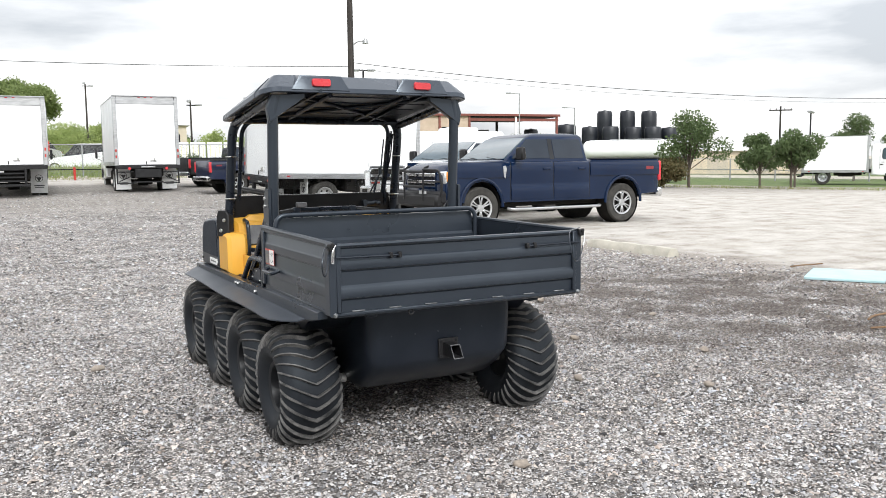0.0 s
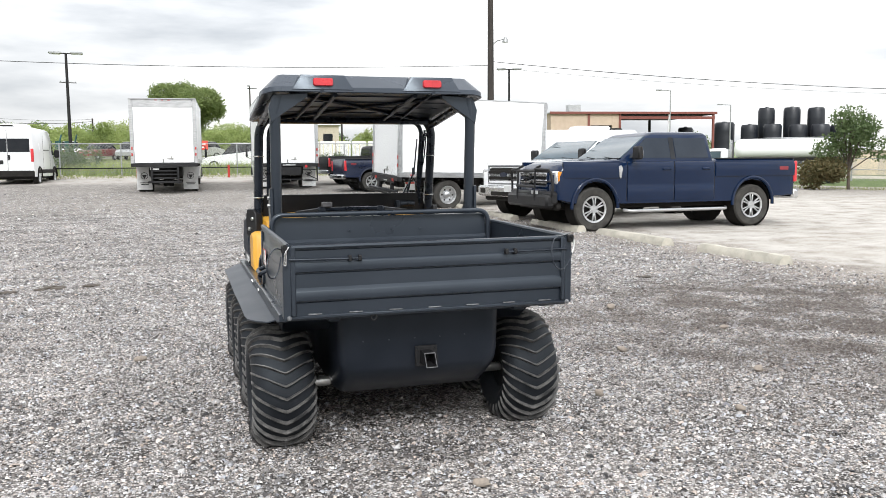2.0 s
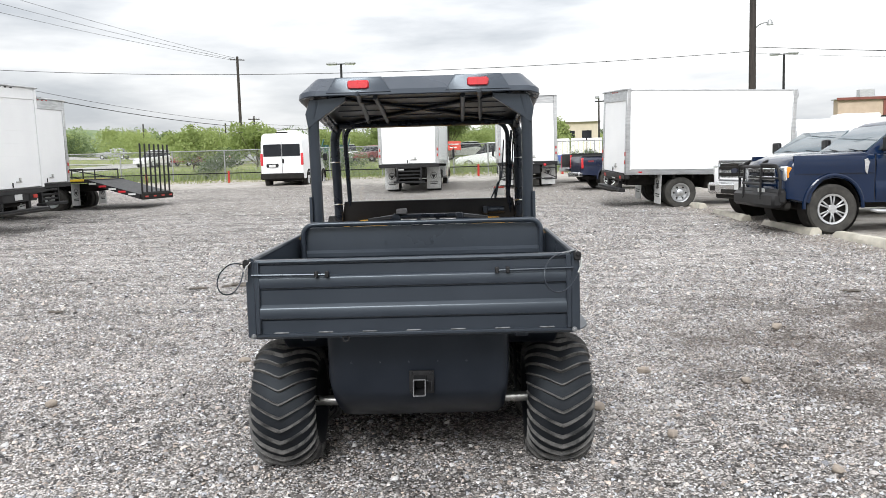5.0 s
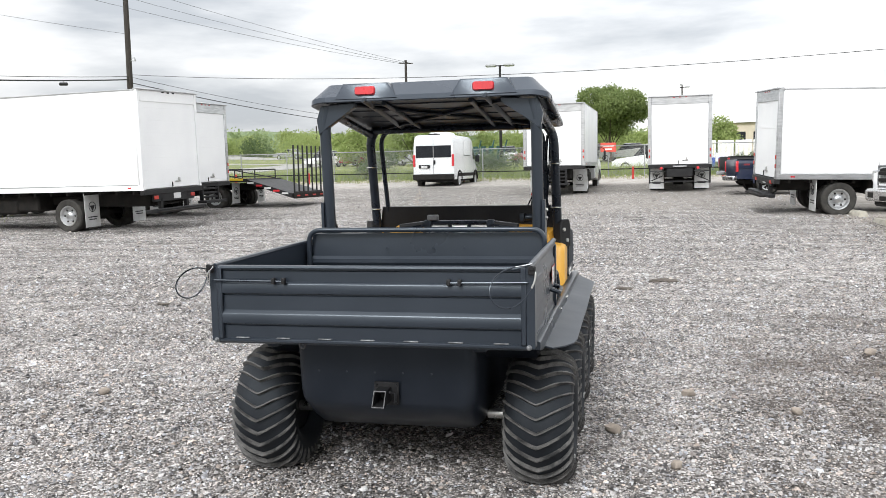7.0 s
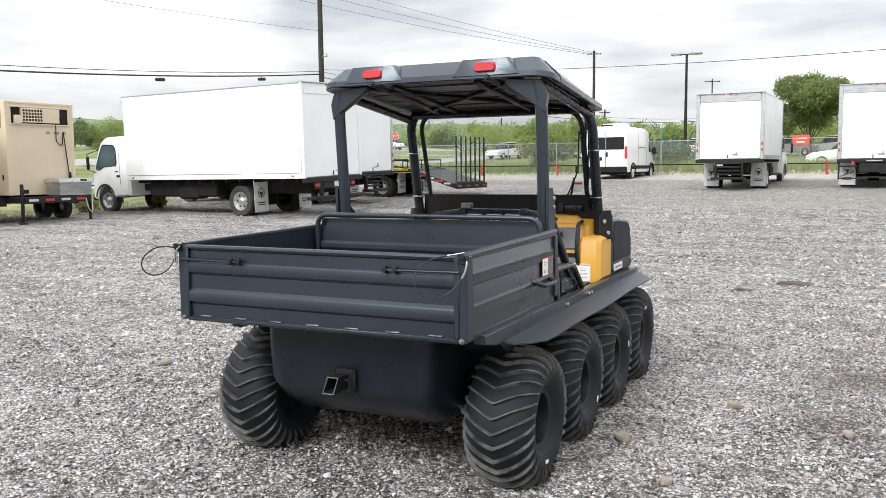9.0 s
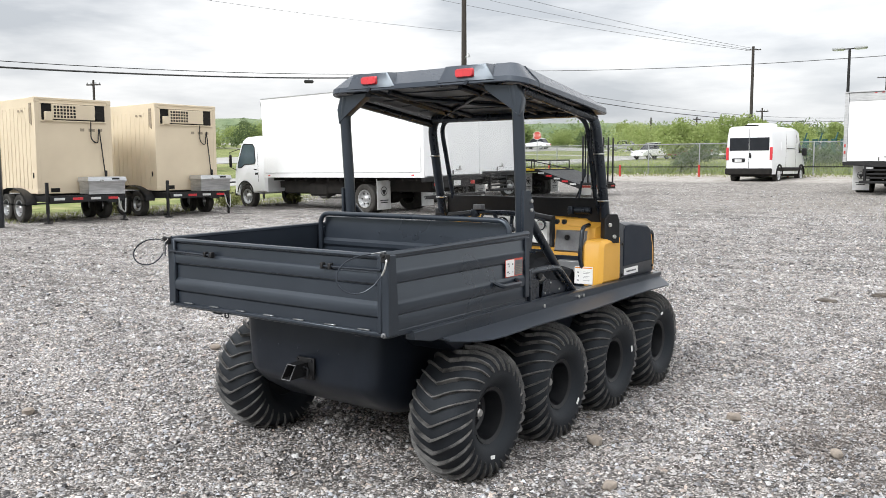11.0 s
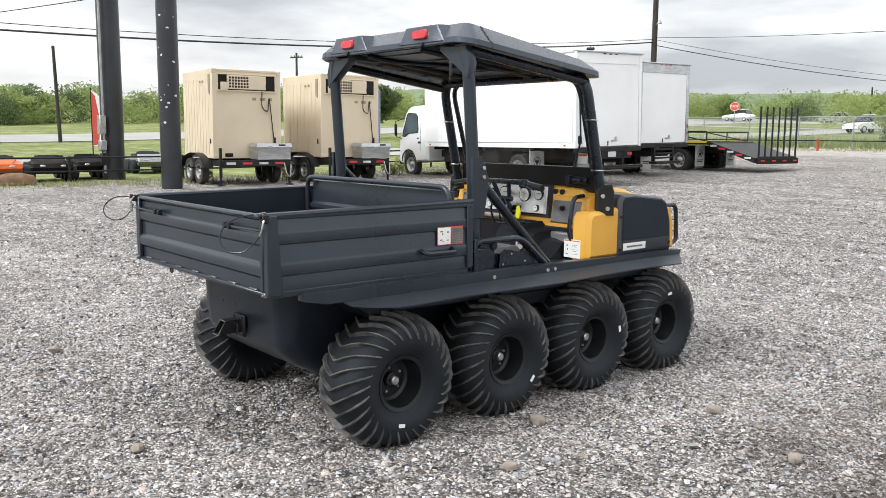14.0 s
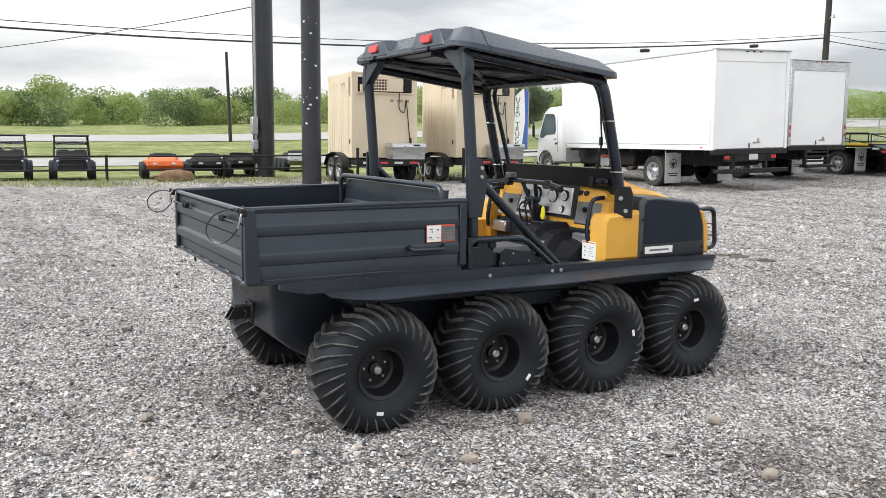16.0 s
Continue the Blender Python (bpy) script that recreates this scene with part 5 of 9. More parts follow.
for sgn in (-1, 1):
    part("grip", tube([(sgn * 0.235, 1.950, 1.106), (sgn * 0.385, 1.913, 1.092)], 0.019, 10), M_SEATBLACK, bar)
    part("brake_lever", tube([(sgn * 0.20, 1.935, 1.105), (sgn * 0.345, 1.885, 1.085)], 0.006, 6), M_TUBE, bar)
    part("switch_pod", rbox(sgn * 0.205, 1.953, 1.110, 0.05, 0.05, 0.05, 0.008), M_TUBE, bar)
part("brake_reservoir", rbox(-0.17, 1.945, 1.15, 0.07, 0.045, 0.035, 0.006), M_GAUGE, bar)
part("key_tag", slab([(0.118, 0.908), (0.134, 0.894), (0.152, 0.900), (0.160, 0.930), (0.152, 0.968), (0.140, 0.978), (0.126, 0.966)], "y", 1.968, 1.978, 0.003), M_TAG, bar, "bright yellow key tag")
for k in range(3):
    part("control_cable", tube(bent([(0.02 * k, 1.990, 1.02), (0.10 - 0.08 * k, 1.920, 0.98), (0.08 - 0.06 * k, 1.95, 0.86)], 0.06, 5), 0.006, 6), M_TUBE, bar)
part("firewall", rbox(0, 2.085, 0.70, 1.03, 0.03, 0.32, 0.006), M_HULL, cowl)
part("dash_rail", rbox(-0.20, 2.055, 0.895, 0.50, 0.05, 0.025, 0.006), M_ALU, cowl)
for k in range(3):
    part("console_rib", rbox(0.20 + 0.03 * k, 1.80 + 0.07 * k, 0.885 + 0.006 * k, 0.13, 0.012, 0.012, 0.003), M_TUBE, atv)
lab = part("console_label", rbox(0.303, 1.83, 0.765, 0.003, 0.075, 0.05, 0.001), M_SIGN, atv, "small white and red label")
part("label_line", rbox(0.3055, 1.83, 0.775, 0.001, 0.055, 0.012, 0.0003), M_SIGNRED, lab)
for k in range(2):
    part("dash_button", disc((0.29 + 0.05 * k, 2.150, 1.062), "y", 0.016, -0.02, 12), M_TUBE, cowl)
part("loom_sleeve", tube(bent([(0.560, 2.045, 1.66), (0.548, 2.075, 1.50), (0.556, 2.125, 1.36), (0.540, 2.150, 1.24), (0.552, 2.180, 1.12)], 0.05), 0.008, 7), M_TUBE, ws)
part("wiper_cable", tube(bent([(0.572, 2.05, 1.64), (0.566, 2.09, 1.46), (0.540, 2.135, 1.30), (0.560, 2.175, 1.14)], 0.05), 0.005, 7), M_TUBE, ws)

# ---- parked trucks and vans; each is built with y forward and z = 0 on the ground ----
def road_wheel(parent, x, y, r, w, rim_mat, spokes=0, dual=False, name="wheel"):
    """A road wheel under a vehicle; x is its outer face."""
    s = 1 if x > 0 else -1
    e = new(name)
    e.empty_display_size, e.parent, e.location = 0.1, parent, (x, y, r)
    prof = [(-w, r * 0.6), (-w, r * 0.93), (-w * 0.88, r), (-w * 0.12, r), (0, r * 0.93), (0.0, r * 0.70), (-0.02, r * 0.62), (-w, r * 0.6)]
    part("tyre", lathe([(s * a, b) for a, b in prof], "x", 32), M_ROADTYRE, e)
    if dual:
        part("inner_tyre", lathe([(s * (a - w * 1.12), b) for a, b in prof], "x", 24), M_ROADTYRE, e)
    k = 0.62 * r
    dish = [(-0.025, k), (-0.004, k * 0.97), (-0.012, k * 0.86), (-0.07, k * 0.74), (-0.085, k * 0.50), (-0.045, k * 0.40), (-0.02, k * 0.30), (-0.01, k * 0.12), (-0.01, 0)]
    if spokes:
        dish = [(-0.025, k), (-0.002, k * 0.98), (-0.010, k * 0.88), (-0.09, k * 0.84), (-0.10, 0)]
    part("rim", lathe([(s * a, b) for a, b in dish], "x", 28), rim_mat if not spokes else M_DARK, e)
    if spokes:
        ringv = lathe([(s * -0.030, k), (s * 0.001, k * 0.99), (s * -0.008, k * 0.86), (s * -0.03, k * 0.86)], "x", 28)
        bars = [disc((s * -0.06, 0, 0), "x", k * 0.30, s * 0.05, 16)]
        for i in range(2 * spokes):
            a = 2 * PI * (i // 2) / spokes + (0.15 if i % 2 else -0.15)
            bars.append(moved(rbox(s * -0.022, 0, k * 0.58, 0.035, k * 0.105, k * 0.62, 0.008), Matrix.Rotation(a, 4, "X")))
        part("spokes", cat(ringv, *bars), rim_mat, e)
    else:
        for i in range(6):
            a = 2 * PI * i / 6
            part("vent", disc((s * -0.078, k * 0.62 * math.cos(a), k * 0.62 * math.sin(a)), "x", k * 0.10, s * 0.012, 10), M_DARK, e)
    return e


def emblem_flap(parent, x, y, z0, w, h, printed=True):
    f = part("mud_flap", rbox(x, y, z0 + h / 2, w, 0.012, h, 0.003), M_FLAP, parent, "pale mud flap with dark print")
    if printed:
        ringp = [(x + 0.12 * math.cos(a), y - 0.009, z0 + h * 0.60 + 0.12 * math.sin(a)) for a in np.linspace(0, 2 * PI, 21)[:-1]]
        part("flap_ring", tube(ringp, 0.010, 5, True), M_PRINT, f)
        part("flap_emblem", slab([(x - 0.09, z0 + h * 0.64), (x + 0.09, z0 + h * 0.64), (x, z0 + h * 0.46)], "y", y - 0.012, y - 0.006), M_PRINT, f)
        for k in range(2):
            part("flap_bar", rbox(x, y - 0.008, z0 + h * (0.30 - 0.07 * k), w * (0.62 - 0.1 * k), 0.004, 0.028, 0.001), M_PRINT, f)
    return f


def truck_cab(t, y0, w, style):
    """A cab-over or short-nosed cab whose back stands at y0."""
    if style == "cabover":
        prof = [(0.0, 0.55), (0.0, 2.24), (0.10, 2.31), (0.28, 2.34), (0.92, 2.32), (1.12, 2.25), (1.24, 2.12), (1.60, 1.42), (1.66, 1.22), (1.69, 0.88), (1.70, 0.46), (1.50, 0.42), (1.46, 0.62), (1.34, 0.80), (1.12, 0.88), (0.90, 0.80), (0.78, 0.60), (0.74, 0.50)]
        win = [(0.56, 1.46), (0.52, 1.56), (0.54, 1.98), (0.62, 2.08), (1.08, 2.10), (1.15, 2.05), (1.43, 1.50), (1.46, 1.34), (1.28, 1.34), (1.10, 1.44)]
        wheel_y, screen = 1.12, ((1.23, 2.10), (1.59, 1.46))
    else:
        prof = [(0.0, 0.55), (0.0, 2.05), (0.2, 2.16), (1.0, 2.15), (1.25, 2.05), (1.72, 1.46), (2.45, 1.30), (2.72, 1.16), (2.80, 0.95), (2.80, 0.45), (2.45, 0.42), (2.40, 0.62), (2.22, 0.85), (1.98, 0.92), (1.74, 0.85), (1.56, 0.62), (1.50, 0.45)]
        win = [(0.45, 1.42), (0.45, 1.95), (1.10, 1.95), (1.50, 1.48), (1.40, 1.40)]
        wheel_y, screen = 1.98, ((1.27, 2.02), (1.70, 1.48))
    hw = w / 2
    cab = part("cab", moved(slab(prof, "x", -hw, hw, 0.06), Matrix.Translation((0, y0, 0))), M_WHITE_CAR, t, "white painted cab")
    for s in (-1, 1):
        part("side_window", moved(slab(win, "x", s * (hw - 0.01), s * (hw + 0.006), 0.0), Matrix.Translation((0, y0, 0))), M_CARGLASS, cab)
        part("door_seam", cat(rbox(s * (hw + 0.001), y0 + 0.40, 1.45, 0.006, 0.012, 1.15, 0.002), rbox(s * (hw + 0.002), y0 + 0.55, 1.28, 0.02, 0.14, 0.035, 0.006)), M_BLACK, cab)
        part("door_vent", rbox(s * (hw + 0.004), y0 + 0.48, 1.14, 0.012, 0.16, 0.07, 0.004), M_BLACK, cab)
        part("window_rim", tube([(s * (hw + 0.003), y0 + a, b) for a, b in win], 0.016, 5, True), M_BLACK, cab)
        mx = s * (hw + 0.20)
        part("mirror", cat(rbox(mx, y0 + wheel_y + 0.46, 1.56, 0.10, 0.06, 0.40, 0.02), tube([(s * hw, y0 + wheel_y + 0.2, 1.95), (mx, y0 + wheel_y + 0.48, 1.84), (mx, y0 + wheel_y + 0.48, 1.36), (s * hw, y0 + wheel_y + 0.42, 1.26)], 0.014, 6)), M_BLACK, cab)
        part("headlamp", rbox(s * (hw - 0.22), y0 + (1.69 if style == "cabover" else 2.80), 0.86, 0.30, 0.04, 0.18, 0.01), M_LAMP, cab)
        part("arch_trim", tube([(s * (hw + 0.005), y0 + wheel_y + 0.42 * math.cos(a), 0.48 + 0.42 * math.sin(a)) for a in np.linspace(0.1, PI - 0.1, 11)], 0.022, 6), M_BLACK, cab)
        road_wheel(t, s * (hw - 0.06), y0 + wheel_y, 0.40, 0.22, M_ALU)
    (ya, za), (yb, zb) = screen
    part("windscreen", loft([[(-hw + 0.14, y0 + ya + 0.02, za), (hw - 0.14, y0 + ya + 0.02, za), (hw - 0.10, y0 + yb + 0.02, zb), (-hw + 0.10, y0 + yb + 0.02, zb)],
                             [(-hw + 0.14, y0 + ya - 0.02, za - 0.02), (hw - 0.14, y0 + ya - 0.02, za - 0.02), (hw - 0.10, y0 + yb - 0.02, zb - 0.02), (-hw + 0.10, y0 + yb - 0.02, zb - 0.02)]]), M_CARGLASS, cab)
    part("grille", rbox(0, y0 + (1.69 if style == "cabover" else 2.80), 0.86, w * 0.45, 0.03, 0.22, 0.01), M_BLACK, cab)
    part("bumper", rbox(0, y0 + (1.72 if style == "cabover" else 2.84), 0.52, w * 0.96, 0.12, 0.22, 0.03), M_DARK, cab)
    return wheel_y


def box_truck(m, length, label, width=2.42, floor=1.02, top=3.42, style="cabover", rear="frame", gate="plain", wheel_back=1.75, cab_gap=0.16, lower="white"):
    t = thing("box_truck", m, label, "box truck", "parked box trucks")
    hw, mid = width / 2, (floor + top) / 2
    body = part("cargo_box", cat(rbox(0, length / 2 + 0.03, mid, width, length - 0.06, top - floor, 0.03)), M_WHITE, t, "white ribless cargo box")
    for s in (-1, 1):
        part("bottom_rail", rbox(s * hw, length / 2, floor + 0.06, 0.03, length, 0.13, 0.006), M_ALU if rear == "frame" else M_WHITE, body)
        part("rub_rail", rbox(s * (hw + 0.012), length / 2, floor + 0.135, 0.014, length - 0.2, 0.022, 0.004), M_ALU, body)
        part("top_rail", rbox(s * hw, length / 2, top - 0.012, 0.022, length, 0.035, 0.006), M_ALU, body)
        n = int(length / 1.2)
        for i in range(n):
            part("side_seam", rbox(s * (hw + 0.001), (i + 0.5) * length / n, mid, 0.006, 0.03, top - floor - 0.2, 0.002), M_WHITE, body)
        for yy in (0.35, length - 0.3):
            part("side_marker", rbox(s * (hw + 0.012), yy, floor + 0.06, 0.01, 0.10, 0.04, 0.003), M_RED, body)
    part("front_corner", rbox(0, length - 0.01, top - 0.12, width + 0.02, 0.12, 0.26, 0.05), M_ALU, body)
    for s in (-1, 1) if rear == "frame" else ():
        part("front_post", rbox(s * hw, length - 0.06, mid, 0.04, 0.12, top - floor, 0.012), M_ALU, body)
    metal = M_ALU if rear == "frame" else M_WHITE
    posts = 0.13 if rear == "frame" else 0.10
    fr = part("rear_frame", cat(*[rbox(s * (hw - posts / 2 + 0.004), 0.0, mid, posts, 0.10, top - floor + 0.02, 0.01) for s in (-1, 1)], rbox(0, 0.0, top - 0.14, width - 2 * posts, 0.10, 0.28, 0.01)), metal, body, "metal rear portal")
    part("header_cap", rbox(0, -0.02, top + 0.015, width + 0.02, 0.16, 0.035, 0.008), M_ALU, fr)
    for i in range(3):
        part("header_lamp", rbox(-0.22 + 0.22 * i, -0.055, top - 0.030, 0.08, 0.02, 0.028, 0.004), M_DARK if rear == "plain" else M_RED, fr)
    door = part("roller_door", rbox(0, -0.005, mid - 0.12, width - 2 * posts, 0.05, top - floor - 0.29, 0.006), M_WHITE, body, "white roll-up rear door")
    dh = (top - floor - 0.29)
    for i in range(7):
        part("door_joint", rbox(0, -0.031, floor + 0.02 + dh * (i + 0.5) / 7, width - 2 * posts - 0.02, 0.004, 0.004, 0.001), M_WHITE, door)
    part("door_latch", cat(rbox(0.20, -0.045, floor + 0.17, 0.22, 0.03, 0.04, 0.006), rbox(0.24, -0.05, floor + 0.22, 0.05, 0.04, 0.10, 0.006)), M_STEEL, door)
    part("pull_strap", rbox(-0.05, -0.045, floor + 0.10, 0.03, 0.02, 0.12, 0.004), M_BLACK, door)
    part("rear_sill", rbox(0, 0.0, floor - 0.06, width, 0.14, 0.13, 0.012), M_BLACK, body)
    for s in (-1, 1) if rear == "frame" else ():
        for k in range(2):
            part("tail_lamp", rbox(s * (hw - 0.055), -0.058, floor + 0.32 + 0.22 * k, 0.05, 0.02, 0.10, 0.006), M_REDPAINT, fr)
    ch = part("chassis", cat(*[rbox(s * 0.43, (length + 1.2) / 2, 0.78, 0.08, length + 1.2, 0.22, 0.01) for s in (-1, 1)], *[rbox(0, 0.4 + i * 1.1, 0.80, 0.86, 0.08, 0.14, 0.01) for i in range(int(length / 1.1))],
                             rbox(0, wheel_back, 0.42, width - 0.7, 0.12, 0.14, 0.03), lathe([(-0.18, 0.0), (-0.18, 0.18), (0.18, 0.18), (0.18, 0.0)], "x", 14, (0, wheel_back, 0.42))), M_DARK, t)
    part("under_tray", cat(rbox(0, wheel_back + (length - wheel_back) * 0.55, 0.74, width - 0.55, (length - wheel_back) * 0.62, 0.44, 0.05), rbox(0, wheel_back * 0.5, 0.78, width * 0.5, wheel_back * 0.8, 0.36, 0.04)), M_DARK, ch)
    for i in range(int(length / 0.5)):
        part("cross_member", rbox(0, 0.3 + 0.5 * i, floor - 0.05, width - 0.12, 0.06, 0.10, 0.006), M_DARK, ch)
    for s in (-1, 1):
        part("tank", rbox(s * 0.80, length * 0.66, 0.66, 0.42, 0.85, 0.40, 0.06), M_DARK, ch)
        road_wheel(t, s * (hw - 0.08), wheel_back, 0.42, 0.24, M_ALU, dual=True)
        emblem_flap(t, s * (hw - 0.32), wheel_back - 0.55 if gate != "lift" else 0.55, 0.12, 0.54, 0.86)
        part("flap_hanger", rbox(s * (hw - 0.32), wheel_back - 0.53 if gate != "lift" else 0.57, 0.99, 0.54, 0.03, 0.05, 0.006), M_BLACK, t)
    if gate == "plain":
        bump = part("rear_bumper", rbox(0, -0.10, 0.50, width * 0.96, 0.16, 0.09, 0.012), M_BLACK, t)
        for q in (-1, 1):
            part("bumper_arm", rbox(q * 0.55, 0.0, 0.72, 0.10, 0.10, 0.42, 0.01), M_BLACK, bump)
        pl = part("lamp_bar", rbox(0, -0.02, 0.82, width * 0.7, 0.06, 0.20, 0.01), M_BLACK, t)
        for s in (-1, 1):
            part("lamp", rbox(s * 0.78, -0.058, 0.83, 0.17, 0.03, 0.09, 0.008), M_REDPAINT, pl)
        part("plate_bar", rbox(0.1, -0.056, 0.84, 0.30, 0.01, 0.15, 0.004), M_FLAP, pl)
        part("step", rbox(0, -0.22, 0.47, width * 0.7, 0.20, 0.05, 0.01), M_DARK, bump)
    elif gate == "step":
        bump = part("rear_bumper", rbox(0, -0.12, 0.42, width * 0.5, 0.30, 0.08, 0.012), M_BLACK, t)
        for k in range(5):
            part("step_rung", rbox(0, -0.02, 0.95 - 0.13 * k, 0.82, 0.10, 0.06, 0.01), M_BLACK, bump)
        for q in (-1, 1):
            part("bumper_arm", rbox(q * 0.45, -0.02, 0.70, 0.07, 0.12, 0.60, 0.01), M_BLACK, bump)
        part("plate_bar", rbox(-0.35, -0.03, 0.92, 0.30, 0.02, 0.12, 0.004), M_FLAP, bump)
    else:
        lift = part("lift_gate", rbox(0, -0.04, 0.72, 0.95, 0.10, 0.32, 0.02), M_BLACK, t, "black folded tail lift")
        part("lift_handle", rbox(0, -0.10, 0.96, 0.50, 0.06, 0.05, 0.01), M_ALU, lift)
        part("lift_beam", rbox(0, -0.02, 0.40, 1.05, 0.08, 0.05, 0.01), M_BLACK, lift)
        for q in (-1, 1):
            part("lift_post", tube([(q * (hw - 0.06), 0.02, 1.0), (q * (hw - 0.06), -0.06, 0.33)], 0.03, 8), M_BLACK, lift)
            part("lift_diagonal", tube([(q * (hw - 0.10), -0.07, 0.42), (q * 0.60, -0.07, 0.62)], 0.018, 8), M_BLACK, lift)
            for z in (0.78, 0.36):
                part("lift_bar", tube([(q * (hw - 0.06), -0.06, z), (q * 0.52, -0.06, z)], 0.022, 8), M_BLACK, lift)
        for s in (-1, 1):
            part("lamp", disc((s * 0.66, -0.06, 0.90), "y", 0.055, -0.03, 14), M_RED, lift)
    truck_cab(t, length + cab_gap, 2.06 if style == "cabover" else 2.1, style)
    return t


def box_at(x, y, rz, *args, lean=0.0, nose=0.0, **kw):
    """lean and nose: the cross fall and the fall along the truck, in degrees."""
    return box_truck(pose(x, y, ground_z(x, y), nose, lean, rz), *args, **kw)


# two trucks parked nose to the fence, one in the row of pickups, two along the road side, one far off by the lawn
box_at(-1.17, 28.05, -4.0, 5.0, "white box truck with pale mud flaps, parked rear outwards", style="nose", gate="step", floor=1.09, top=3.37, width=2.29)
box_at(3.43, 29.15, -2.6, 5.0, "white box truck with folded black tail lift", style="nose", gate="lift", floor=1.02, top=3.55, width=2.30)
box_at(4.87, 19.75, -86.5, 4.5, "white box truck with bright metal rear portal", floor=0.92, top=3.12, gate="plain", wheel_back=1.49, style="nose", lean=2.6, nose=-1.2)
box_at(-10.13, 16.38, 84.4, 6.75, "long white cab-over box truck with printed mud flaps", floor=1.03, top=3.47, rear="plain", wheel_back=2.33, width=2.48, lean=-1.5, nose=-0.35)
box_at(-11.45, 20.85, 86.0, 6.0, "white box truck with aluminium rear portal", floor=1.00, top=3.43, gate="step", wheel_back=1.9, lean=-1.0)
box_at(41.5, 30.1, -144.4, 3.5, "small white box truck parked far off beside the lawn", floor=0.70, top=2.80, wheel_back=1.1)


def arch(cx, cz, r, a0=0.0, a1=PI, n=9):
    return [(cx + r * math.cos(a), cz + r * math.sin(a)) for a in np.linspace(a0, a1, n)]


def pickup(m, label, paint, chrome=True, guard=False, rims=M_ALU, group="parked pickups"):
    """A crew-cab pickup: rear axle at the origin, front axle 4.0 m ahead."""
    t = thing("pickup_truck", m, label, "pickup truck", group)
    wb, hw = 4.0, 0.99
    low, belt = 0.52, 1.36
    side = [(-1.18, 0.62), (-1.20, 1.30), (-1.17, 1.39), (0.98, 1.39), (1.02, 1.36), (3.34, 1.36), (3.46, 1.40), (4.55, 1.34), (4.80, 1.26), (4.90, 1.10), (4.90, 0.62), (4.58, 0.55)]
    side += arch(wb, 0.47, 0.53, 0.12, PI - 0.12) + [(3.38, low), (0.60, low)] + arch(0, 0.47, 0.53, 0.12, PI - 0.12) + [(-0.62, 0.60)]
    slices = []
    for x, k in ((-hw, 0.035), (-hw + 0.03, 0.012), (-hw + 0.10, 0), (-0.6, -0.012), (0.6, -0.012), (hw - 0.10, 0), (hw - 0.03, 0.012), (hw, 0.035)):
        cy, cz = 1.85, 0.95
        slices.append([(x, y - k * (1 if y > cy else -1) * (2.5 if abs(y - cy) > 2.5 else 0.4), z - k * (0.9 if z > cz else -0.3)) for y, z in side])
    body = part("body", loft(slices), paint, t, smooth=50)
    for s in (-1, 1):
        for cy in (0.0, wb):
            part("arch_flare", tube([(s * (hw + 0.004), cy + 0.545 * math.cos(a), 0.47 + 0.545 * math.sin(a)) for a in np.linspace(-0.05, PI + 0.05, 17)], 0.036, 8), paint, body)
            part("arch_well", lathe([(s * (hw - 0.03), 0.50), (s * (hw - 0.40), 0.50), (s * (hw - 0.40), 0.0)], "x", 24, (0, cy, 0.47)), M_DARK, body)
            road_wheel(t, s * (hw - 0.015), cy, 0.425, 0.28, rims, spokes=6)
    cabp = lambda x0, x1, z, ya, yb: [(-x0, ya, z), (x0, ya, z), (x1, yb, z), (-x1, yb, z)]
    def soften(loop, r):
        """Round the four corners of a loop."""
        out = []
        for i in range(4):
            a, b, c = (Vector(loop[(i + k) % 4]) for k in (-1, 0, 1))
            u, w = (a - b).normalized() * r, (c - b).normalized() * r
            out += [tuple((1 - t) ** 2 * (b + u) + 2 * t * (1 - t) * b + t * t * (b + w)) for t in (0.0, 0.33, 0.67, 1.0)]
        return out
    cab = part("cab", loft([soften(q, k) for q, k in zip((cabp(0.955, 0.955, 1.34, 1.04, 3.42), cabp(0.94, 0.94, 1.42, 1.05, 3.34), cabp(0.80, 0.80, 1.86, 1.08, 2.68), cabp(0.76, 0.75, 1.915, 1.13, 2.58), cabp(0.62, 0.60, 1.945, 1.26, 2.42)), (0.06, 0.07, 0.10, 0.14, 0.18))]), paint, t, smooth=50)
    lerp = lambda a, b, u: a + (b - a) * u
    for s in (-1, 1):
        def glasspane(y0, y1, y2, y3, out):
            lo, hi = s * (0.945 + out), s * (0.818 + out)
            return [(lo, y0, 1.42), (lo, y1, 1.42), (hi, y2, 1.815), (hi, y3, 1.815)]
        for ys in ((1.17, 2.00, 2.00, 1.20), (2.14, 3.18, 2.70, 2.14)):
            part("side_window", loft([glasspane(*ys, 0.004), glasspane(*ys, -0.03)]), M_SIDEGLASS, cab)
        part("pillar", loft([[(s * 0.950, 2.01, 1.40), (s * 0.950, 2.13, 1.40), (s * 0.815, 2.13, 1.83), (s * 0.815, 2.01, 1.83)], [(s * 0.90, 2.01, 1.40), (s * 0.90, 2.13, 1.40), (s * 0.78, 2.13, 1.83), (s * 0.78, 2.01, 1.83)]]), M_TINT, cab)
        # curved outer skins: doors, bed side and front wing
        full = [(0.55, 0.0), (0.60, 0.022), (0.74, 0.034), (0.84, 0.026), (0.87, 0.010), (0.92, 0.014), (1.04, 0.026), (1.15, 0.034), (1.23, 0.032), (1.31, 0.012), (1.355, -0.020)]
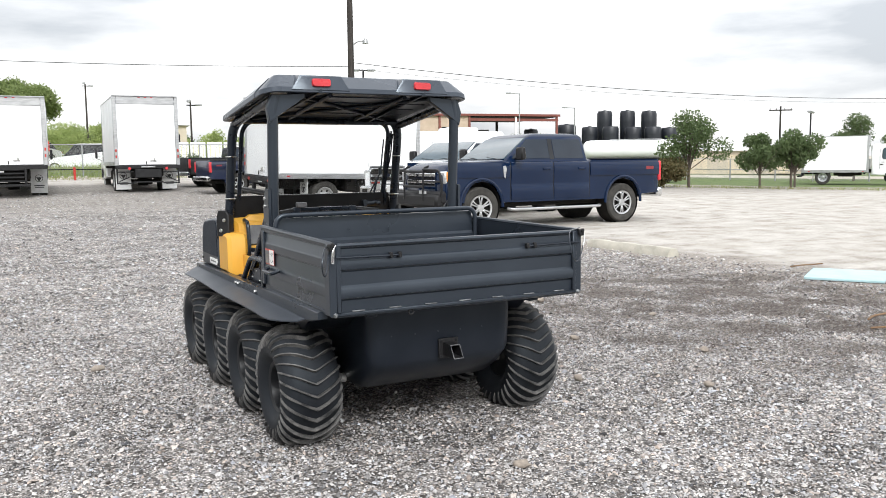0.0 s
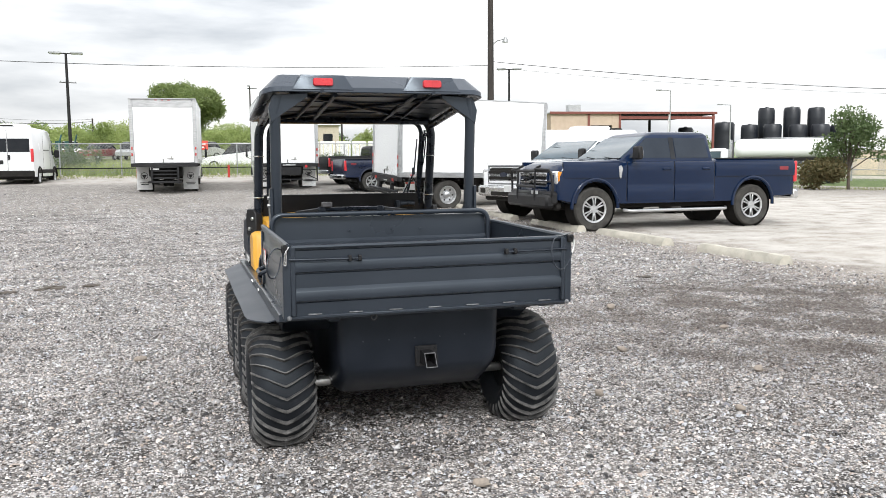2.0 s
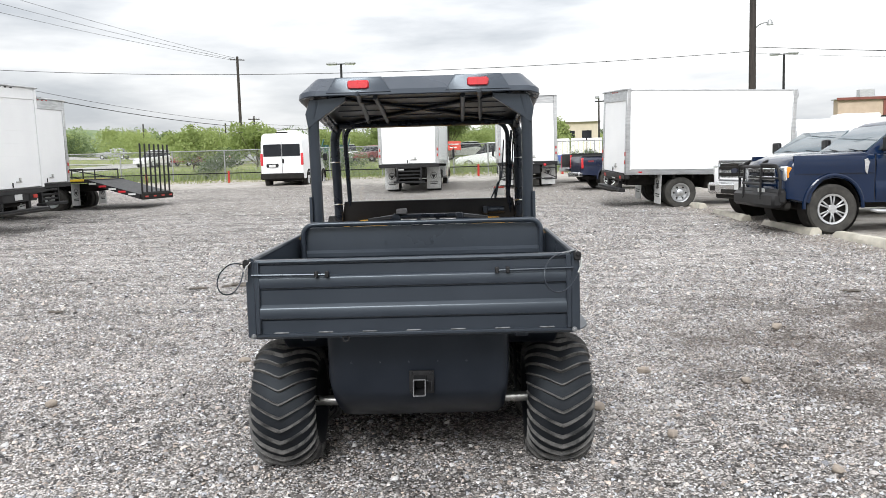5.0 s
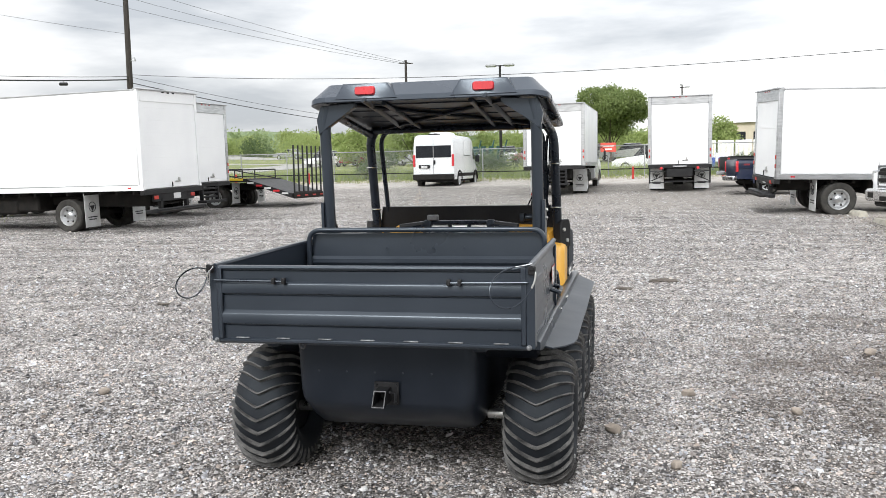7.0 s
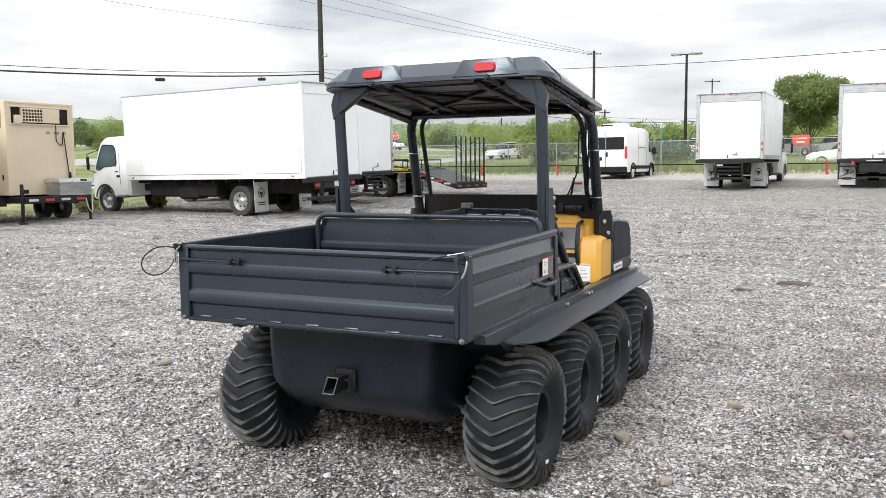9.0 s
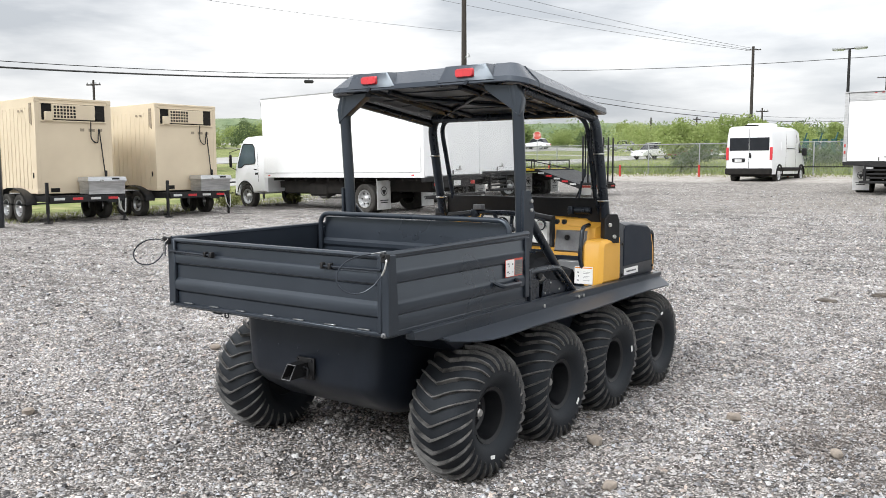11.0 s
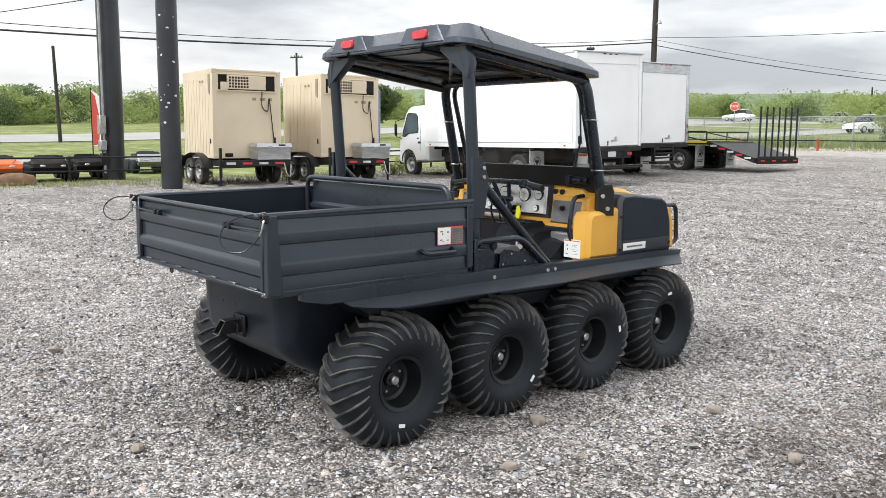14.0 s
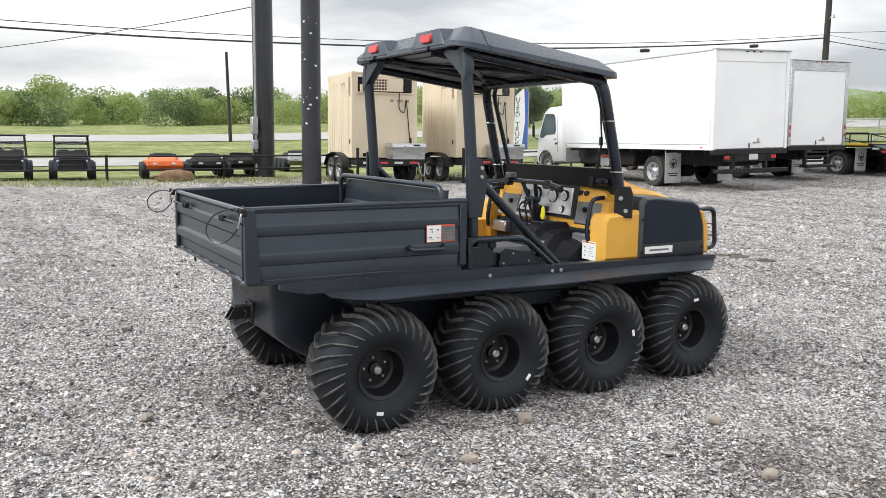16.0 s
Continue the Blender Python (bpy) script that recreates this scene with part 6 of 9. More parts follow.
        for nm, y0, y1, low_z in (("rear_door", 1.05, 2.055, 0), ("front_door", 2.085, 3.225, 0), ("bed_side", -1.14, 1.005, 1.04), ("front_wing", 3.255, 4.74, 1.04)):
            prof = [(zz, o) for zz, o in full if zz >= low_z]
            ring = lambda yy, g: [(s * (hw - 0.03), yy, prof[0][0])] + [(s * (hw + o * g), yy, zz) for zz, o in prof] + [(s * (hw - 0.05), yy, prof[-1][0])]
            part(nm, loft([ring(y0, 0.6), ring(y0 + 0.03, 1.0), ring(y1 - (0.5 if nm == "front_wing" else 0.03), 1.0), ring(y1, 0.2 if nm == "front_wing" else 0.6)]), paint, body, smooth=55)
        for yy in (1.03, 2.07, 3.24):
            part("door_seam", rbox(s * (hw + 0.001), yy, 0.96, 0.006, 0.012, 0.76, 0.002), M_BLACK, body)
        for yy in (1.28, 2.28):
            part("door_handle", rbox(s * (hw + 0.045), yy, 1.20, 0.03, 0.20, 0.045, 0.01), paint if chrome else M_BLACK, body)
        mir = part("mirror", cat(rbox(s * 1.17, 3.10, 1.52, 0.24, 0.12, 0.26, 0.03), rbox(s * 1.02, 3.08, 1.42, 0.12, 0.06, 0.05, 0.01)), M_BLACK, cab)
        part("mirror_glass", rbox(s * 1.18, 3.035, 1.49, 0.18, 0.006, 0.14, 0.002), M_CHROME, mir)
        part("step_bar", tube(bent([(s * 0.90, 0.66, 0.40), (s * 1.01, 0.72, 0.38), (s * 1.01, 3.18, 0.38), (s * 0.90, 3.26, 0.40)], 0.06), 0.032, 10), M_ALU if chrome else M_BLACK, t)
        part("tail_lamp", rbox(s * (hw - 0.055), -1.17, 1.12, 0.14, 0.10, 0.44, 0.02), M_RED, body)
        part("headlamp", rbox(s * 0.80, 4.83, 1.05, 0.34, 0.14, 0.26, 0.03), M_LAMP, body)
        part("turn_lamp", rbox(s * 0.955, 4.78, 1.07, 0.06, 0.16, 0.20, 0.02), M_ORANGE, body)
        part("fender_badge", slab([(3.40, 1.02), (3.36, 1.22), (3.40, 1.28), (3.46, 1.26), (3.44, 1.06)], "x", s * (hw + 0.02), s * (hw + 0.040), 0.004), M_ALU, body)
        part("bed_badge", rbox(s * (hw + 0.034), -0.82, 1.19, 0.008, 0.24, 0.07, 0.002), M_RUSTBADGE, body)
        part("bed_rail", rbox(s * (hw - 0.06), -0.10, 1.40, 0.10, 2.14, 0.03, 0.01), M_BLACK, body)
    ws = lambda d: [(-0.90, 3.36 + d, 1.42), (0.90, 3.36 + d, 1.42), (0.77, 2.71 + d, 1.85), (-0.77, 2.71 + d, 1.85)]
    part("windscreen", loft([ws(0.012), ws(-0.03)]), M_CARGLASS, cab)
    part("wiper", cat(*[tube([(x, 3.39, 1.415), (x + 0.50, 3.33, 1.455)], 0.005, 5) for x in (-0.70, 0.05)]), M_BLACK, cab)
    rear = lambda d: [(-0.78, 1.050 - d, 1.46), (0.78, 1.050 - d, 1.46), (0.70, 1.072 - d, 1.82), (-0.70, 1.072 - d, 1.82)]
    part("rear_window", loft([rear(0.012), rear(-0.03)]), M_TINT, cab)
    part("bed_opening", rbox(0, -0.10, 1.392, 1.66, 1.98, 0.012, 0.004), M_DARK, body)
    part("tailgate_panel", rbox(0, -1.205, 1.02, 1.55, 0.03, 0.56, 0.02), paint, body)
    part("rear_bumper", rbox(0, -1.24, 0.64, 1.9, 0.20, 0.20, 0.04), M_CHROME if chrome else M_DARK, t)
    part("grille", cat(rbox(0, 4.90, 1.04, 1.24, 0.06, 0.34, 0.04)), M_DARK, body)
    if not guard:
        part("grille_surround", cat(rbox(0, 4.915, 1.255, 1.34, 0.06, 0.06, 0.02), rbox(0, 4.915, 0.835, 1.34, 0.06, 0.05, 0.02), *[rbox(q * 0.655, 4.915, 1.045, 0.05, 0.06, 0.40, 0.02) for q in (-1, 1)]), M_GALVWORN, body, "grey metal grille surround")
        part("grille_badge", slab([(0.13 * math.cos(a), 1.05 + 0.055 * math.sin(a)) for a in np.linspace(0, 2 * PI, 21)[:-1]], "y", 4.925, 4.965), M_NAVY, body)
    for k in range(2):
        part("grille_bar", rbox(0, 4.935, 0.97 + 0.14 * k, 1.26, 0.03, 0.075, 0.012), M_CHROME if guard else M_DARK, body)
    part("front_bumper", rbox(0, 4.94, 0.66, 1.98, 0.20, 0.26, 0.05), M_BLACK if guard else M_CHROME, t)
    if not guard:
        part("bumper_inset", cat(rbox(0, 5.035, 0.60, 0.80, 0.02, 0.10, 0.01), *[rbox(q * 0.74, 5.035, 0.66, 0.22, 0.02, 0.12, 0.01) for q in (-1, 1)]), M_DARK, t)
    part("front_valance", rbox(0, 4.80, 0.50, 1.8, 0.16, 0.16, 0.04), M_DARK, t)
    part("plate_bar", rbox(-0.3, 5.06 if guard else 5.045, 0.72, 0.31, 0.012, 0.15, 0.003), M_FLAP, t)
    part("underbody", cat(rbox(0, 1.9, 0.50, 1.2, 5.4, 0.16, 0.03), rbox(0, 0, 0.41, 1.5, 0.12, 0.12, 0.03), rbox(0, wb, 0.41, 1.5, 0.12, 0.12, 0.03)), M_DARK, t)
    if guard:
        g = part("grille_guard", cat(*[tube(bent([(s * x, 4.98, 0.52), (s * x, 5.13, 0.62), (s * x, 5.10, 1.24), (s * x, 4.98, 1.28)], 0.10), 0.032, 8, squash=0.6) for s in (-1, 1) for x in (0.42,)],
                                     tube([(-0.45, 5.11, 1.18), (0.45, 5.11, 1.18)], 0.028, 8), tube([(-0.45, 5.12, 0.88), (0.45, 5.12, 0.88)], 0.028, 8)), M_BLACK, t, "black steel grille guard")
        for s in (-1, 1):
            part("lamp_hoop", tube(bent([(s * 0.42, 5.11, 1.22), (s * 0.95, 5.02, 1.20), (s * 1.00, 4.98, 0.90), (s * 0.97, 5.00, 0.66), (s * 0.42, 5.12, 0.62)], 0.09), 0.026, 8), M_BLACK, g)
            part("lamp_bar", tube([(s * 0.42, 5.12, 0.98), (s * 0.99, 4.99, 0.98)], 0.018, 8), M_BLACK, g)
        part("guard_bumper", rbox(0, 5.02, 0.60, 1.95, 0.22, 0.26, 0.05), M_BLACK, g)
    return t


def pickup_at(x, y, rz, *args, **kw):
    return pickup(pose(x, y, ground_z(x, y) - 0.005, 0, 0, rz), *args, **kw)


blue = pickup_at(10.81, 12.20, 90.3, "dark blue crew-cab pickup with black grille guard on caliche", M_BLUE, guard=True)
# a lifted cab on a shorter wheelbase
for ob in blue.children:
    if ob.type == "MESH":
        for m in [ob, *ob.children_recursive]:
            m.data.transform(Matrix.Diagonal((1.0, 0.955, 1.032, 1.0)))
    else:
        ob.location.y *= 0.955
        ob.location.z *= 1.04
        for m in ob.children:
            m.data.transform(Matrix.Diagonal((1.0, 1.04, 1.04, 1.0)))
pickup_at(11.32, 15.88, 103.0, "white crew-cab pickup with chrome front bumper", M_WHITE_CAR)
pickup(pose(6.07, 27.57, ground_z(6.0, 27.5), 0, 0, -84.5) @ Matrix.Scale(0.86, 4), "dark navy pickup parked tail outwards", M_NAVY)
pickup(pose(6.45, 32.7, ground_z(6.4, 32.7), 0, 0, -84.5) @ Matrix.Scale(0.86, 4), "black pickup with red tail lamps in the back row", M_BLACK)


def panel_van(m, label, windows=True):
    """A tall cargo van: rear doors at y = 0."""
    t = thing("cargo_van", m, label, "van", "parked vans")
    def sec(y, hw, z0, z1, k=0.10):
        return [(-hw, y, z0), (hw, y, z0), (hw, y, z1 * 0.55), (hw - 0.04, y, z1 - 0.40), (hw - k, y, z1 - 0.08), (hw - k - 0.14, y, z1), (-hw + k + 0.14, y, z1), (-hw + k, y, z1 - 0.08), (-hw + 0.04, y, z1 - 0.40), (-hw, y, z1 * 0.55)]
    body = part("body", loft([sec(0.0, 0.98, 0.42, 2.46), sec(0.06, 1.02, 0.40, 2.50), sec(3.70, 1.02, 0.40, 2.50), sec(4.20, 0.99, 0.42, 2.40), sec(4.72, 0.97, 0.42, 1.62), sec(5.20, 0.95, 0.42, 1.36), sec(5.42, 0.86, 0.45, 1.08)]), M_WHITE_CAR, t, smooth=40)
    for s in (-1, 1):
        part("rear_window", rbox(s * 0.44, -0.012, 1.72, 0.84, 0.03, 0.56, 0.04), M_TINT, body)
        part("tail_lamp", rbox(s * 0.95, -0.01, 1.30, 0.12, 0.06, 0.56, 0.02), M_RED, body)
        part("side_window", loft([[(s * 1.005, 3.55, 1.35), (s * 1.005, 4.55, 1.38), (s * 0.96, 4.12, 1.92), (s * 0.97, 3.55, 1.95)], [(s * 0.90, 3.55, 1.35), (s * 0.90, 4.55, 1.38), (s * 0.86, 4.12, 1.92), (s * 0.86, 3.55, 1.95)]]), M_TINT, body)
        part("side_trim", rbox(s * 1.02, 2.35, 0.62, 0.04, 3.4, 0.16, 0.02), M_DARK, body)
        part("door_seam", cat(*[rbox(s * 1.021, yy, 1.35, 0.006, 0.014, 1.7, 0.002) for yy in (1.9, 3.42)], rbox(s * 1.022, 2.6, 1.55, 0.02, 1.2, 0.03, 0.004)), M_BLACK, body)
        for cy in (0.98, 4.42):
            part("arch_trim", tube([(s * 1.018, cy + 0.44 * math.cos(a), 0.36 + 0.44 * math.sin(a)) for a in np.linspace(0, PI, 13)], 0.05, 6), M_DARK, body)
            road_wheel(t, s * 1.02, cy, 0.355, 0.23, M_ALU)
        part("mirror", rbox(s * 1.16, 4.30, 1.42, 0.22, 0.10, 0.36, 0.04), M_BLACK, body)
    part("door_split", rbox(0, -0.006, 1.40, 0.014, 0.02, 1.95, 0.003), M_BLACK, body)
    part("door_handle", rbox(0.06, -0.03, 1.22, 0.08, 0.04, 0.20, 0.01), M_BLACK, body)
    part("plate_housing", rbox(-0.45, -0.02, 1.02, 0.56, 0.05, 0.16, 0.02), M_BLACK, body)
    part("plate_bar", rbox(-0.45, -0.05, 1.00, 0.31, 0.012, 0.12, 0.003), M_FLAP, body)
    part("rear_bumper", rbox(0, -0.04, 0.52, 2.02, 0.16, 0.28, 0.04), M_DARK, t)
    part("windscreen", loft([[(-0.86, 4.22, 2.28), (0.86, 4.22, 2.28), (0.90, 4.76, 1.58), (-0.90, 4.76, 1.58)], [(-0.86, 4.17, 2.25), (0.86, 4.17, 2.25), (0.90, 4.70, 1.55), (-0.90, 4.70, 1.55)]]), M_CARGLASS, body)
    unit = part("roof_unit", rbox(0.05, 1.5, 2.57, 1.0, 1.3, 0.18, 0.07), M_WHITE, t)
    part("roof_vent", rbox(-0.1, 0.55, 2.535, 0.5, 0.4, 0.10, 0.03), M_DARK, t)
    part("underbody", rbox(0, 2.5, 0.36, 1.7, 4.6, 0.14, 0.03), M_DARK, t)
    return t


panel_van(pose(-7.62, 36.6, ground_z(-7.6, 36.6) - 0.08, 0, 0, -3.4) @ Matrix.Scale(1.035, 4), "white high-roof cargo van with dark rear windows")
panel_van(pose(13.8, 21.4, ground_z(13.8, 21.4), 0, 0, 84.0) @ Matrix.Scale(0.9, 4), "white high-roof van behind the row of pickups")


# flatbed truck with a drop tail and an upright mesh ramp
def ramp_truck(m):
    t = thing("flatbed_truck", m, "black flatbed truck with drop tail and upright loading ramp", "flatbed truck")
    part("deck", cat(rbox(0, 4.0, 1.02, 2.4, 4.6, 0.12, 0.01)), M_BLACK, t)
    part("drop_tail", loft([[(-1.2, 1.75, 1.06), (1.2, 1.75, 1.06), (1.2, 1.75, 0.94), (-1.2, 1.75, 0.94)], [(-1.2, 0.0, 0.56), (1.2, 0.0, 0.56), (1.2, 0.0, 0.40), (-1.2, 0.0, 0.40)]]), M_BLACK, t)
    M_Y = mat("yellow_edge_tape", (0.75, 0.52, 0.03), (0.66, 0.45, 0.02), 0.5)
    for s in (-1, 1):
        part("edge_tape", rbox(s * 1.205, 3.2, 1.05, 0.02, 2.7, 0.07, 0.004), M_Y, t, "yellow edge tape")
        for k in range(5):
            part("reflector", rbox(s * 1.206, 0.25 + 0.33 * k, 0.56 + 0.092 * k, 0.02, 0.24, 0.06, 0.003), M_RED if k % 2 else M_FLAP, t)
        rail = part("side_rail", cat(tube([(s * 1.15, 1.9, 1.40), (s * 1.15, 6.2, 1.40)], 0.025, 6), *[tube([(s * 1.15, 1.9 + 0.86 * k, 1.06), (s * 1.15, 1.9 + 0.86 * k, 1.40)], 0.022, 6) for k in range(6)]), M_BLACK, t)
        part("rail_brace", tube([(s * 1.15, 1.9, 1.08), (s * 1.15, 3.6, 1.38)], 0.02, 6), M_BLACK, rail)
        road_wheel(t, s * 1.12, 3.05, 0.42, 0.24, M_ALU, dual=True)
        emblem_flap(t, s * 0.86, 2.36, 0.22, 0.50, 0.72)
    part("headboard", cat(rbox(0, 6.25, 1.6, 2.3, 0.05, 1.0, 0.01), tube([(-1.1, 6.2, 1.0), (-1.1, 6.2, 2.3)], 0.03, 6)), M_BLACK, t)
    ramp = part("ramp_frame", cat(*[rbox(x, -0.02, 1.38, 0.05, 0.05, 1.62, 0.006) for x in (-1.02, 1.02)], rbox(0, -0.02, 0.58, 2.08, 0.05, 0.06, 0.006)), M_BLACK, t, "black steel ramp folded upright")
    for k in range(5):
        part("ramp_bar", rbox(-0.68 + 0.34 * k, -0.02, 1.38, 0.05, 0.045, 1.62, 0.006), M_BLACK, ramp)
    part("tail_lamp_bar", rbox(0, -0.05, 0.46, 2.2, 0.10, 0.18, 0.01), M_DARK, t)
    for k in range(4):
        part("tail_reflector", rbox(-0.9 + 0.6 * k, -0.104, 0.47, 0.22, 0.01, 0.05, 0.003), M_REDPAINT, t)
    part("chassis", cat(*[rbox(s * 0.42, 4.6, 0.80, 0.08, 5.8, 0.24, 0.01) for s in (-1, 1)], rbox(0, 3.05, 0.42, 1.8, 0.12, 0.14, 0.02)), M_DARK, t)
    truck_cab(t, 6.5, 2.06, "cabover")
    return t


ramp_truck(pose(-9.58, 24.55, ground_z(-9.6, 24.5) - 0.10, 0, 0, 84.0))


# tan shelter containers on tandem trailers
def shelter(m):
    t = thing("shelter_trailer", m, "tan steel shelter container on a black tandem trailer", "container trailer", "tan shelter trailers")
    W, D, Z0, Z1 = 1.95, 2.44, 0.72, 3.12
    box = part("container", rbox(0, D / 2, (Z0 + Z1) / 2, W, D, Z1 - Z0, 0.012), M_TAN, t, "tan painted steel container")
    for s in (-1, 1):
        for yy in (0.05, D - 0.05):
            part("corner_post", rbox(s * (W / 2 - 0.045), yy, (Z0 + Z1) / 2, 0.11, 0.11, Z1 - Z0 + 0.012, 0.012), M_TAN, box)
            for z in (Z0 + 0.06, Z1 - 0.06):
                part("corner_casting", rbox(s * (W / 2 - 0.05), yy, z, 0.125, 0.125, 0.125, 0.012), M_TAN, box)
        for i in range(9):
            part("side_rib", rbox(s * (W / 2 + 0.004), 0.36 + i * 0.235, (Z0 + Z1) / 2 - 0.06, 0.014, 0.07, Z1 - Z0 - 0.36, 0.005), M_TAN, box)
        # a tan side recess, its shade painted as a darker tan panel
        part("side_vent", loft([[(s * (W / 2 + 0.012), 0.17, 2.42), (s * (W / 2 + 0.012), 0.30, 2.50), (s * (W / 2 + 0.012), 0.30, 2.98), (s * (W / 2 + 0.012), 0.17, 2.98)], [(s * (W / 2 - 0.02), 0.17, 2.42), (s * (W / 2 - 0.02), 0.30, 2.50), (s * (W / 2 - 0.02), 0.30, 2.98), (s * (W / 2 - 0.02), 0.17, 2.98)]]), M_STENCILSHADE, box)
        part("side_latch", rbox(s * (W / 2 + 0.012), 0.20, 1.18, 0.02, 0.05, 0.14, 0.008), M_DARK, box)
        for k in range(2):
            part("stencil_bar", rbox(s * (W / 2 + 0.020), 0.72 + 0.20 * k, 2.80, 0.004, 0.11, 0.055, 0.001), M_STENCILSHADE, box)
        part("forklift_pocket", rbox(s * 0.55, -0.002, Z0 + 0.09, 0.22, 0.03, 0.10, 0.004), M_DARK, box)
    part("top_rail", rbox(0, 0.012, Z1 - 0.03, W - 0.2, 0.06, 0.06, 0.01), M_TAN, box)
    # the tan recess lies in shade: a dark sheet paints it
    part("air_recess", rbox(0, -0.001, 2.765, 1.62, 0.010, 0.46, 0.003), M_DARK, box, "flat dark panel for the recess shade round the air conditioner")
    for z, h in ((2.545, 0.035), (2.985, 0.03)):
        part("recess_lip", rbox(0, -0.022, z, 1.66, 0.05, h, 0.006), M_TAN, box)
    # dark strips paint the deeper shade below and beside the unit
    part("recess_gap", rbox(0.02, -0.010, 2.580, 1.34, 0.02, 0.03, 0.004), M_DARK, box)
    part("recess_gap", rbox(0.66, -0.008, 2.78, 0.20, 0.012, 0.34, 0.004), M_DARK, box)
    ac = part("air_conditioner", rbox(-0.02, -0.02, 2.775, 1.10, 0.10, 0.37, 0.012), M_TAN, box, "tan air conditioner with square grille")
    for i in range(7):
        for j in range(4):
            part("grille_hole", rbox(-0.50 + 0.082 * i, -0.072, 2.655 + 0.080 * j, 0.056, 0.008, 0.055, 0.008), M_DARK, ac)
    part("fan_box", rbox(-0.66, -0.03, 2.66, 0.18, 0.12, 0.22, 0.01), M_TAN, ac)
    part("fan_cap", disc((0.62, -0.02, 2.70), "y", 0.11, -0.06, 16), M_DARK, ac)
    hose = bent([(0.42, -0.04, 2.58), (0.40, -0.05, 2.10), (0.58, -0.05, 1.98), (0.62, -0.05, 2.45), (0.66, -0.05, 2.05), (0.74, -0.05, 1.25), (0.78, -0.06, 1.02)], 0.15, 6)
    part("power_cable", tube(hose, 0.014, 6), M_BLACK, box)
    part("cable_plug", rbox(0.76, -0.06, 1.22, 0.06, 0.06, 0.16, 0.012), M_BLACK, box)
    for k, w in ((0, 0.14), (1, 0.20), (2, 0.07)):
        part("stencil_bar", rbox(0.20 + 0.25 * k, -0.003, 2.34, w * 0.8, 0.004, 0.075, 0.001), M_STENCILSHADE, box)
    fr = part("trailer_frame", cat(*[rbox(s * 0.86, 1.1, 0.60, 0.09, 3.3, 0.16, 0.01) for s in (-1, 1)], *[rbox(0, yy, 0.60, 1.8, 0.09, 0.14, 0.01) for yy in (-0.5, 0.4, 1.2, 2.0, 2.7)]), M_BLACK, t, "black steel trailer frame")
    part("rear_beam", rbox(0, -0.56, 0.60, 1.9, 0.08, 0.17, 0.01), M_BLACK, fr)
    for k in range(4):
        part("reflector", rbox(-0.72 + 0.46 * k, -0.605, 0.60, 0.26, 0.012, 0.06, 0.003), M_RED if k % 2 else M_FLAP, fr)
    for s in (-1, 1):
        for yy in (0.78, 1.60):
            road_wheel(t, s * 1.16, yy, 0.35, 0.20, M_ALU)
        fend = [(s * 1.06, 1.19 + 0.98 * math.cos(a) * (1 if abs(math.cos(a)) > 0.4 else 1), 0.44 + 0.40 * math.sin(a)) for a in np.linspace(0, PI, 15)]
        wide = lambda p, d: [(x + d, y, z) for x, y, z in p]
        up = [(x, y, z + 0.02) for x, y, z in fend]
        part("fender", loft([wide(fend, -0.13), wide(fend, 0.13), wide(up, 0.13), wide(up, -0.13)], (False, False)), M_BLACK, fr)
        jack = part("jack_stand", cat(rbox(s * 0.98, -0.52, 0.62, 0.07, 0.07, 0.78, 0.008), rbox(s * 0.98, -0.52, 0.02, 0.16, 0.16, 0.03, 0.006), rbox(s * 0.98, -0.52, 0.20, 0.05, 0.05, 0.36, 0.004)), M_BLACK, fr)
    chest = part("tool_chest", loft([[(x, y, z) for x, y in ((0.02, -0.62), (0.98, -0.62), (0.98, -0.10), (0.02, -0.10))] for z in (0.70, 0.98)] + [[(x, y, 1.04) for x, y in ((-0.02, -0.66), (1.02, -0.66), (1.02, -0.08), (-0.02, -0.08))], [(x, y, 1.14) for x, y in ((0.0, -0.64), (1.0, -0.64), (1.0, -0.10), (0.0, -0.10))]]), M_ALU, t, "bright aluminium tool chest")
    part("chest_plate", rbox(0.72, -0.655, 1.09, 0.20, 0.012, 0.045, 0.003), M_BLACK, chest)
    part("chest_lock", rbox(0.36, -0.66, 1.04, 0.10, 0.02, 0.07, 0.006), M_STEEL, chest)
    part("safety_chain", tube(bent([(0.80, -0.60, 0.60), (0.84, -0.66, 0.30), (0.95, -0.66, 0.20), (0.99, -0.62, 0.58)], 0.1, 5), 0.018, 6), M_STEEL, fr)
    return t


# the shelters' air-conditioner faces look towards the camera (+x)
sh = shelter(pose(-17.28, 9.62, ground_z(-17.4, 9.6), 0, 0, 83.1))
copy_thing(sh, pose(-16.85, 12.76, ground_z(-16.8, 12.8) - 0.02, 0, 0, 85.0))

# ---- the yard's edge: poles, wires, fences, road, trees, buildings ----
def leaf_mat(name, a, b, rough, **kw):
    """Leaves: the light that falls on them also glows through."""
    m = mat(name, a, b, rough, **kw)
    n, l = m.node_tree.nodes, m.node_tree.links
    p, out = n["Principled BSDF"], n["Material Output"]
    tr, mx = n.new("ShaderNodeBsdfTranslucent"), n.new("ShaderNodeMixShader")
    mx.inputs[0].default_value = 0.45
    l.new(p.inputs["Base Color"].links[0].from_socket, tr.inputs["Color"])
    l.new(p.outputs[0], mx.inputs[1])
    l.new(tr.outputs[0], mx.inputs[2])
    l.new(mx.outputs[0], out.inputs["Surface"])
    return m


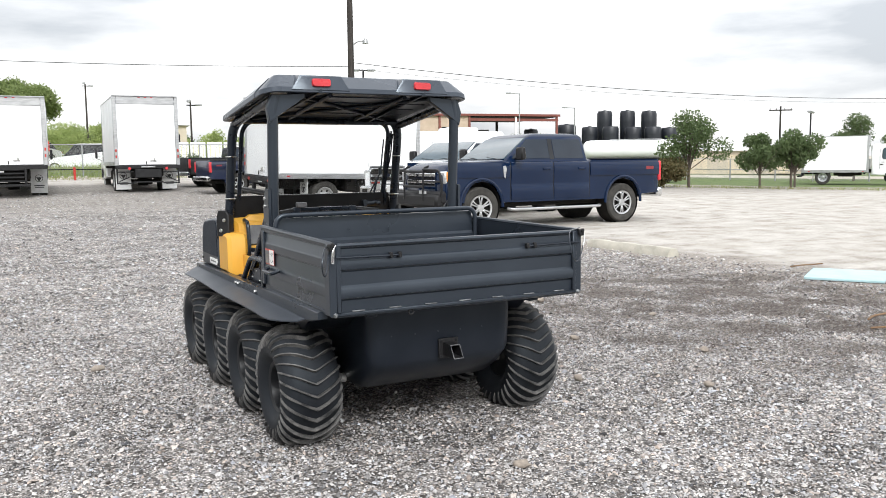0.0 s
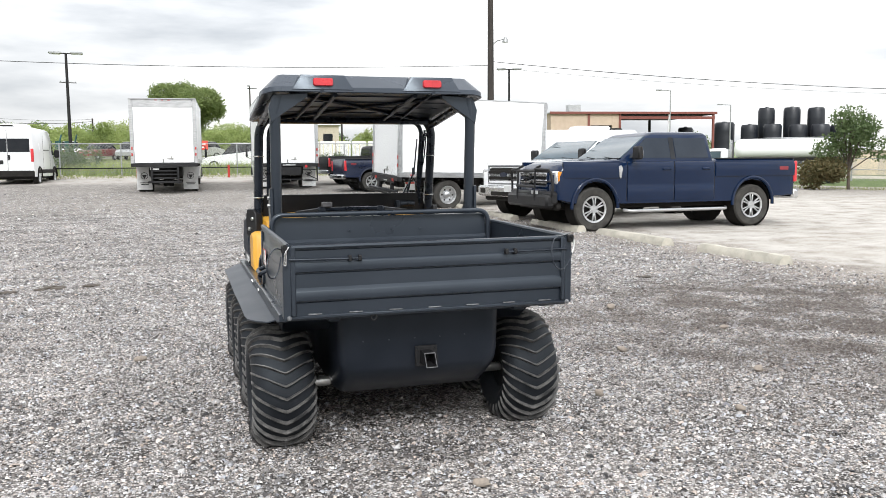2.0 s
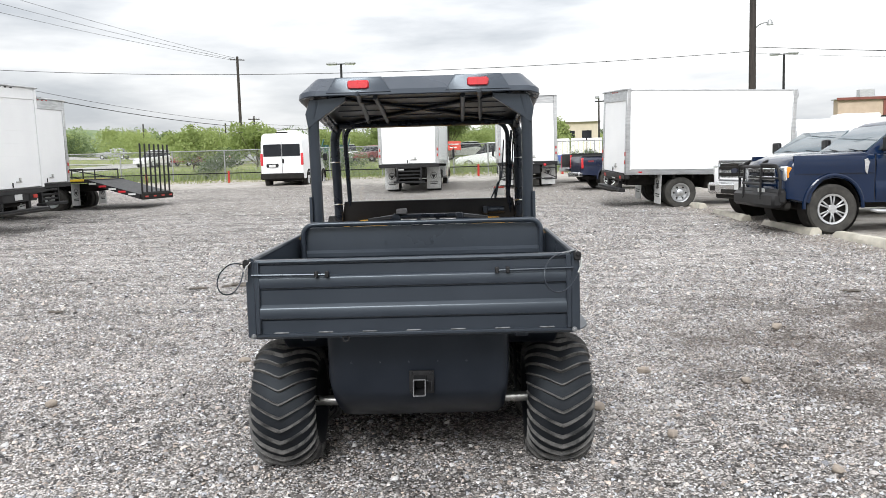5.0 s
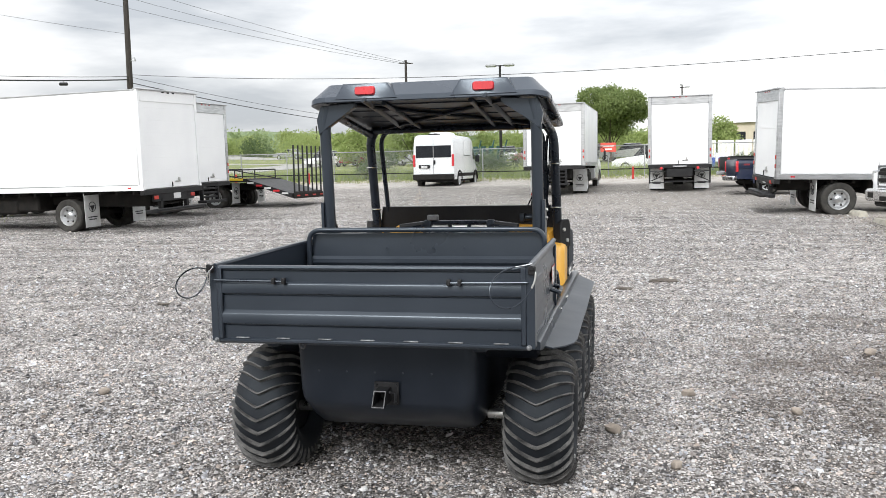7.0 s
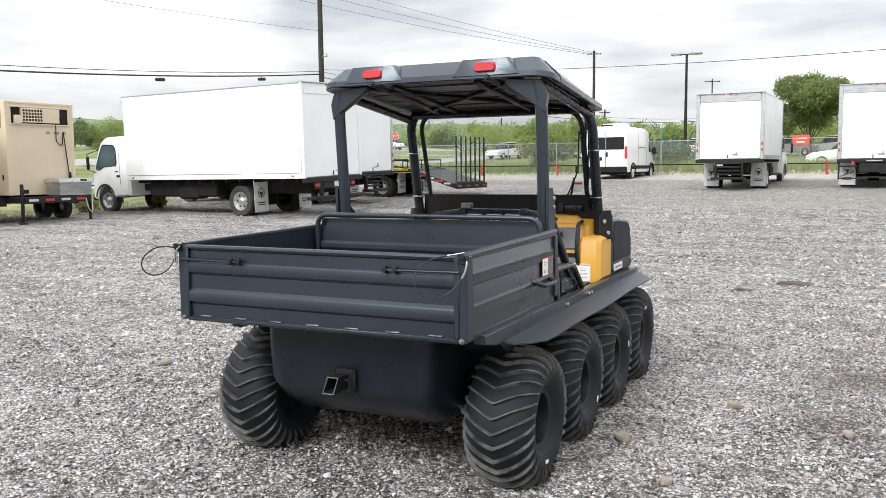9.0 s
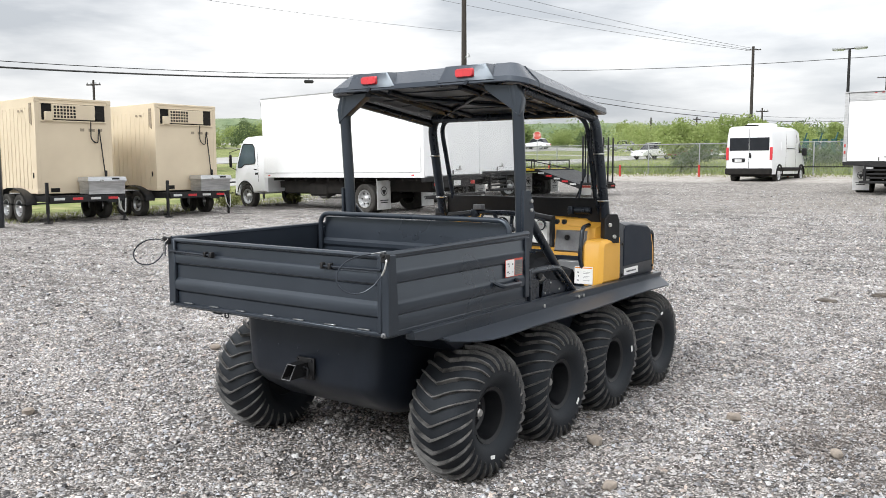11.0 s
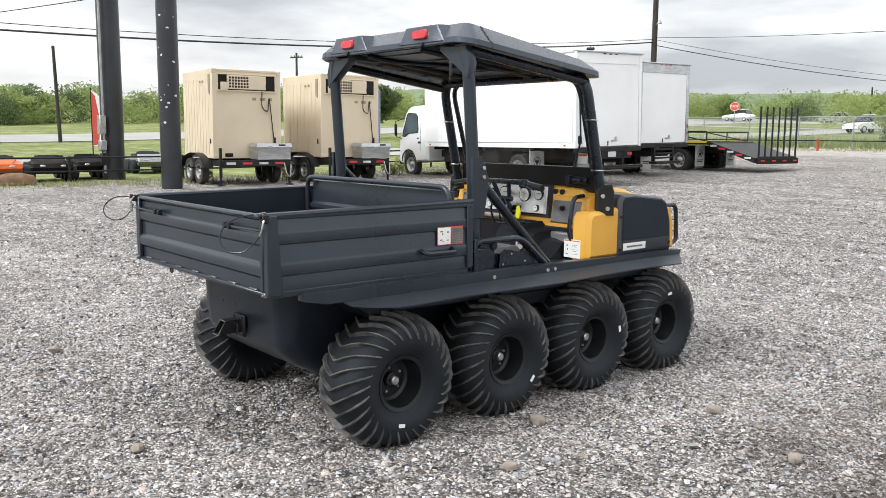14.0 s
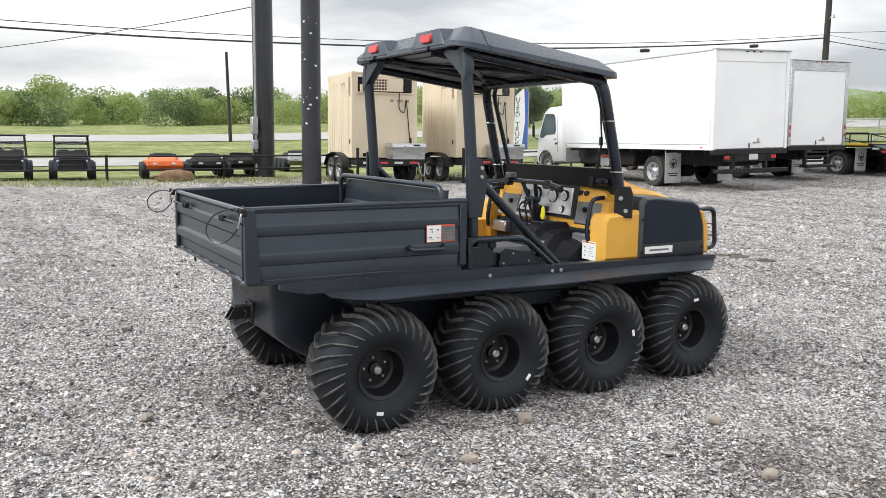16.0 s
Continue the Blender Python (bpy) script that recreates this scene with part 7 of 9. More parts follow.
M_ROAD = mat("pale_road_concrete", (0.35, 0.345, 0.33), (0.29, 0.285, 0.27), 0.9, scale=0.4, fine=8, bump=0.1)
M_LEAF = leaf_mat("fresh_leaf", (0.215, 0.285, 0.092), (0.380, 0.440, 0.175), 0.65, scale=0.22, fine=3, bump=0, spec=0.25, island=0.45)
M_LEAFDARK = leaf_mat("dark_leaf", (0.070, 0.112, 0.045), (0.170, 0.222, 0.098), 0.6, scale=0.5, fine=8, bump=0, spec=0.3, island=0.6)
M_LEAFMID = leaf_mat("mid_green_leaf", (0.130, 0.185, 0.062), (0.275, 0.330, 0.130), 0.62, scale=0.4, fine=6, bump=0, spec=0.25, island=0.55)
# distance haze is painted into this paler, greyer leaf green
M_LEAFFAR = leaf_mat("haze_paled_leaf", (0.175, 0.245, 0.105), (0.330, 0.395, 0.200), 0.7, scale=0.4, fine=6, bump=0, spec=0.2, island=0.6)
M_BLADE = leaf_mat("verge_grass_blade", (0.150, 0.210, 0.055), (0.400, 0.370, 0.190), 0.7, scale=0.8, fine=6, bump=0, spec=0.2, island=0.5)
M_LEAFDRY = leaf_mat("dry_leaf", (0.16, 0.12, 0.055), (0.075, 0.080, 0.030), 0.75, scale=2, fine=20, bump=0, island=0.7)
M_BARK = mat("grey_bark", (0.11, 0.085, 0.065), (0.06, 0.048, 0.04), 0.9, scale=6, fine=60, stretch=(1, 1, 0.3), bump=0.5, dist=0.02)
M_WIRE = mat("black_cable", (0.015, 0.015, 0.016), (0.02, 0.02, 0.02), 0.6, bump=0)
M_GALV = mat("galvanised_steel", (0.38, 0.39, 0.39), (0.28, 0.29, 0.29), 0.5, 0.6, scale=8)
M_BRICK = mat("orange_brick", (0.50, 0.395, 0.305), (0.44, 0.345, 0.262), 0.85, scale=1.5, fine=12, bump=0.3, dist=0.02)
M_RUST = mat("rust_red_fascia", (0.20, 0.060, 0.045), (0.15, 0.045, 0.034), 0.6, scale=3)
M_TANK = mat("black_poly_tank", (0.007, 0.009, 0.014), (0.013, 0.016, 0.022), 0.45, scale=1.5, fine=15)
M_BEIGE = mat("beige_steel", (0.55, 0.48, 0.38), (0.48, 0.42, 0.33), 0.6, scale=2)
M_TEAL = mat("teal_paint", (0.012, 0.085, 0.075), (0.02, 0.06, 0.058), 0.5, scale=3)
M_BLUEPAINT = mat("bright_blue_paint", (0.03, 0.10, 0.42), (0.03, 0.08, 0.34), 0.45, scale=3)
M_ORANGEPAINT = mat("orange_plastic", (0.70, 0.13, 0.02), (0.58, 0.10, 0.015), 0.45, scale=3)
M_SKYBLUE = mat("pale_blue_board", (0.34, 0.52, 0.56), (0.42, 0.58, 0.60), 0.7, scale=4, fine=40)
M_STRAW = mat("straw_brown_log", (0.24, 0.15, 0.085), (0.15, 0.09, 0.05), 0.9, scale=6, fine=50, bump=0.6, dist=0.02)
M_CLOD = mat("dark_earth_clod", (0.060, 0.050, 0.041), (0.125, 0.108, 0.090), 0.95, scale=20, fine=120, bump=0.6, dist=0.01)
M_ROCK = mat("buff_stone", (0.34, 0.29, 0.24), (0.22, 0.19, 0.16), 0.9, scale=14, fine=120, bump=0.5, dist=0.004)


def mesh_wire():
    """Chain-link: crossing wires with open diamonds between them."""
    m = bpy.data.materials.new("chain_link")
    m.use_nodes = True
    n, l = m.node_tree.nodes, m.node_tree.links
    p, out = n["Principled BSDF"], n["Material Output"]
    p.inputs["Base Color"].default_value, p.inputs["Roughness"].default_value, p.inputs["Metallic"].default_value = (0.26, 0.27, 0.26, 1), 0.5, 0.3
    co, sep = n.new("ShaderNodeTexCoord"), n.new("ShaderNodeSeparateXYZ")
    l.new(co.outputs["Object"], sep.inputs["Vector"])
    keep = []
    for sgn in (1, -1):
        a, b, c = n.new("ShaderNodeMath"), n.new("ShaderNodeMath"), n.new("ShaderNodeMath")
        a.operation, b.operation, c.operation = "MULTIPLY_ADD", "PINGPONG", "LESS_THAN"
        a.inputs[1].default_value, b.inputs[1].default_value, c.inputs[1].default_value = sgn, 0.035, 0.0035
        l.new(sep.outputs["Z"], a.inputs[0])
        l.new(sep.outputs["X"], a.inputs[2])
        l.new(a.outputs[0], b.inputs[0])
        l.new(b.outputs[0], c.inputs[0])
        keep.append(c.outputs[0])
    mx = n.new("ShaderNodeMath")
    mx.operation = "MAXIMUM"
    l.new(keep[0], mx.inputs[0])
    l.new(keep[1], mx.inputs[1])
    tr, ms = n.new("ShaderNodeBsdfTransparent"), n.new("ShaderNodeMixShader")
    l.new(mx.outputs[0], ms.inputs[0])
    l.new(tr.outputs[0], ms.inputs[1])
    l.new(p.outputs[0], ms.inputs[2])
    l.new(ms.outputs[0], out.inputs["Surface"])
    return m


M_LINK = mesh_wire()


def strip(name, pts, width, material, label, lift=0.03, side=1):
    """A paved band that follows the ground along a line of (x, y)."""
    v, f = [], []
    dense = []
    for a, b in zip(pts, pts[1:]):
        n = max(1, int(math.dist(a, b) / 4))
        dense += [(a[0] + (b[0] - a[0]) * i / n, a[1] + (b[1] - a[1]) * i / n) for i in range(n)]
    dense.append(pts[-1])
    d = Vector((pts[-1][0] - pts[0][0], pts[-1][1] - pts[0][1])).normalized()
    nrm = Vector((-d.y, d.x)) * side
    for x, y in dense:
        for k in range(5):
            u, w = x + nrm.x * width * k / 4, y + nrm.y * width * k / 4
            v.append((u, w, ground_z(u, w) + lift))
    for i in range(len(dense) - 1):
        for k in range(4):
            f.append((i * 5 + k, i * 5 + k + 1, i * 5 + k + 6, i * 5 + k + 5))
    return single(name, (v, f), material, Matrix(), label, "road", kind="structure", smooth=0)


strip("road", [(-54, -160), (-54, 150)], 13.0, M_ROAD, "pale grey highway beyond the grass verge")
strip("road_frontage", [(-29.8, -160), (-29.8, 150)], 5.6, M_ROAD, "pale frontage road beside the verge")
strip("road_north", [(-190, 108), (60, 108)], 9.0, M_ROAD, "pale grey road behind the fence")
strip("road_lane", [(-190, 86), (60, 86)], 3.0, M_ROAD, "narrow pale lane behind the fence")


# -- poles and wires
def standing(x, y):
    return pose(x, y, ground_z(x, y))


def sign_pole(x, y, r, chips):
    t = thing("sign_pole", standing(x, y), "thick black-painted steel pole with chipped paint" if chips else "thick black-painted steel pole with conduit and meter boxes", "pole", "black sign poles")
    part("shaft", lathe([(-0.3, 0.0), (-0.3, r), (13.0, r * 0.98), (13.0, 0.0)], "z", 32), M_POLE, t)
    if chips:
        rng = random.Random(4)
        for k in range(26):
            a, z = radians(rng.uniform(-95, 20)), rng.choice((rng.uniform(1.5, 2.4), rng.uniform(2.2, 4.6)))
            w = rng.choice((0.006, 0.009, 0.014, 0.030)) * rng.uniform(0.7, 1.3)
            g = moved(lump(rng, 1.0, 5, 9, 0.5), Matrix.Translation((r * math.cos(a), r * math.sin(a), z)) @ Matrix.Rotation(a, 4, "Z") @ Matrix.Diagonal((0.006, w, w * rng.uniform(0.5, 1.1), 1)))
            part("paint_chip", g, M_FLAP, t)
    else:
        part("conduit", tube([(0.28, -r - 0.03, 0.2), (0.28, -r - 0.03, 6.5)], 0.035, 8), M_GALV, t)
        for z, h in ((1.62, 0.55), (1.02, 0.30)):
            part("meter_box", rbox(0.30, -r - 0.09, z, 0.26, 0.18, h, 0.02), M_GALV, t)
        part("lower_conduit", tube([(0.24, -r - 0.06, 0.0), (0.24, -r - 0.06, 0.9)], 0.03, 8), M_BLACK, t)
        part("shut_off", rbox(0.30, -r - 0.08, 0.62, 0.16, 0.14, 0.36, 0.02), M_BLACK, t)
    return t


sign_pole(-16.95, 7.26, 0.258, True)
sign_pole(-21.9, 7.60, 0.325, False)


def utility_pole(x, y, h, r, arms=(), lamp=None, lean=0.0, label="weathered wooden utility pole"):
    t = thing("utility_pole", pose(x, y, ground_z(x, y), lean, 0, 0), label, "utility pole", "utility poles")
    part("shaft", lathe([(-0.3, 0), (-0.3, r), (h, r * 0.72), (h, 0)], "z", 12), M_WOOD, t)
    for z, half, turn in arms:
        c = part("crossarm", moved(rbox(0, 0, z, 2 * half, 0.10, 0.12, 0.01), Matrix.Rotation(radians(turn), 4, "Z")), M_WOOD, t)
        for s in (-0.9, -0.35, 0.35, 0.9):
            part("insulator", moved(lathe([(0, 0.03), (0.05, 0.05), (0.12, 0.05), (0.16, 0.02), (0.16, 0.0)], "z", 8, (s * half, 0, z + 0.06)), Matrix.Rotation(radians(turn), 4, "Z")), M_GALV, c)
    if lamp:
        z, side = lamp
        arm = part("lamp_arm", tube(bent([(0, 0, z - 0.3), (side * 0.3, -0.2, z), (side * 0.62, -0.4, z + 0.02)], 0.2), 0.03, 6), M_GALV, t)
        part("lamp_head", moved(lathe([(-0.12, 0.0), (-0.12, 0.17), (0.02, 0.13), (0.14, 0.06), (0.14, 0.0)], "z", 12), Matrix.Translation((side * 0.66, -0.42, z))), M_GALV, arm)
    return t


utility_pole(15.28, 37.6, 12.5, 0.19, lamp=(7.15, 1), arms=((11.6, 0.9, 10),))
utility_pole(-32.9, 51.3, 14.0, 0.24, lamp=(8.5, 1))
utility_pole(-30.5, 123.6, 18.6 - ground_z(-30.5, 123.6), 0.26, arms=((18.1 - ground_z(-30.5, 123.6), 1.1, 25),))
utility_pole(-53.4, 15.7, 6.1, 0.13, lean=1.5, label="thin dark leaning utility pole")
for px, py, top, arm in ((-40.3, 109.6, 8.1, 0.0), (-34.5, 111.5, 8.1, 0.5), (-30.0, 112.7, 8.1, 0.0), (-24.0, 103.9, 8.4, 0.7), (-10.0, 116.1, 7.8, 0.0), (-14.5, 134.6, 14.5, 1.2), (-64.6, 40.4, 9.0, 0.7)):
    hp = top - ground_z(px, py)
    utility_pole(px, py, hp, 0.13, arms=((hp - 0.4, arm, 20),) if arm else (), label="distant thin wooden utility pole")
utility_pole(67.8, 53.2, 6.3, 0.11, arms=((5.9, 1.1, -40),))


def yard_light(x, y, h, kind="double", turn=0.0):
    t = thing("yard_light", pose(x, y, ground_z(x, y), 0, 0, turn), "tall dark lamp post with flat twin heads" if kind == "double" else "slim pale lamp post with one arm" if kind == "slim" else "tall dark lamp post with floodlights", "lamp post", "yard lights")
    if kind == "slim":
        part("mast", lathe([(-0.2, 0), (-0.2, 0.07), (h, 0.045), (h, 0)], "z", 10), M_GALV, t)
        part("arm", tube([(0, 0, h - 0.03), (-1.1, 0, h)], 0.03, 7), M_GALV, t)
        part("lamp_head", rbox(-1.2, 0, h, 0.5, 0.22, 0.10, 0.03), M_GALV, t)
        return t
    thick = 0.10 if h > 7 else 0.075
    part("mast", lathe([(-0.2, 0), (-0.2, thick * 1.3), (h, thick * 0.8), (h, 0)], "z", 12), M_WOOD if kind == "flood" else M_BLACK, t)
    if kind == "double":
        part("bracket", rbox(0, 0, h, 1.3, 0.08, 0.07, 0.01), M_BLACK, t)
        for s in (-1, 1):
            hd = part("lamp_head", rbox(s * 0.68, 0, h + 0.03, 0.80, 0.36, 0.16, 0.05), M_GALV, t)
            part("lens", rbox(s * 0.68, 0, h - 0.06, 0.6, 0.26, 0.03, 0.01), M_LAMP, hd)
    else:
        part("bracket", tube([(-0.3, 0, h - 0.25), (0.75, 0, h - 0.25)], 0.05, 8), M_BLACK, t)
        hd = part("lamp_head", rbox(-0.12, 0, h + 0.08, 0.30, 0.24, 0.22, 0.04), M_GALV, t)
        hd2 = part("lamp_head", rbox(0.62, 0, h - 0.22, 0.55, 0.30, 0.14, 0.03), M_GALV, t)
    return t


yard_light(-7.26, 58.97, 7.77)
yard_light(27.4, 63.7, 8.6, turn=-20)
yard_light(9.2, 103.0, 11.2 - ground_z(9, 103), "flood")
yard_light(12.9, 65.0, 5.0, "flood")
yard_light(61.6, 45.0, 5.3, turn=30)
yard_light(41.3, 60.2, 7.2, "slim")
yard_light(49.4, 62.5, 6.2, "slim")


def wire(a, b, sag, r=0.012, label="thin black overhead wire", boxes=()):
    a, b = Vector(a), Vector(b)
    pts = [a.lerp(b, i / 40) - Vector((0, 0, 4 * sag * (i / 40) * (1 - i / 40))) for i in range(41)]
    t = single("overhead_wire", tube(pts, r, 5), M_WIRE, Matrix(), label, "cable", "overhead wires")
    for u in boxes:
        p = pts[int(u * 40)]
        q = pts[int(u * 40) + 1]
        m = Matrix.Translation(p - Vector((0, 0, 0.22))) @ (q - p).to_track_quat("X", "Z").to_matrix().to_4x4()
        part("splice_case", moved(lathe([(-0.34, 0), (-0.34, 0.07), (-0.28, 0.11), (0.28, 0.11), (0.34, 0.07), (0.34, 0)], "x", 10), m), M_WIRE, t)
        part("case_hanger", tube([p, p - Vector((0, 0, 0.14))], 0.02, 5), M_WIRE, t)
    return t


wire((-32.9, 51.3, 8.75), (15.28, 37.6, 6.55), 0.79, 0.016)
wire((15.28, 37.6, 6.75), (82.0, 33.0, 7.2), 1.32, 0.018)
wire((15.28, 37.6, 6.45), (82.0, 33.0, 6.9), 1.30, 0.007)
wire((-32.9, 51.3, 8.40), (-40.0, -38.0, 8.1), 2.5, 0.045, "thick black overhead cable with splice cases", (0.19, 0.075))
wire((-32.9, 51.3, 8.62), (-40.2, -38.0, 8.5), 2.5, 0.020)
wire((-32.9, 51.3, 8.2), (-10.0, 116.1, 7.4), 1.7, 0.030)
wire((-32.9, 51.3, 8.6), (-10.0, 116.1, 7.7), 1.6, 0.016)
wire((-32.9, 51.3, 11.6), (-42.0, -36.0, 12.5), 1.5, 0.010)
for k in range(3):
    wire((-30.5 + 0.9 * (k - 1), 123.6 + 0.4 * (k - 1), 18.1), (-120.0 + 3 * k, 66.0, 43.0 + 2.5 * k), 3.0, 0.022)
wire((-21.9, 7.6, 5.4), (-50.0, -10.0, 4.6), 0.55, 0.014)


# -- fences
def fence(name, a, b, h, step, label, mesh=True, rails=(), material=M_GALV, post_r=0.035, post_mat=None):
    L = math.dist(a, b)
    ang = math.degrees(math.atan2(b[1] - a[1], b[0] - a[0]))
    n = max(1, round(L / step))
    t = thing(name, pose(a[0], a[1], 0, 0, 0, ang), label, "fence")
    ux, uy = (b[0] - a[0]) / L, (b[1] - a[1]) / L
    gz = [ground_z(a[0] + ux * L * i / n, a[1] + uy * L * i / n) for i in range(n + 1)]
    me = mesh_of("post", lathe([(-0.2, 0), (-0.2, post_r), (h, post_r), (h + 0.03, 0)], "z", 8), post_mat or material)
    for i in range(n + 1):
        p = part("post", me, None, t)
        p.location = (L * i / n, 0, gz[i])
    for z in rails:
        part("rail", tube([(L * i / n, 0, gz[i] + z) for i in range(n + 1)], 0.028, 6), material, t)
    if mesh:
        v = [q for i in range(n + 1) for q in ((L * i / n, 0.03, gz[i] + 0.04), (L * i / n, 0.03, gz[i] + h - 0.03))]
        part("wire_mesh", (v, [(2 * i, 2 * i + 2, 2 * i + 3, 2 * i + 1) for i in range(n)]), M_LINK, t, smooth=0)
    return t


fence("chain_link_fence", (-46, 45.5), (24, 44.0), 1.75, 3.0, "tall galvanised chain-link fence round the yard", rails=(1.73,))
fence("chain_link_fence", (37.5, 44.0), (50.0, 31.5), 1.5, 3.0, "chain-link fence beside the lawn", rails=(1.48, 0.75), post_r=0.05)
fence("pipe_rail", (-34, 42.0), (11, 41.2), 0.62, 4.6, "low dark pipe rail on red posts", mesh=False, rails=(0.52,), material=M_DARK, post_mat=M_REDPAINT, post_r=0.06)
fence("pipe_rail", (-21.2, -10.7), (-20.9, 26.15), 0.72, 3.35, "black pipe rail fence along the verge", mesh=False, rails=(0.69, 0.30), material=M_BLACK, post_r=0.04)


# -- trees
def leaves(rng, centres, n, size, squash=0.8, stray=0.11):
    """Many small leaf faces scattered through a few uneven clumps, denser near their skins."""
    w = np.array([c[3] ** 2 for c in centres])
    pick = rng.choice(len(centres), n, p=w / w.sum())
    d = rng.normal(size=(n, 3))
    d /= np.linalg.norm(d, axis=1)[:, None]
    rad = rng.uniform(0.25, 1.0, n) ** 0.45 * (1 + stray * rng.normal(size=n))
    c = np.array(centres)[pick]
    p = c[:, :3] + d * (rad * c[:, 3])[:, None] * np.array((1, 1, squash))
    a = rng.normal(size=(n, 3))
    a /= np.linalg.norm(a, axis=1)[:, None]
    b = np.cross(a, rng.normal(size=(n, 3)))
    b /= np.linalg.norm(b, axis=1)[:, None]
    s = size * rng.uniform(0.6, 1.4, (n, 1))
    v = np.stack([p - a * s, p + b * s * 0.5, p + a * s, p - b * s * 0.5], 1).reshape(-1, 3).tolist()
    f = np.arange(4 * n).reshape(-1, 4).tolist()
    return v, f


def raw_mesh(name, geo, material):
    me = bpy.data.meshes.new(name)
    me.from_pydata(geo[0], [], geo[1])
    me.materials.append(material)
    return me


def tree(x, y, h, spread, label, seed, n=1500, size=0.12, trunk=0.35, material=M_LEAFDARK, group="yard trees"):
    rng = np.random.default_rng(seed)
    t = thing("tree", standing(x, y), label, "tree", group)
    base = h * trunk
    limbs = [tube(bent([(0, 0, -0.2), (0.04 * h * rng.normal() * 0.3, 0, base * 0.6), (0, 0.02, base), (0.05, 0, h * 0.7)], 0.5), 0.028 * h ** 0.7, 8)]
    cl = []
    for k in range(9):
        a, u = 2 * PI * k / 9 + rng.uniform(-0.3, 0.3), rng.uniform(0.25, 0.78)
        q = (spread * u * math.cos(a), spread * u * math.sin(a), base + (h - base) * rng.uniform(0.25, 0.82))
        limbs.append(tube([(0, 0, base * rng.uniform(0.8, 1.1)), (q[0] * 0.5, q[1] * 0.5, (base + q[2]) / 2), q], 0.010 * h ** 0.7, 5))
        cl.append((*q, spread * rng.uniform(0.26, 0.44)))
    cl += [(0, 0, h * 0.84, spread * 0.40), (spread * 0.1, 0, base + (h - base) * 0.45, spread * 0.5)]
    part("trunk", cat(*limbs), M_BARK, t)
    part("crown", raw_mesh("crown", leaves(rng, cl, n, size), material), None, t)
    return t


tree(0.64, 76.4, 9.0 - ground_z(0.64, 76.4), 3.7, "big dense green tree behind the fence", 3, n=30000, size=0.12, trunk=0.16, material=M_LEAFMID)
for i, (x, y, h, s) in enumerate(((27.9, 26.0, 3.45, 1.45), (31.2, 24.6, 2.5, 0.95), (33.0, 24.2, 2.75, 1.0), (35.4, 25.9, 2.5, 0.72), (50.5, 33.0, 4.5, 1.3), (53.0, 31.0, 3.8, 1.2), (56.0, 26.0, 3.4, 1.2))):
    tree(x, y, 1.08 * h, 1.32 * s, "young dark-green tree on the lawn", 20 + i, n=5200, size=0.075, trunk=0.24)
tree(-14.0, 60.0, 3.6, 2.4, "rounded green tree behind the fence", 41, n=6000, size=0.11, material=M_LEAF, trunk=0.15)
tree(-19.5, 62.0, 3.4, 2.6, "rounded green tree behind the fence", 42, n=6000, size=0.11, material=M_LEAF, trunk=0.15)
tree(8.6, 62.0, 3.4, 2.6, "rounded green tree behind the fence", 43, n=6000, size=0.11, material=M_LEAF, trunk=0.15)
tree(-47.5, 36.5, 3.9, 2.3, "leafy dark-green tree beyond the frontage road", 44, n=12000, size=0.11, material=M_LEAFDARK, trunk=0.12)


def bush(x, y, r, h, label, seed, material, n=1200, size=0.09):
    rng = np.random.default_rng(seed)
    cl = [(r * rng.uniform(-0.7, 0.7), r * rng.uniform(-0.5, 0.5), h * rng.uniform(0.3, 0.72), r * rng.uniform(0.35, 0.55)) for _ in range(8)]
    ob = single("bush", raw_mesh("bush", leaves(rng, cl, n, size, 0.9), material), material, standing(x, y), label, "bush", "bushes")
    return ob


bush(26.2, 25.6, 1.1, 1.6, "scrubby brown-green bush at the lawn's edge", 7, M_LEAFDRY, 2600)
for i, x in enumerate((-13.6, -6.0, 8.6)):
    bush(x, 46.6 + 0.7 * math.sin(3 * i), 1.25 + 0.3 * math.sin(2.1 * i), 1.5 + 0.3 * math.cos(1.7 * i), "dense green bush against the chain-link fence", 60 + i, M_LEAFDARK, 4200, 0.06)
for i, (x, y, r) in enumerate(((-19.0, 12.0, 0.5), (-18.6, 15.6, 0.6), (-20.2, 17.6, 0.8), (-17.8, 17.9, 0.5), (-19.9, 9.6, 0.45))):
    bush(x, y, r * 0.62, 0.38, "tuft of tall weeds at the gravel's edge", 90 + i, M_BLADE, 500, 0.05)


def woods(name, spots, seed, label, n=2300, size=0.155, material=M_LEAF):
    """A far belt of trees: ragged crowns of many leaf faces down to the ground."""
    rng = np.random.default_rng(seed)
    vs, fs, k = [], [], 0
    for x, y, h, r in spots:
        z = ground_z(x, y)
        cl = []
        for _ in range(13):
            a, u, w = rng.uniform(0, 2 * PI), rng.uniform(0, 1) ** 0.6, rng.uniform(0.06, 0.80)
            wide = r * (1.0 - 0.75 * max(0.0, w - 0.35) / 0.45)
            cl.append((x + wide * u * math.cos(a), y + wide * u * math.sin(a), z + h * w, r * rng.uniform(0.24, 0.42)))
        cl.append((x, y, z + h * 0.45, r * 0.75))
        gv, gf = leaves(rng, cl, n, size, 0.8, 0.07)
        vs += gv
        fs += [tuple(i + k for i in q) for q in gf]
        k += len(gv)
    return tagged(new(name, raw_mesh(name, (vs, fs), material)), label, "woods", kind="stuff")


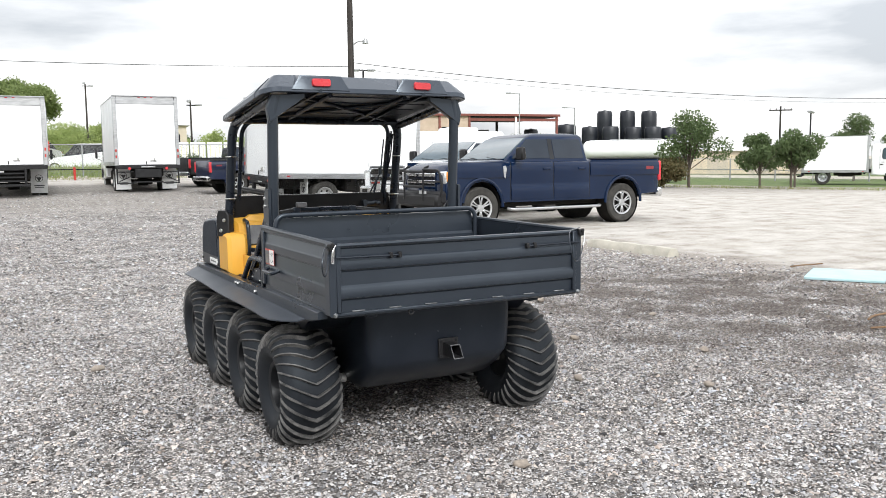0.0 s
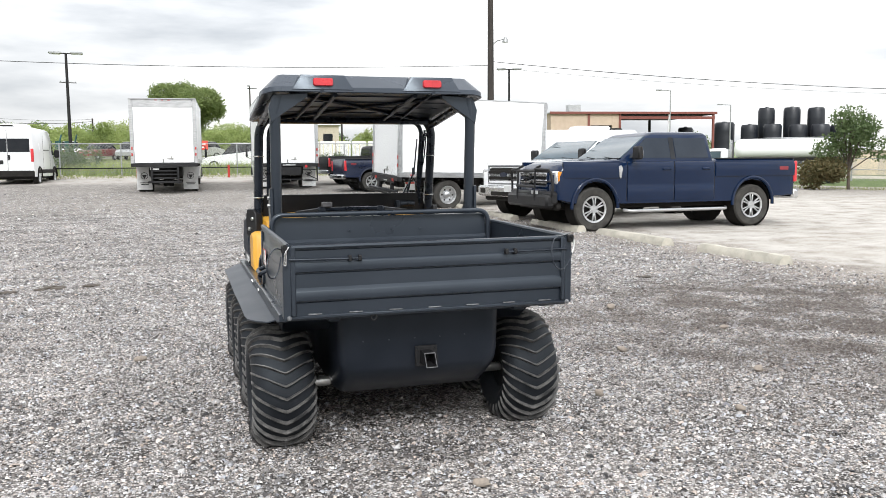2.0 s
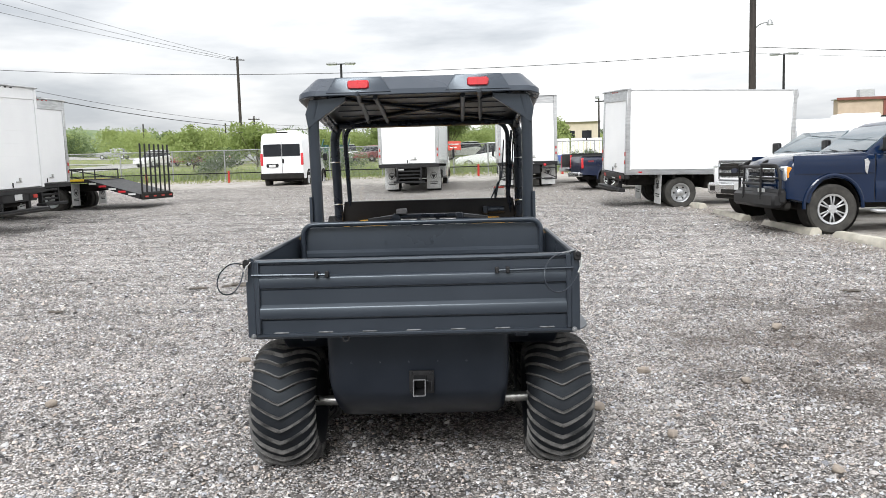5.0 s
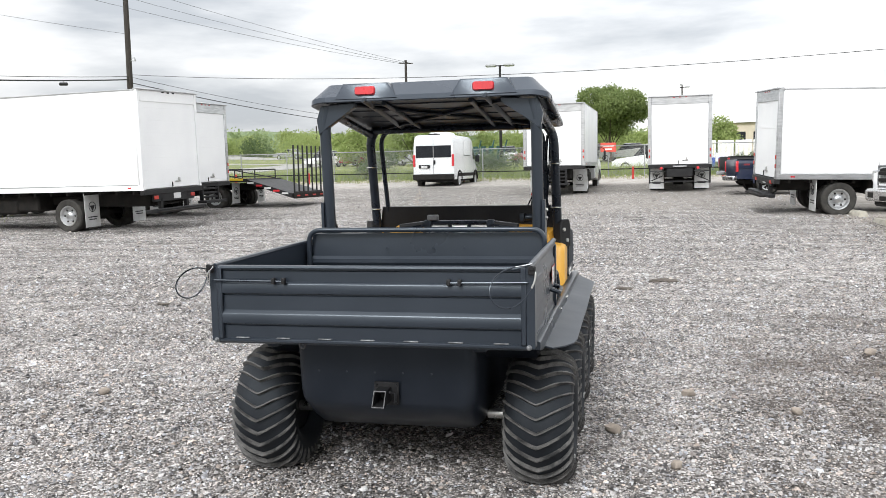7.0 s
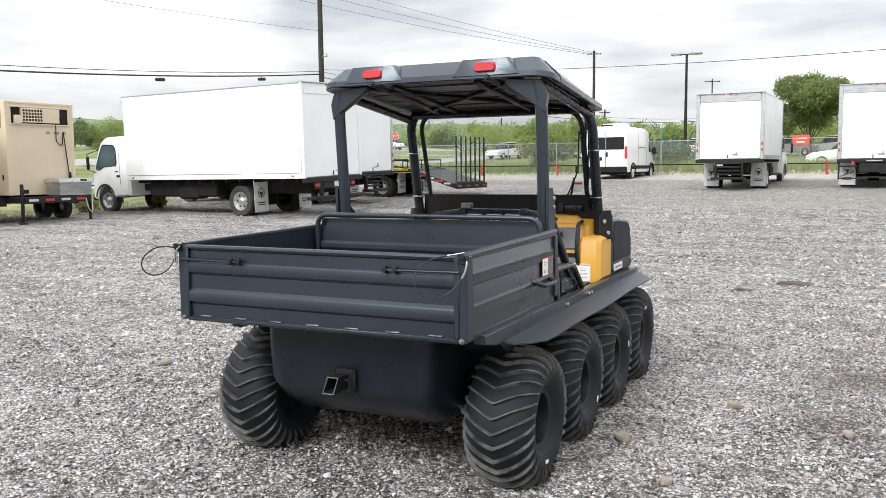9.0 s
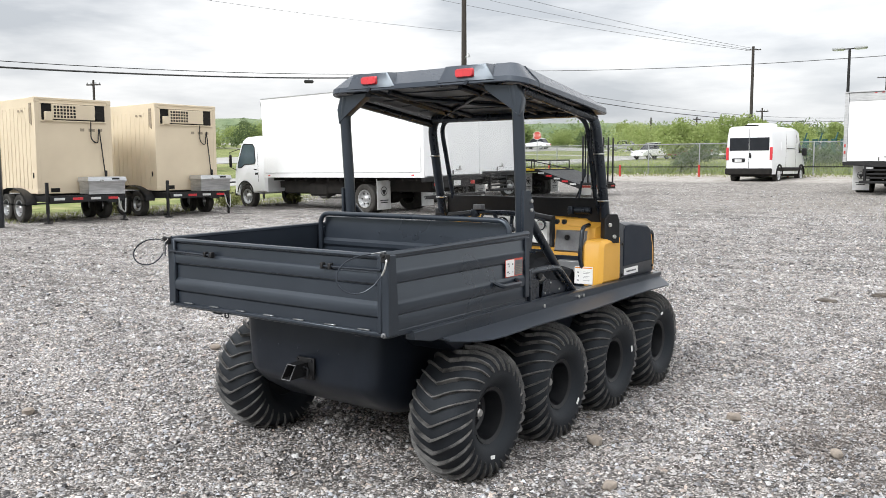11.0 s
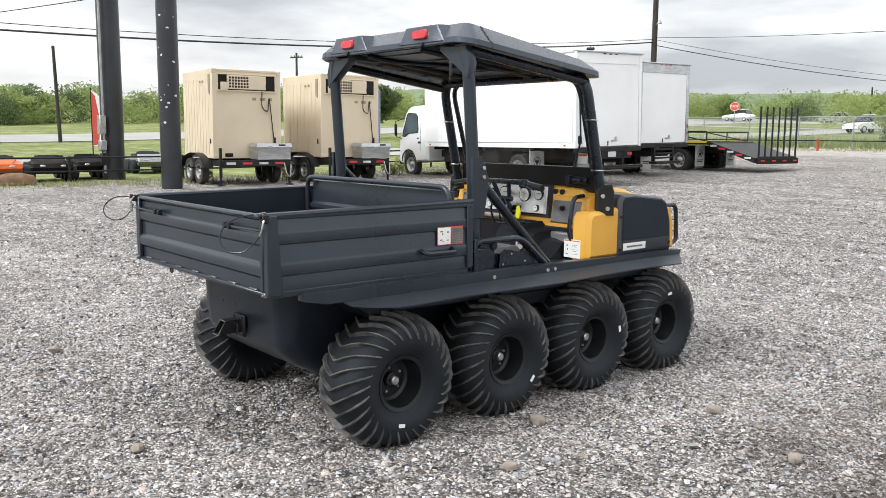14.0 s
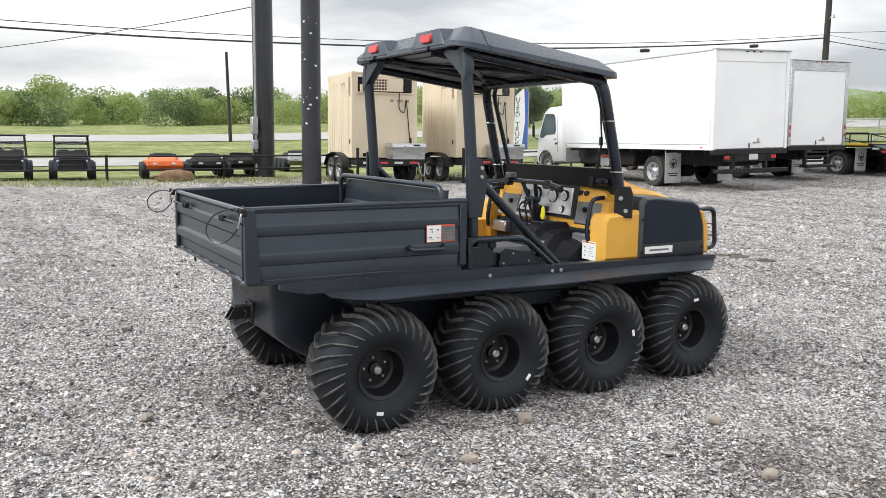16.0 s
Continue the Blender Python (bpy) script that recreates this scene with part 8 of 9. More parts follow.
rw = random.Random(11)
west = [(-95 - rw.uniform(0, 14), y + rw.uniform(-2, 2), rw.uniform(3.2, 6.0), rw.uniform(2.4, 4.4)) for y in np.arange(-46, 100, 2.2)]
north = [(x + rw.uniform(-2, 2), 124 + rw.uniform(0, 14), rw.uniform(2.6, 5.0), rw.uniform(2.6, 4.4)) for x in np.arange(-150, 60, 2.9)]
woods("woods", [q for i, q in enumerate(west) if i % 3], 1, "belt of fresh green trees beyond the highway")
woods("woods", west[::3], 12, "darker green trees in the belt beyond the highway", material=M_LEAFDARK)
woods("woods", [q for i, q in enumerate(north) if i % 4], 2, "belt of green scrub trees behind the north road")
woods("woods", north[::4], 13, "darker green trees behind the north road", material=M_LEAFDARK)
woods("woods", [(x + rw.uniform(-1, 1), 88 + rw.uniform(0, 8), rw.uniform(2.8, 4.6), rw.uniform(2.0, 3.2)) for x in np.arange(-34, 34, 2.4)], 3, "row of green trees behind the parked cars", 2600, 0.12, M_LEAF)
woods("woods", [(x + rw.uniform(-1, 1), 116 + rw.uniform(0, 8), rw.uniform(4.5, 6.2), rw.uniform(2.4, 3.4)) for x in np.arange(48, 92, 2.6)], 6, "green trees seen through the open canopy", 2200, 0.15, M_LEAFDARK)
woods("woods", [(x + rw.uniform(-3, 3), 165 + rw.uniform(0, 20), rw.uniform(3.6, 5.6), rw.uniform(4, 6)) for x in np.arange(-150, 120, 4.0)], 4, "far woods on the rise, their haze put into the leaf colour", 560, 0.30, M_LEAFFAR)
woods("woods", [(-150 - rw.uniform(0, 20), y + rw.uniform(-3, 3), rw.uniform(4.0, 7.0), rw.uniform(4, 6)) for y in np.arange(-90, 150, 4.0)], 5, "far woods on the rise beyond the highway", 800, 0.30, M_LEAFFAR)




# haze over the hill is put into its muted colour
M_HILL = mat("haze_tinted_hill", (0.13, 0.18, 0.10), (0.24, 0.29, 0.17), 0.95, scale=0.25, fine=2.5, bump=0.6, dist=1.0, spec=0.1)


def far_hill():
    """The wooded rise that closes the view to the west and north."""
    rng = random.Random(31)
    v, f, n = [], [], 150
    for i in range(n):
        a = radians(-118 + 165 * i / (n - 1))
        top = 4.6 + 1.2 * math.sin(i * 0.11) + 0.5 * math.sin(i * 0.53) + rng.uniform(-0.22, 0.22)
        for d, z in ((196, -0.5), (200, top * 0.6), (206, top * 0.92), (214, top), (240, top * 0.8)):
            x, y = d * math.sin(a), d * math.cos(a)
            v.append((x, y, ground_z(x, y) + z))
    for i in range(n - 1):
        for k in range(4):
            f.append((i * 5 + k, i * 5 + k + 1, i * 5 + k + 6, i * 5 + k + 5))
    single("backdrop", (v, f), M_HILL, Matrix(), "low green wooded rise on the horizon, haze put into its colour", "hill", kind="structure", smooth=60)


far_hill()


def grass_tufts(spots, seed, material=M_BLADE):
    rng = np.random.default_rng(seed)
    v, f = [], []
    for x, y, r, n, h in spots:
        for _ in range(n):
            px, py = x + rng.normal() * r, y + rng.normal() * r
            z, a, l = ground_z(px, py), rng.uniform(0, 2 * PI), h * rng.uniform(0.5, 1.3)
            dx, dy, w = math.cos(a), math.sin(a), 0.012 if h < 0.3 else 0.03
            k = len(v)
            v += [(px - dy * w, py + dx * w, z - 0.01), (px + dy * w, py - dx * w, z - 0.01), (px + dx * l * 0.45 + dy * w * 0.3, py + dy * l * 0.45, z + l)]
            f.append((k, k + 1, k + 2))
    tagged(new("grass", raw_mesh("grass", (v, f), material)), "tufts of green and straw grass at the verge", "grass", kind="stuff")


grass_tufts([(-19.6 - 0.5 * math.sin(i), -6 + 0.8 * i, 0.75, 190, 0.11) for i in range(34) if i % 5 != 2] + [(-6 + 2.2 * i, 42.6, 0.8, 160, 0.2) for i in range(-12, 9)] + [(25 + 1.6 * i, 28.6 - 1.05 * i, 0.8, 200, 0.14) for i in range(12)], 8)
grass_tufts([(-40 + 0.9 * i, 46.4 + 0.5 * math.sin(1.7 * i), 0.55, 230, 0.62) for i in range(72)], 9, M_LEAF)


# -- buildings and tanks on the far side
def canopy_building():
    A, C = Vector((44.7, 91.2, 0)), Vector((66.1, 87.7, 0))
    ang = math.degrees(math.atan2(C.y - A.y, C.x - A.x))
    z = ground_z(55, 90)
    t = thing("canopy_building", pose(A.x, A.y, z, 0, 0, ang), "low tan-brick building with an open rust-edged canopy", "building", kind="")
    H = 6.75
    part("wall", cat(rbox(2.6, 0.15, H / 2, 5.2, 0.3, H, 0.02), rbox(8.45, 0.15, H / 2, 0.9, 0.3, H, 0.02), rbox(6.6, 0.15, H - 0.75, 2.8, 0.3, 1.5, 0.02), rbox(6.6, 0.15, 1.75, 2.8, 0.3, 3.5, 0.02)), M_BRICK, t, "tan brick front wall")
    part("side_wall", rbox(0.15, 1.0, H / 2, 0.3, 1.4, H, 0.02), M_BRICK, t)
    part("window", rbox(6.6, 0.24, 4.35, 2.8, 0.06, 1.8, 0.01), M_TINT, t)
    # the shadow under the canopy is put into the deck's dark colour
    part("ceiling_deck", rbox(15.5, 7.0, H - 0.10, 12.6, 13.6, 0.10, 0.02), M_DARK, t, "underside of the canopy, painted dark for its shade")
    part("roof", cat(rbox(4.3, 0.8, H + 0.06, 9.0, 2.2, 0.14, 0.02), rbox(15.4, 7.0, H + 0.06, 13.2, 14.6, 0.14, 0.02)), M_ALU, t)
    part("fascia", rbox(10.9, -0.30, H + 0.05, 22.2, 0.10, 0.30, 0.02), M_RUST, t)
    part("beam", rbox(15.4, -0.05, H - 0.55, 12.8, 0.2, 0.35, 0.02), M_RUST, t)
    for x in (4.9, 9.0, 15.6, 21.6):
        part("column", rbox(x, -0.05, H / 2, 0.26, 0.26, H, 0.02), M_WHITE if x == 15.6 else M_RUST, t)
    for x in (12.5, 18.5):
        part("column", rbox(x, 13.0, H / 2, 0.3, 0.3, H, 0.02), M_DARK, t)
    part("roof_unit", rbox(3.2, 1.0, H + 0.62, 1.6, 1.2, 1.0, 0.05), M_ALU, t)
    part("back_wall", rbox(4.5, 1.75, H / 2, 8.9, 0.25, H, 0.02), M_BRICK, t)
    return t


canopy_building()


def poly_tank(x, y, r, h):
    t = thing("storage_tank", standing(x, y), "upright black plastic storage tank", "tank", "black storage tanks")
    prof = [(0.0, 0.0), (0.0, r)]
    for k in range(4):
        prof += [(h * (0.14 + 0.22 * k), r), (h * (0.15 + 0.22 * k), r * 1.005), (h * (0.16 + 0.22 * k), r)]
    part("shell", lathe([*prof, (h * 0.95, r), (h, r * 0.86), (h * 1.01, 0.0)], "z", 24), M_TANK, t)
    part("lid", lathe([(h, 0.0), (h, r * 0.22), (h + 0.12, r * 0.22), (h + 0.14, 0.0)], "z", 12), M_TANK, t)
    return t


for x, y, r, h in ((74.8, 88.3, 1.06, 7.3), (77.2, 86.3, 1.06, 7.3), (79.4, 84.4, 1.06, 7.2), (70.7, 91.6, 1.33, 5.5), (74.0, 86.1, 1.13, 5.1), (76.4, 84.2, 1.13, 5.0), (78.4, 82.5, 1.13, 5.0), (81.1, 82.2, 1.13, 4.9), (66.8, 94.8, 1.0, 4.9), (72.4, 88.6, 1.1, 5.1)):
    poly_tank(x, y, r, h + 0.3)


def tank_trailer(a, b, r, zc, label, material, wheels=True):
    A, B = Vector(a), Vector(b)
    L = (B - A).length
    ang = math.degrees(math.atan2(B.y - A.y, B.x - A.x))
    mid = (A + B) / 2
    t = thing("tank_trailer", pose(A.x, A.y, ground_z(mid.x, mid.y), 0, 0, ang), label, "tank trailer")
    part("tank", lathe([(-0.1, 0.0), (-0.06, r * 0.6), (0.1, r * 0.9), (0.4, r), (L - 0.4, r), (L - 0.1, r * 0.9), (L + 0.06, r * 0.6), (L + 0.1, 0.0)], "x", 24, (0, 0, zc)), material, t)
    part("frame", cat(*[rbox(L / 2, s * 0.4, zc - r - 0.05, L, 0.10, 0.20, 0.01) for s in (-1, 1)], *[rbox(L * u, 0, (zc - r) / 2, 0.16, 0.9, zc - r, 0.01) for u in (0.12, 0.5, 0.88)]), M_DARK, t)
    part("catwalk", rbox(L / 2, 0, zc + r + 0.03, L * 0.5, 0.4, 0.04, 0.01), M_ALU, t)
    for u in (0.2, 0.35, 0.8) if wheels else ():
        for s in (-1, 1):
            e = new("wheel")
            e.parent, e.location = t, (L * u, s * 0.95, 0.45)
            part("tyre", lathe([(-0.12, 0.2), (-0.12, 0.42), (-0.09, 0.45), (0.09, 0.45), (0.12, 0.42), (0.12, 0.2), (0.0, 0.0)], "y", 18), M_RUBBER, e)
    return t


tank_trailer((32.25, 39.45), (37.2, 35.2), 0.60, 2.06, "white road tanker behind the pickup", M_WHITE)
t = thing("road_tractor", pose(32.6, 40.6, ground_z(32.6, 40.6), 0, 0, 49.2) @ Matrix.Scale(0.92, 4), "white day-cab road tractor ahead of the tanker", "truck")
truck_cab(t, 0.0, 2.2, "nose")
part("chassis", cat(*[rbox(k * 0.42, -0.9, 0.78, 0.10, 2.6, 0.24, 0.01) for k in (-1, 1)]), M_DARK, t)
for k in (-1, 1):
    road_wheel(t, k * 1.05, -1.2, 0.42, 0.24, M_ALU, dual=True)
    part("exhaust_stack", tube([(k * 0.95, -0.12, 0.9), (k * 0.95, -0.12, 2.75)], 0.06, 10), M_CHROME, t)
t = thing("shed", pose(50.9, 49.6, ground_z(54, 46), 0, 0, -48.4), "long low tan shed with a pale metal roof beyond the lawn", "building")
part("wall", rbox(4.8, 2.5, 1.0, 9.6, 5.0, 2.0, 0.02), M_BEIGE, t)
part("roof", loft([[(-0.3, -0.3, 2.0), (9.9, -0.3, 2.0), (9.9, 5.3, 2.0), (-0.3, 5.3, 2.0)], [(-0.3, 2.4, 2.5), (9.9, 2.4, 2.5), (9.9, 2.6, 2.5), (-0.3, 2.6, 2.5)]]), M_FLAP, t)
for u in (1.4, 4.6, 7.9):
    part("shed_door", rbox(u, -0.02, 0.85, 1.5, 0.06, 1.6, 0.01), M_TAN, t)


def small_house(x, y, rz, w, d, h, label):
    t = thing("house", pose(x, y, ground_z(x, y), 0, 0, rz), label, "building")
    part("wall", rbox(0, d / 2, h / 2, w, d, h, 0.02), M_BEIGE, t)
    part("roof", loft([[(-w / 2 - 0.3, -0.3, h), (w / 2 + 0.3, -0.3, h), (w / 2 + 0.3, d + 0.3, h), (-w / 2 - 0.3, d + 0.3, h)], [(-w / 2 - 0.3, d / 2 - 0.1, h + 0.35), (w / 2 + 0.3, d / 2 - 0.1, h + 0.35), (w / 2 + 0.3, d / 2 + 0.1, h + 0.35), (-w / 2 - 0.3, d / 2 + 0.1, h + 0.35)]]), M_FLAP, t)
    for u in (-0.3, 0.0, 0.3):
        wv = part("window", rbox(w * u, -0.01, h * 0.6, 0.9, 0.06, 1.0, 0.01), M_TINT, t)
        part("sill", rbox(w * u, -0.05, h * 0.6 - 0.54, 1.0, 0.10, 0.06, 0.01), M_WHITE, wv)
    return t


small_house(12.2, 76.0, -8, 5.2, 5.0, 3.3, "tan house with a pale metal roof behind the fence")


M_PALE = mat("pale_yellow_plastic", (0.72, 0.66, 0.30), (0.78, 0.74, 0.48), 0.5, scale=3)


def tote(x, y, rz):
    t = thing("tote_panel", pose(x, y, ground_z(x, y), 0, 0, rz), "tall white and yellow sheet on a blue stand", "panel", "sheet stands")
    part("stand", rbox(0, 0, 0.45, 0.8, 0.5, 0.9, 0.03), M_BLUEPAINT, t)
    part("sheet", rbox(0, 0, 1.38, 0.86, 0.06, 0.98, 0.02), M_SIGN, t)
    for k in range(3):
        part("sheet_stripe", rbox(-0.25 + 0.27 * k, -0.038, 1.36 - 0.06 * (k % 2), 0.035, 0.02, 0.8, 0.008), M_PALE, t)
    return t


for k in range(6):
    tote(6.3 + 0.95 * k, 46.6 - 0.1 * k, -8)


# -- far cars
def small_car(x, y, rz, paint, label, tall=0.0):
    t = thing("parked_car", pose(x, y, ground_z(x, y) + 0.02, 0, 0, rz), label, "car", "far parked cars")
    prof = [(-2.2, 0.35), (-2.25, 0.72), (-2.1, 0.92), (-1.2, 0.98 + tall), (1.0, 0.96), (1.9, 0.84), (2.2, 0.66), (2.2, 0.35)]
    body = part("body", slab(prof, "x", -0.88, 0.88, 0.05), paint, t)
    q = lambda w, z, a, b: [(-w, a, z), (w, a, z), (w, b, z), (-w, b, z)]
    cab = part("cabin", loft([q(0.82, 0.92, -1.7 - tall, 0.95), q(0.66, 1.42 + tall, -1.2 - tall, 0.25), q(0.55, 1.46 + tall, -1.0 - tall, 0.1)]), M_TINT, body)
    part("roof_panel", loft([q(0.66, 1.43 + tall, -1.2 - tall, 0.22), q(0.56, 1.48 + tall, -1.0 - tall, 0.1)]), paint, cab)
    for s in (-1, 1):
        for cy in (-1.35, 1.35):
            road_wheel(t, s * 0.89, cy, 0.32, 0.2, M_ALU)
        part("tail_lamp", rbox(s * 0.7, -2.24, 0.76, 0.3, 0.06, 0.14, 0.02), M_RED, body)
        part("headlamp", rbox(s * 0.65, 2.18, 0.66, 0.3, 0.06, 0.12, 0.02), M_LAMP, body)
    return t


M_REDCAR = mat("dark_red_car_paint", (0.25, 0.03, 0.03), (0.2, 0.025, 0.025), 0.3, bump=0, coat=0.6)
M_SILVER = mat("silver_car_paint", (0.42, 0.43, 0.44), (0.36, 0.37, 0.38), 0.3, 0.5, bump=0, coat=0.5)
for x, y, rz, pt, lab, tall in ((3.2, 50.5, 80, M_WHITE_CAR, "white car parked behind the fence", 0.25), (6.2, 57.0, 75, M_WHITE_CAR, "white car parked behind the fence", 0.2), (-7.0, 80.0, 150, M_REDCAR, "dark red car behind the fence", 0.1),
                                (-12.6, 81.0, 165, M_SILVER, "silver car parked behind the fence", 0.0), (-19.0, 80.0, 92, M_SILVER, "silver car parked behind the fence", 0.0), (-1.0, 79.0, 84, M_SILVER, "silver car parked behind the fence", 0.2),
                                (-28.4, 79.0, 160, M_WHITE_CAR, "white car parked behind the fence", 0.2), (-22.6, 82.0, 20, M_WHITE_CAR, "white car parked behind the fence", 0.1), (-15.8, 79.5, 172, M_NAVY, "dark car parked behind the fence", 0.2),
                                (-9.8, 83.0, 12, M_WHITE_CAR, "white car parked behind the fence", 0.2), (-4.2, 81.0, 168, M_SILVER, "silver car parked behind the fence", 0.2), (2.2, 80.5, 95, M_WHITE_CAR, "white car parked behind the fence", 0.2),
                                (-45.0, 111.0, 90, M_SILVER, "silver car on the road", 0.0), (-34.0, 111.0, 90, M_NAVY, "dark car on the road", 0.0), (-60.0, 112.5, 90, M_WHITE_CAR, "white car on the road", 0.2),
                                (-25.4, 81.5, 150, M_REDCAR, "dark red car behind the fence", 0.2), (-61.0, 62.0, 5, M_BLUEPAINT, "blue car on the highway", 0.4), (15.0, 55.0, 60, M_WHITE_CAR, "white car parked behind the fence", 0.2)):
    small_car(x, y, rz, pt, lab, tall)


def rig(x, y):
    t = thing("farm_machine", standing(x, y), "teal-painted machinery parked behind the fence", "machine")
    part("frame", rbox(0, 0, 0.9, 3.4, 1.4, 0.4, 0.05), M_TEAL, t)
    for k in range(5):
        part("drum", lathe([(0, 0), (0, 0.20), (0.75, 0.20), (0.75, 0)], "z", 12, (-1.2 + 0.6 * k, 0, 1.1)), M_TEAL, t)
    part("mast", cat(*[tube([(-1.5 + k, 0, 1.1), (-1.2 + k, 0.2, 2.3)], 0.06, 6) for k in range(4)]), M_TEAL, t)
    for s in (-1, 1):
        part("wheel", lathe([(-0.12, 0), (-0.12, 0.36), (0.12, 0.36), (0.12, 0)], "y", 16, (s, -0.6, 0.36)), M_RUBBER, t)
    return t


rig(-8.75, 60.0)

# -- signs
t = thing("banner_sign", pose(0.72, 44.55, ground_z(0.9, 44.5) + 0.02, 0, 0, -3), "red banner on a post behind the chain-link fence", "sign")
part("post", tube([(0, 0.04, -0.1), (0, 0.04, 1.9)], 0.04, 8), M_GALV, t)
b = part("banner", rbox(0, -0.04, 1.62, 0.86, 0.03, 0.52, 0.01), M_SIGNRED, t)
for k in range(2):
    part("text_bar", rbox(0.0, -0.062, 1.70 - 0.18 * k, 0.6 - 0.2 * k, 0.008, 0.07, 0.002), M_SIGN, b)

t = thing("stop_sign", pose(-34.6, 66.2, ground_z(-34.6, 66.2) - 0.35, 0, 0, 24) @ Matrix.Scale(1.38, 4), "red octagonal stop sign on a grey post", "sign")
part("post", tube([(0, 0.03, -0.2), (0, 0.03, 2.3)], 0.03, 8), M_GALV, t)
octa = [(0.29 * math.cos(radians(22.5 + 45 * k)), 2.05 + 0.29 * math.sin(radians(22.5 + 45 * k))) for k in range(8)]
part("rim", slab([(x * 1.0, z) for x, z in octa], "y", -0.01, 0.01), M_SIGN, t)
part("face", slab([(x * 0.93, 2.05 + (z - 2.05) * 0.93) for x, z in octa], "y", -0.016, -0.008), M_SIGNRED, t)
lettering("letters", "STOP", 0.195, M_SIGN, t, Matrix.Translation((0, -0.020, 2.05)) @ Matrix.Rotation(radians(90), 4, "X"), 0.002, 0.95)

t = thing("feather_banner", pose(-36.4, 28.1, ground_z(-36.4, 28.1) - 1.02, 0, 0, 58) @ Matrix.Scale(1.50, 4), "tall blue-edged white feather banner reading used trucks", "banner")
part("pole", tube([(0.32, 0, -0.1), (0.32, 0, 2.9), (0.20, 0, 3.1)], 0.02, 6), M_GALV, t)
fl = part("flag", slab([(-0.26, 0.55), (0.30, 0.55), (0.30, 2.9), (0.10, 3.05), (-0.20, 2.75)], "y", -0.008, 0.008), M_SIGN, t)
part("flag_edge", slab([(0.06, 0.56), (0.31, 0.56), (0.31, 2.92), (0.14, 3.04), (0.20, 1.8)], "y", -0.011, 0.011), M_BLUEPAINT, fl)
for k, ch in enumerate("USED TRUCKS"):
    if ch != " ":
        lettering("letter", ch, 0.25, M_PRINT, fl, Matrix.Translation((-0.10, -0.014, 2.62 - 0.195 * k)) @ Matrix.Rotation(radians(90), 4, "X"), 0.002, 1.1)

t = thing("feather_banner", pose(-33.99, 11.41, ground_z(-34.09, 11.24), 0, 0, 68), "red and white feather banner on a thin pole across the verge", "banner")
part("pole", tube([(-0.27, 0, -0.1), (-0.27, 0, 3.17)], 0.025, 6), M_DARK, t)
fl = part("flag", slab([(-0.25, 0.65), (0.22, 0.70), (0.24, 2.62), (-0.02, 2.92), (-0.25, 3.07)], "y", -0.008, 0.008), M_SIGN, t)
part("flag_stripe", slab([(-0.255, 0.67), (0.0, 0.73), (0.06, 1.86), (-0.10, 2.82), (-0.255, 3.02)], "y", -0.011, 0.011), M_SIGNRED, fl)


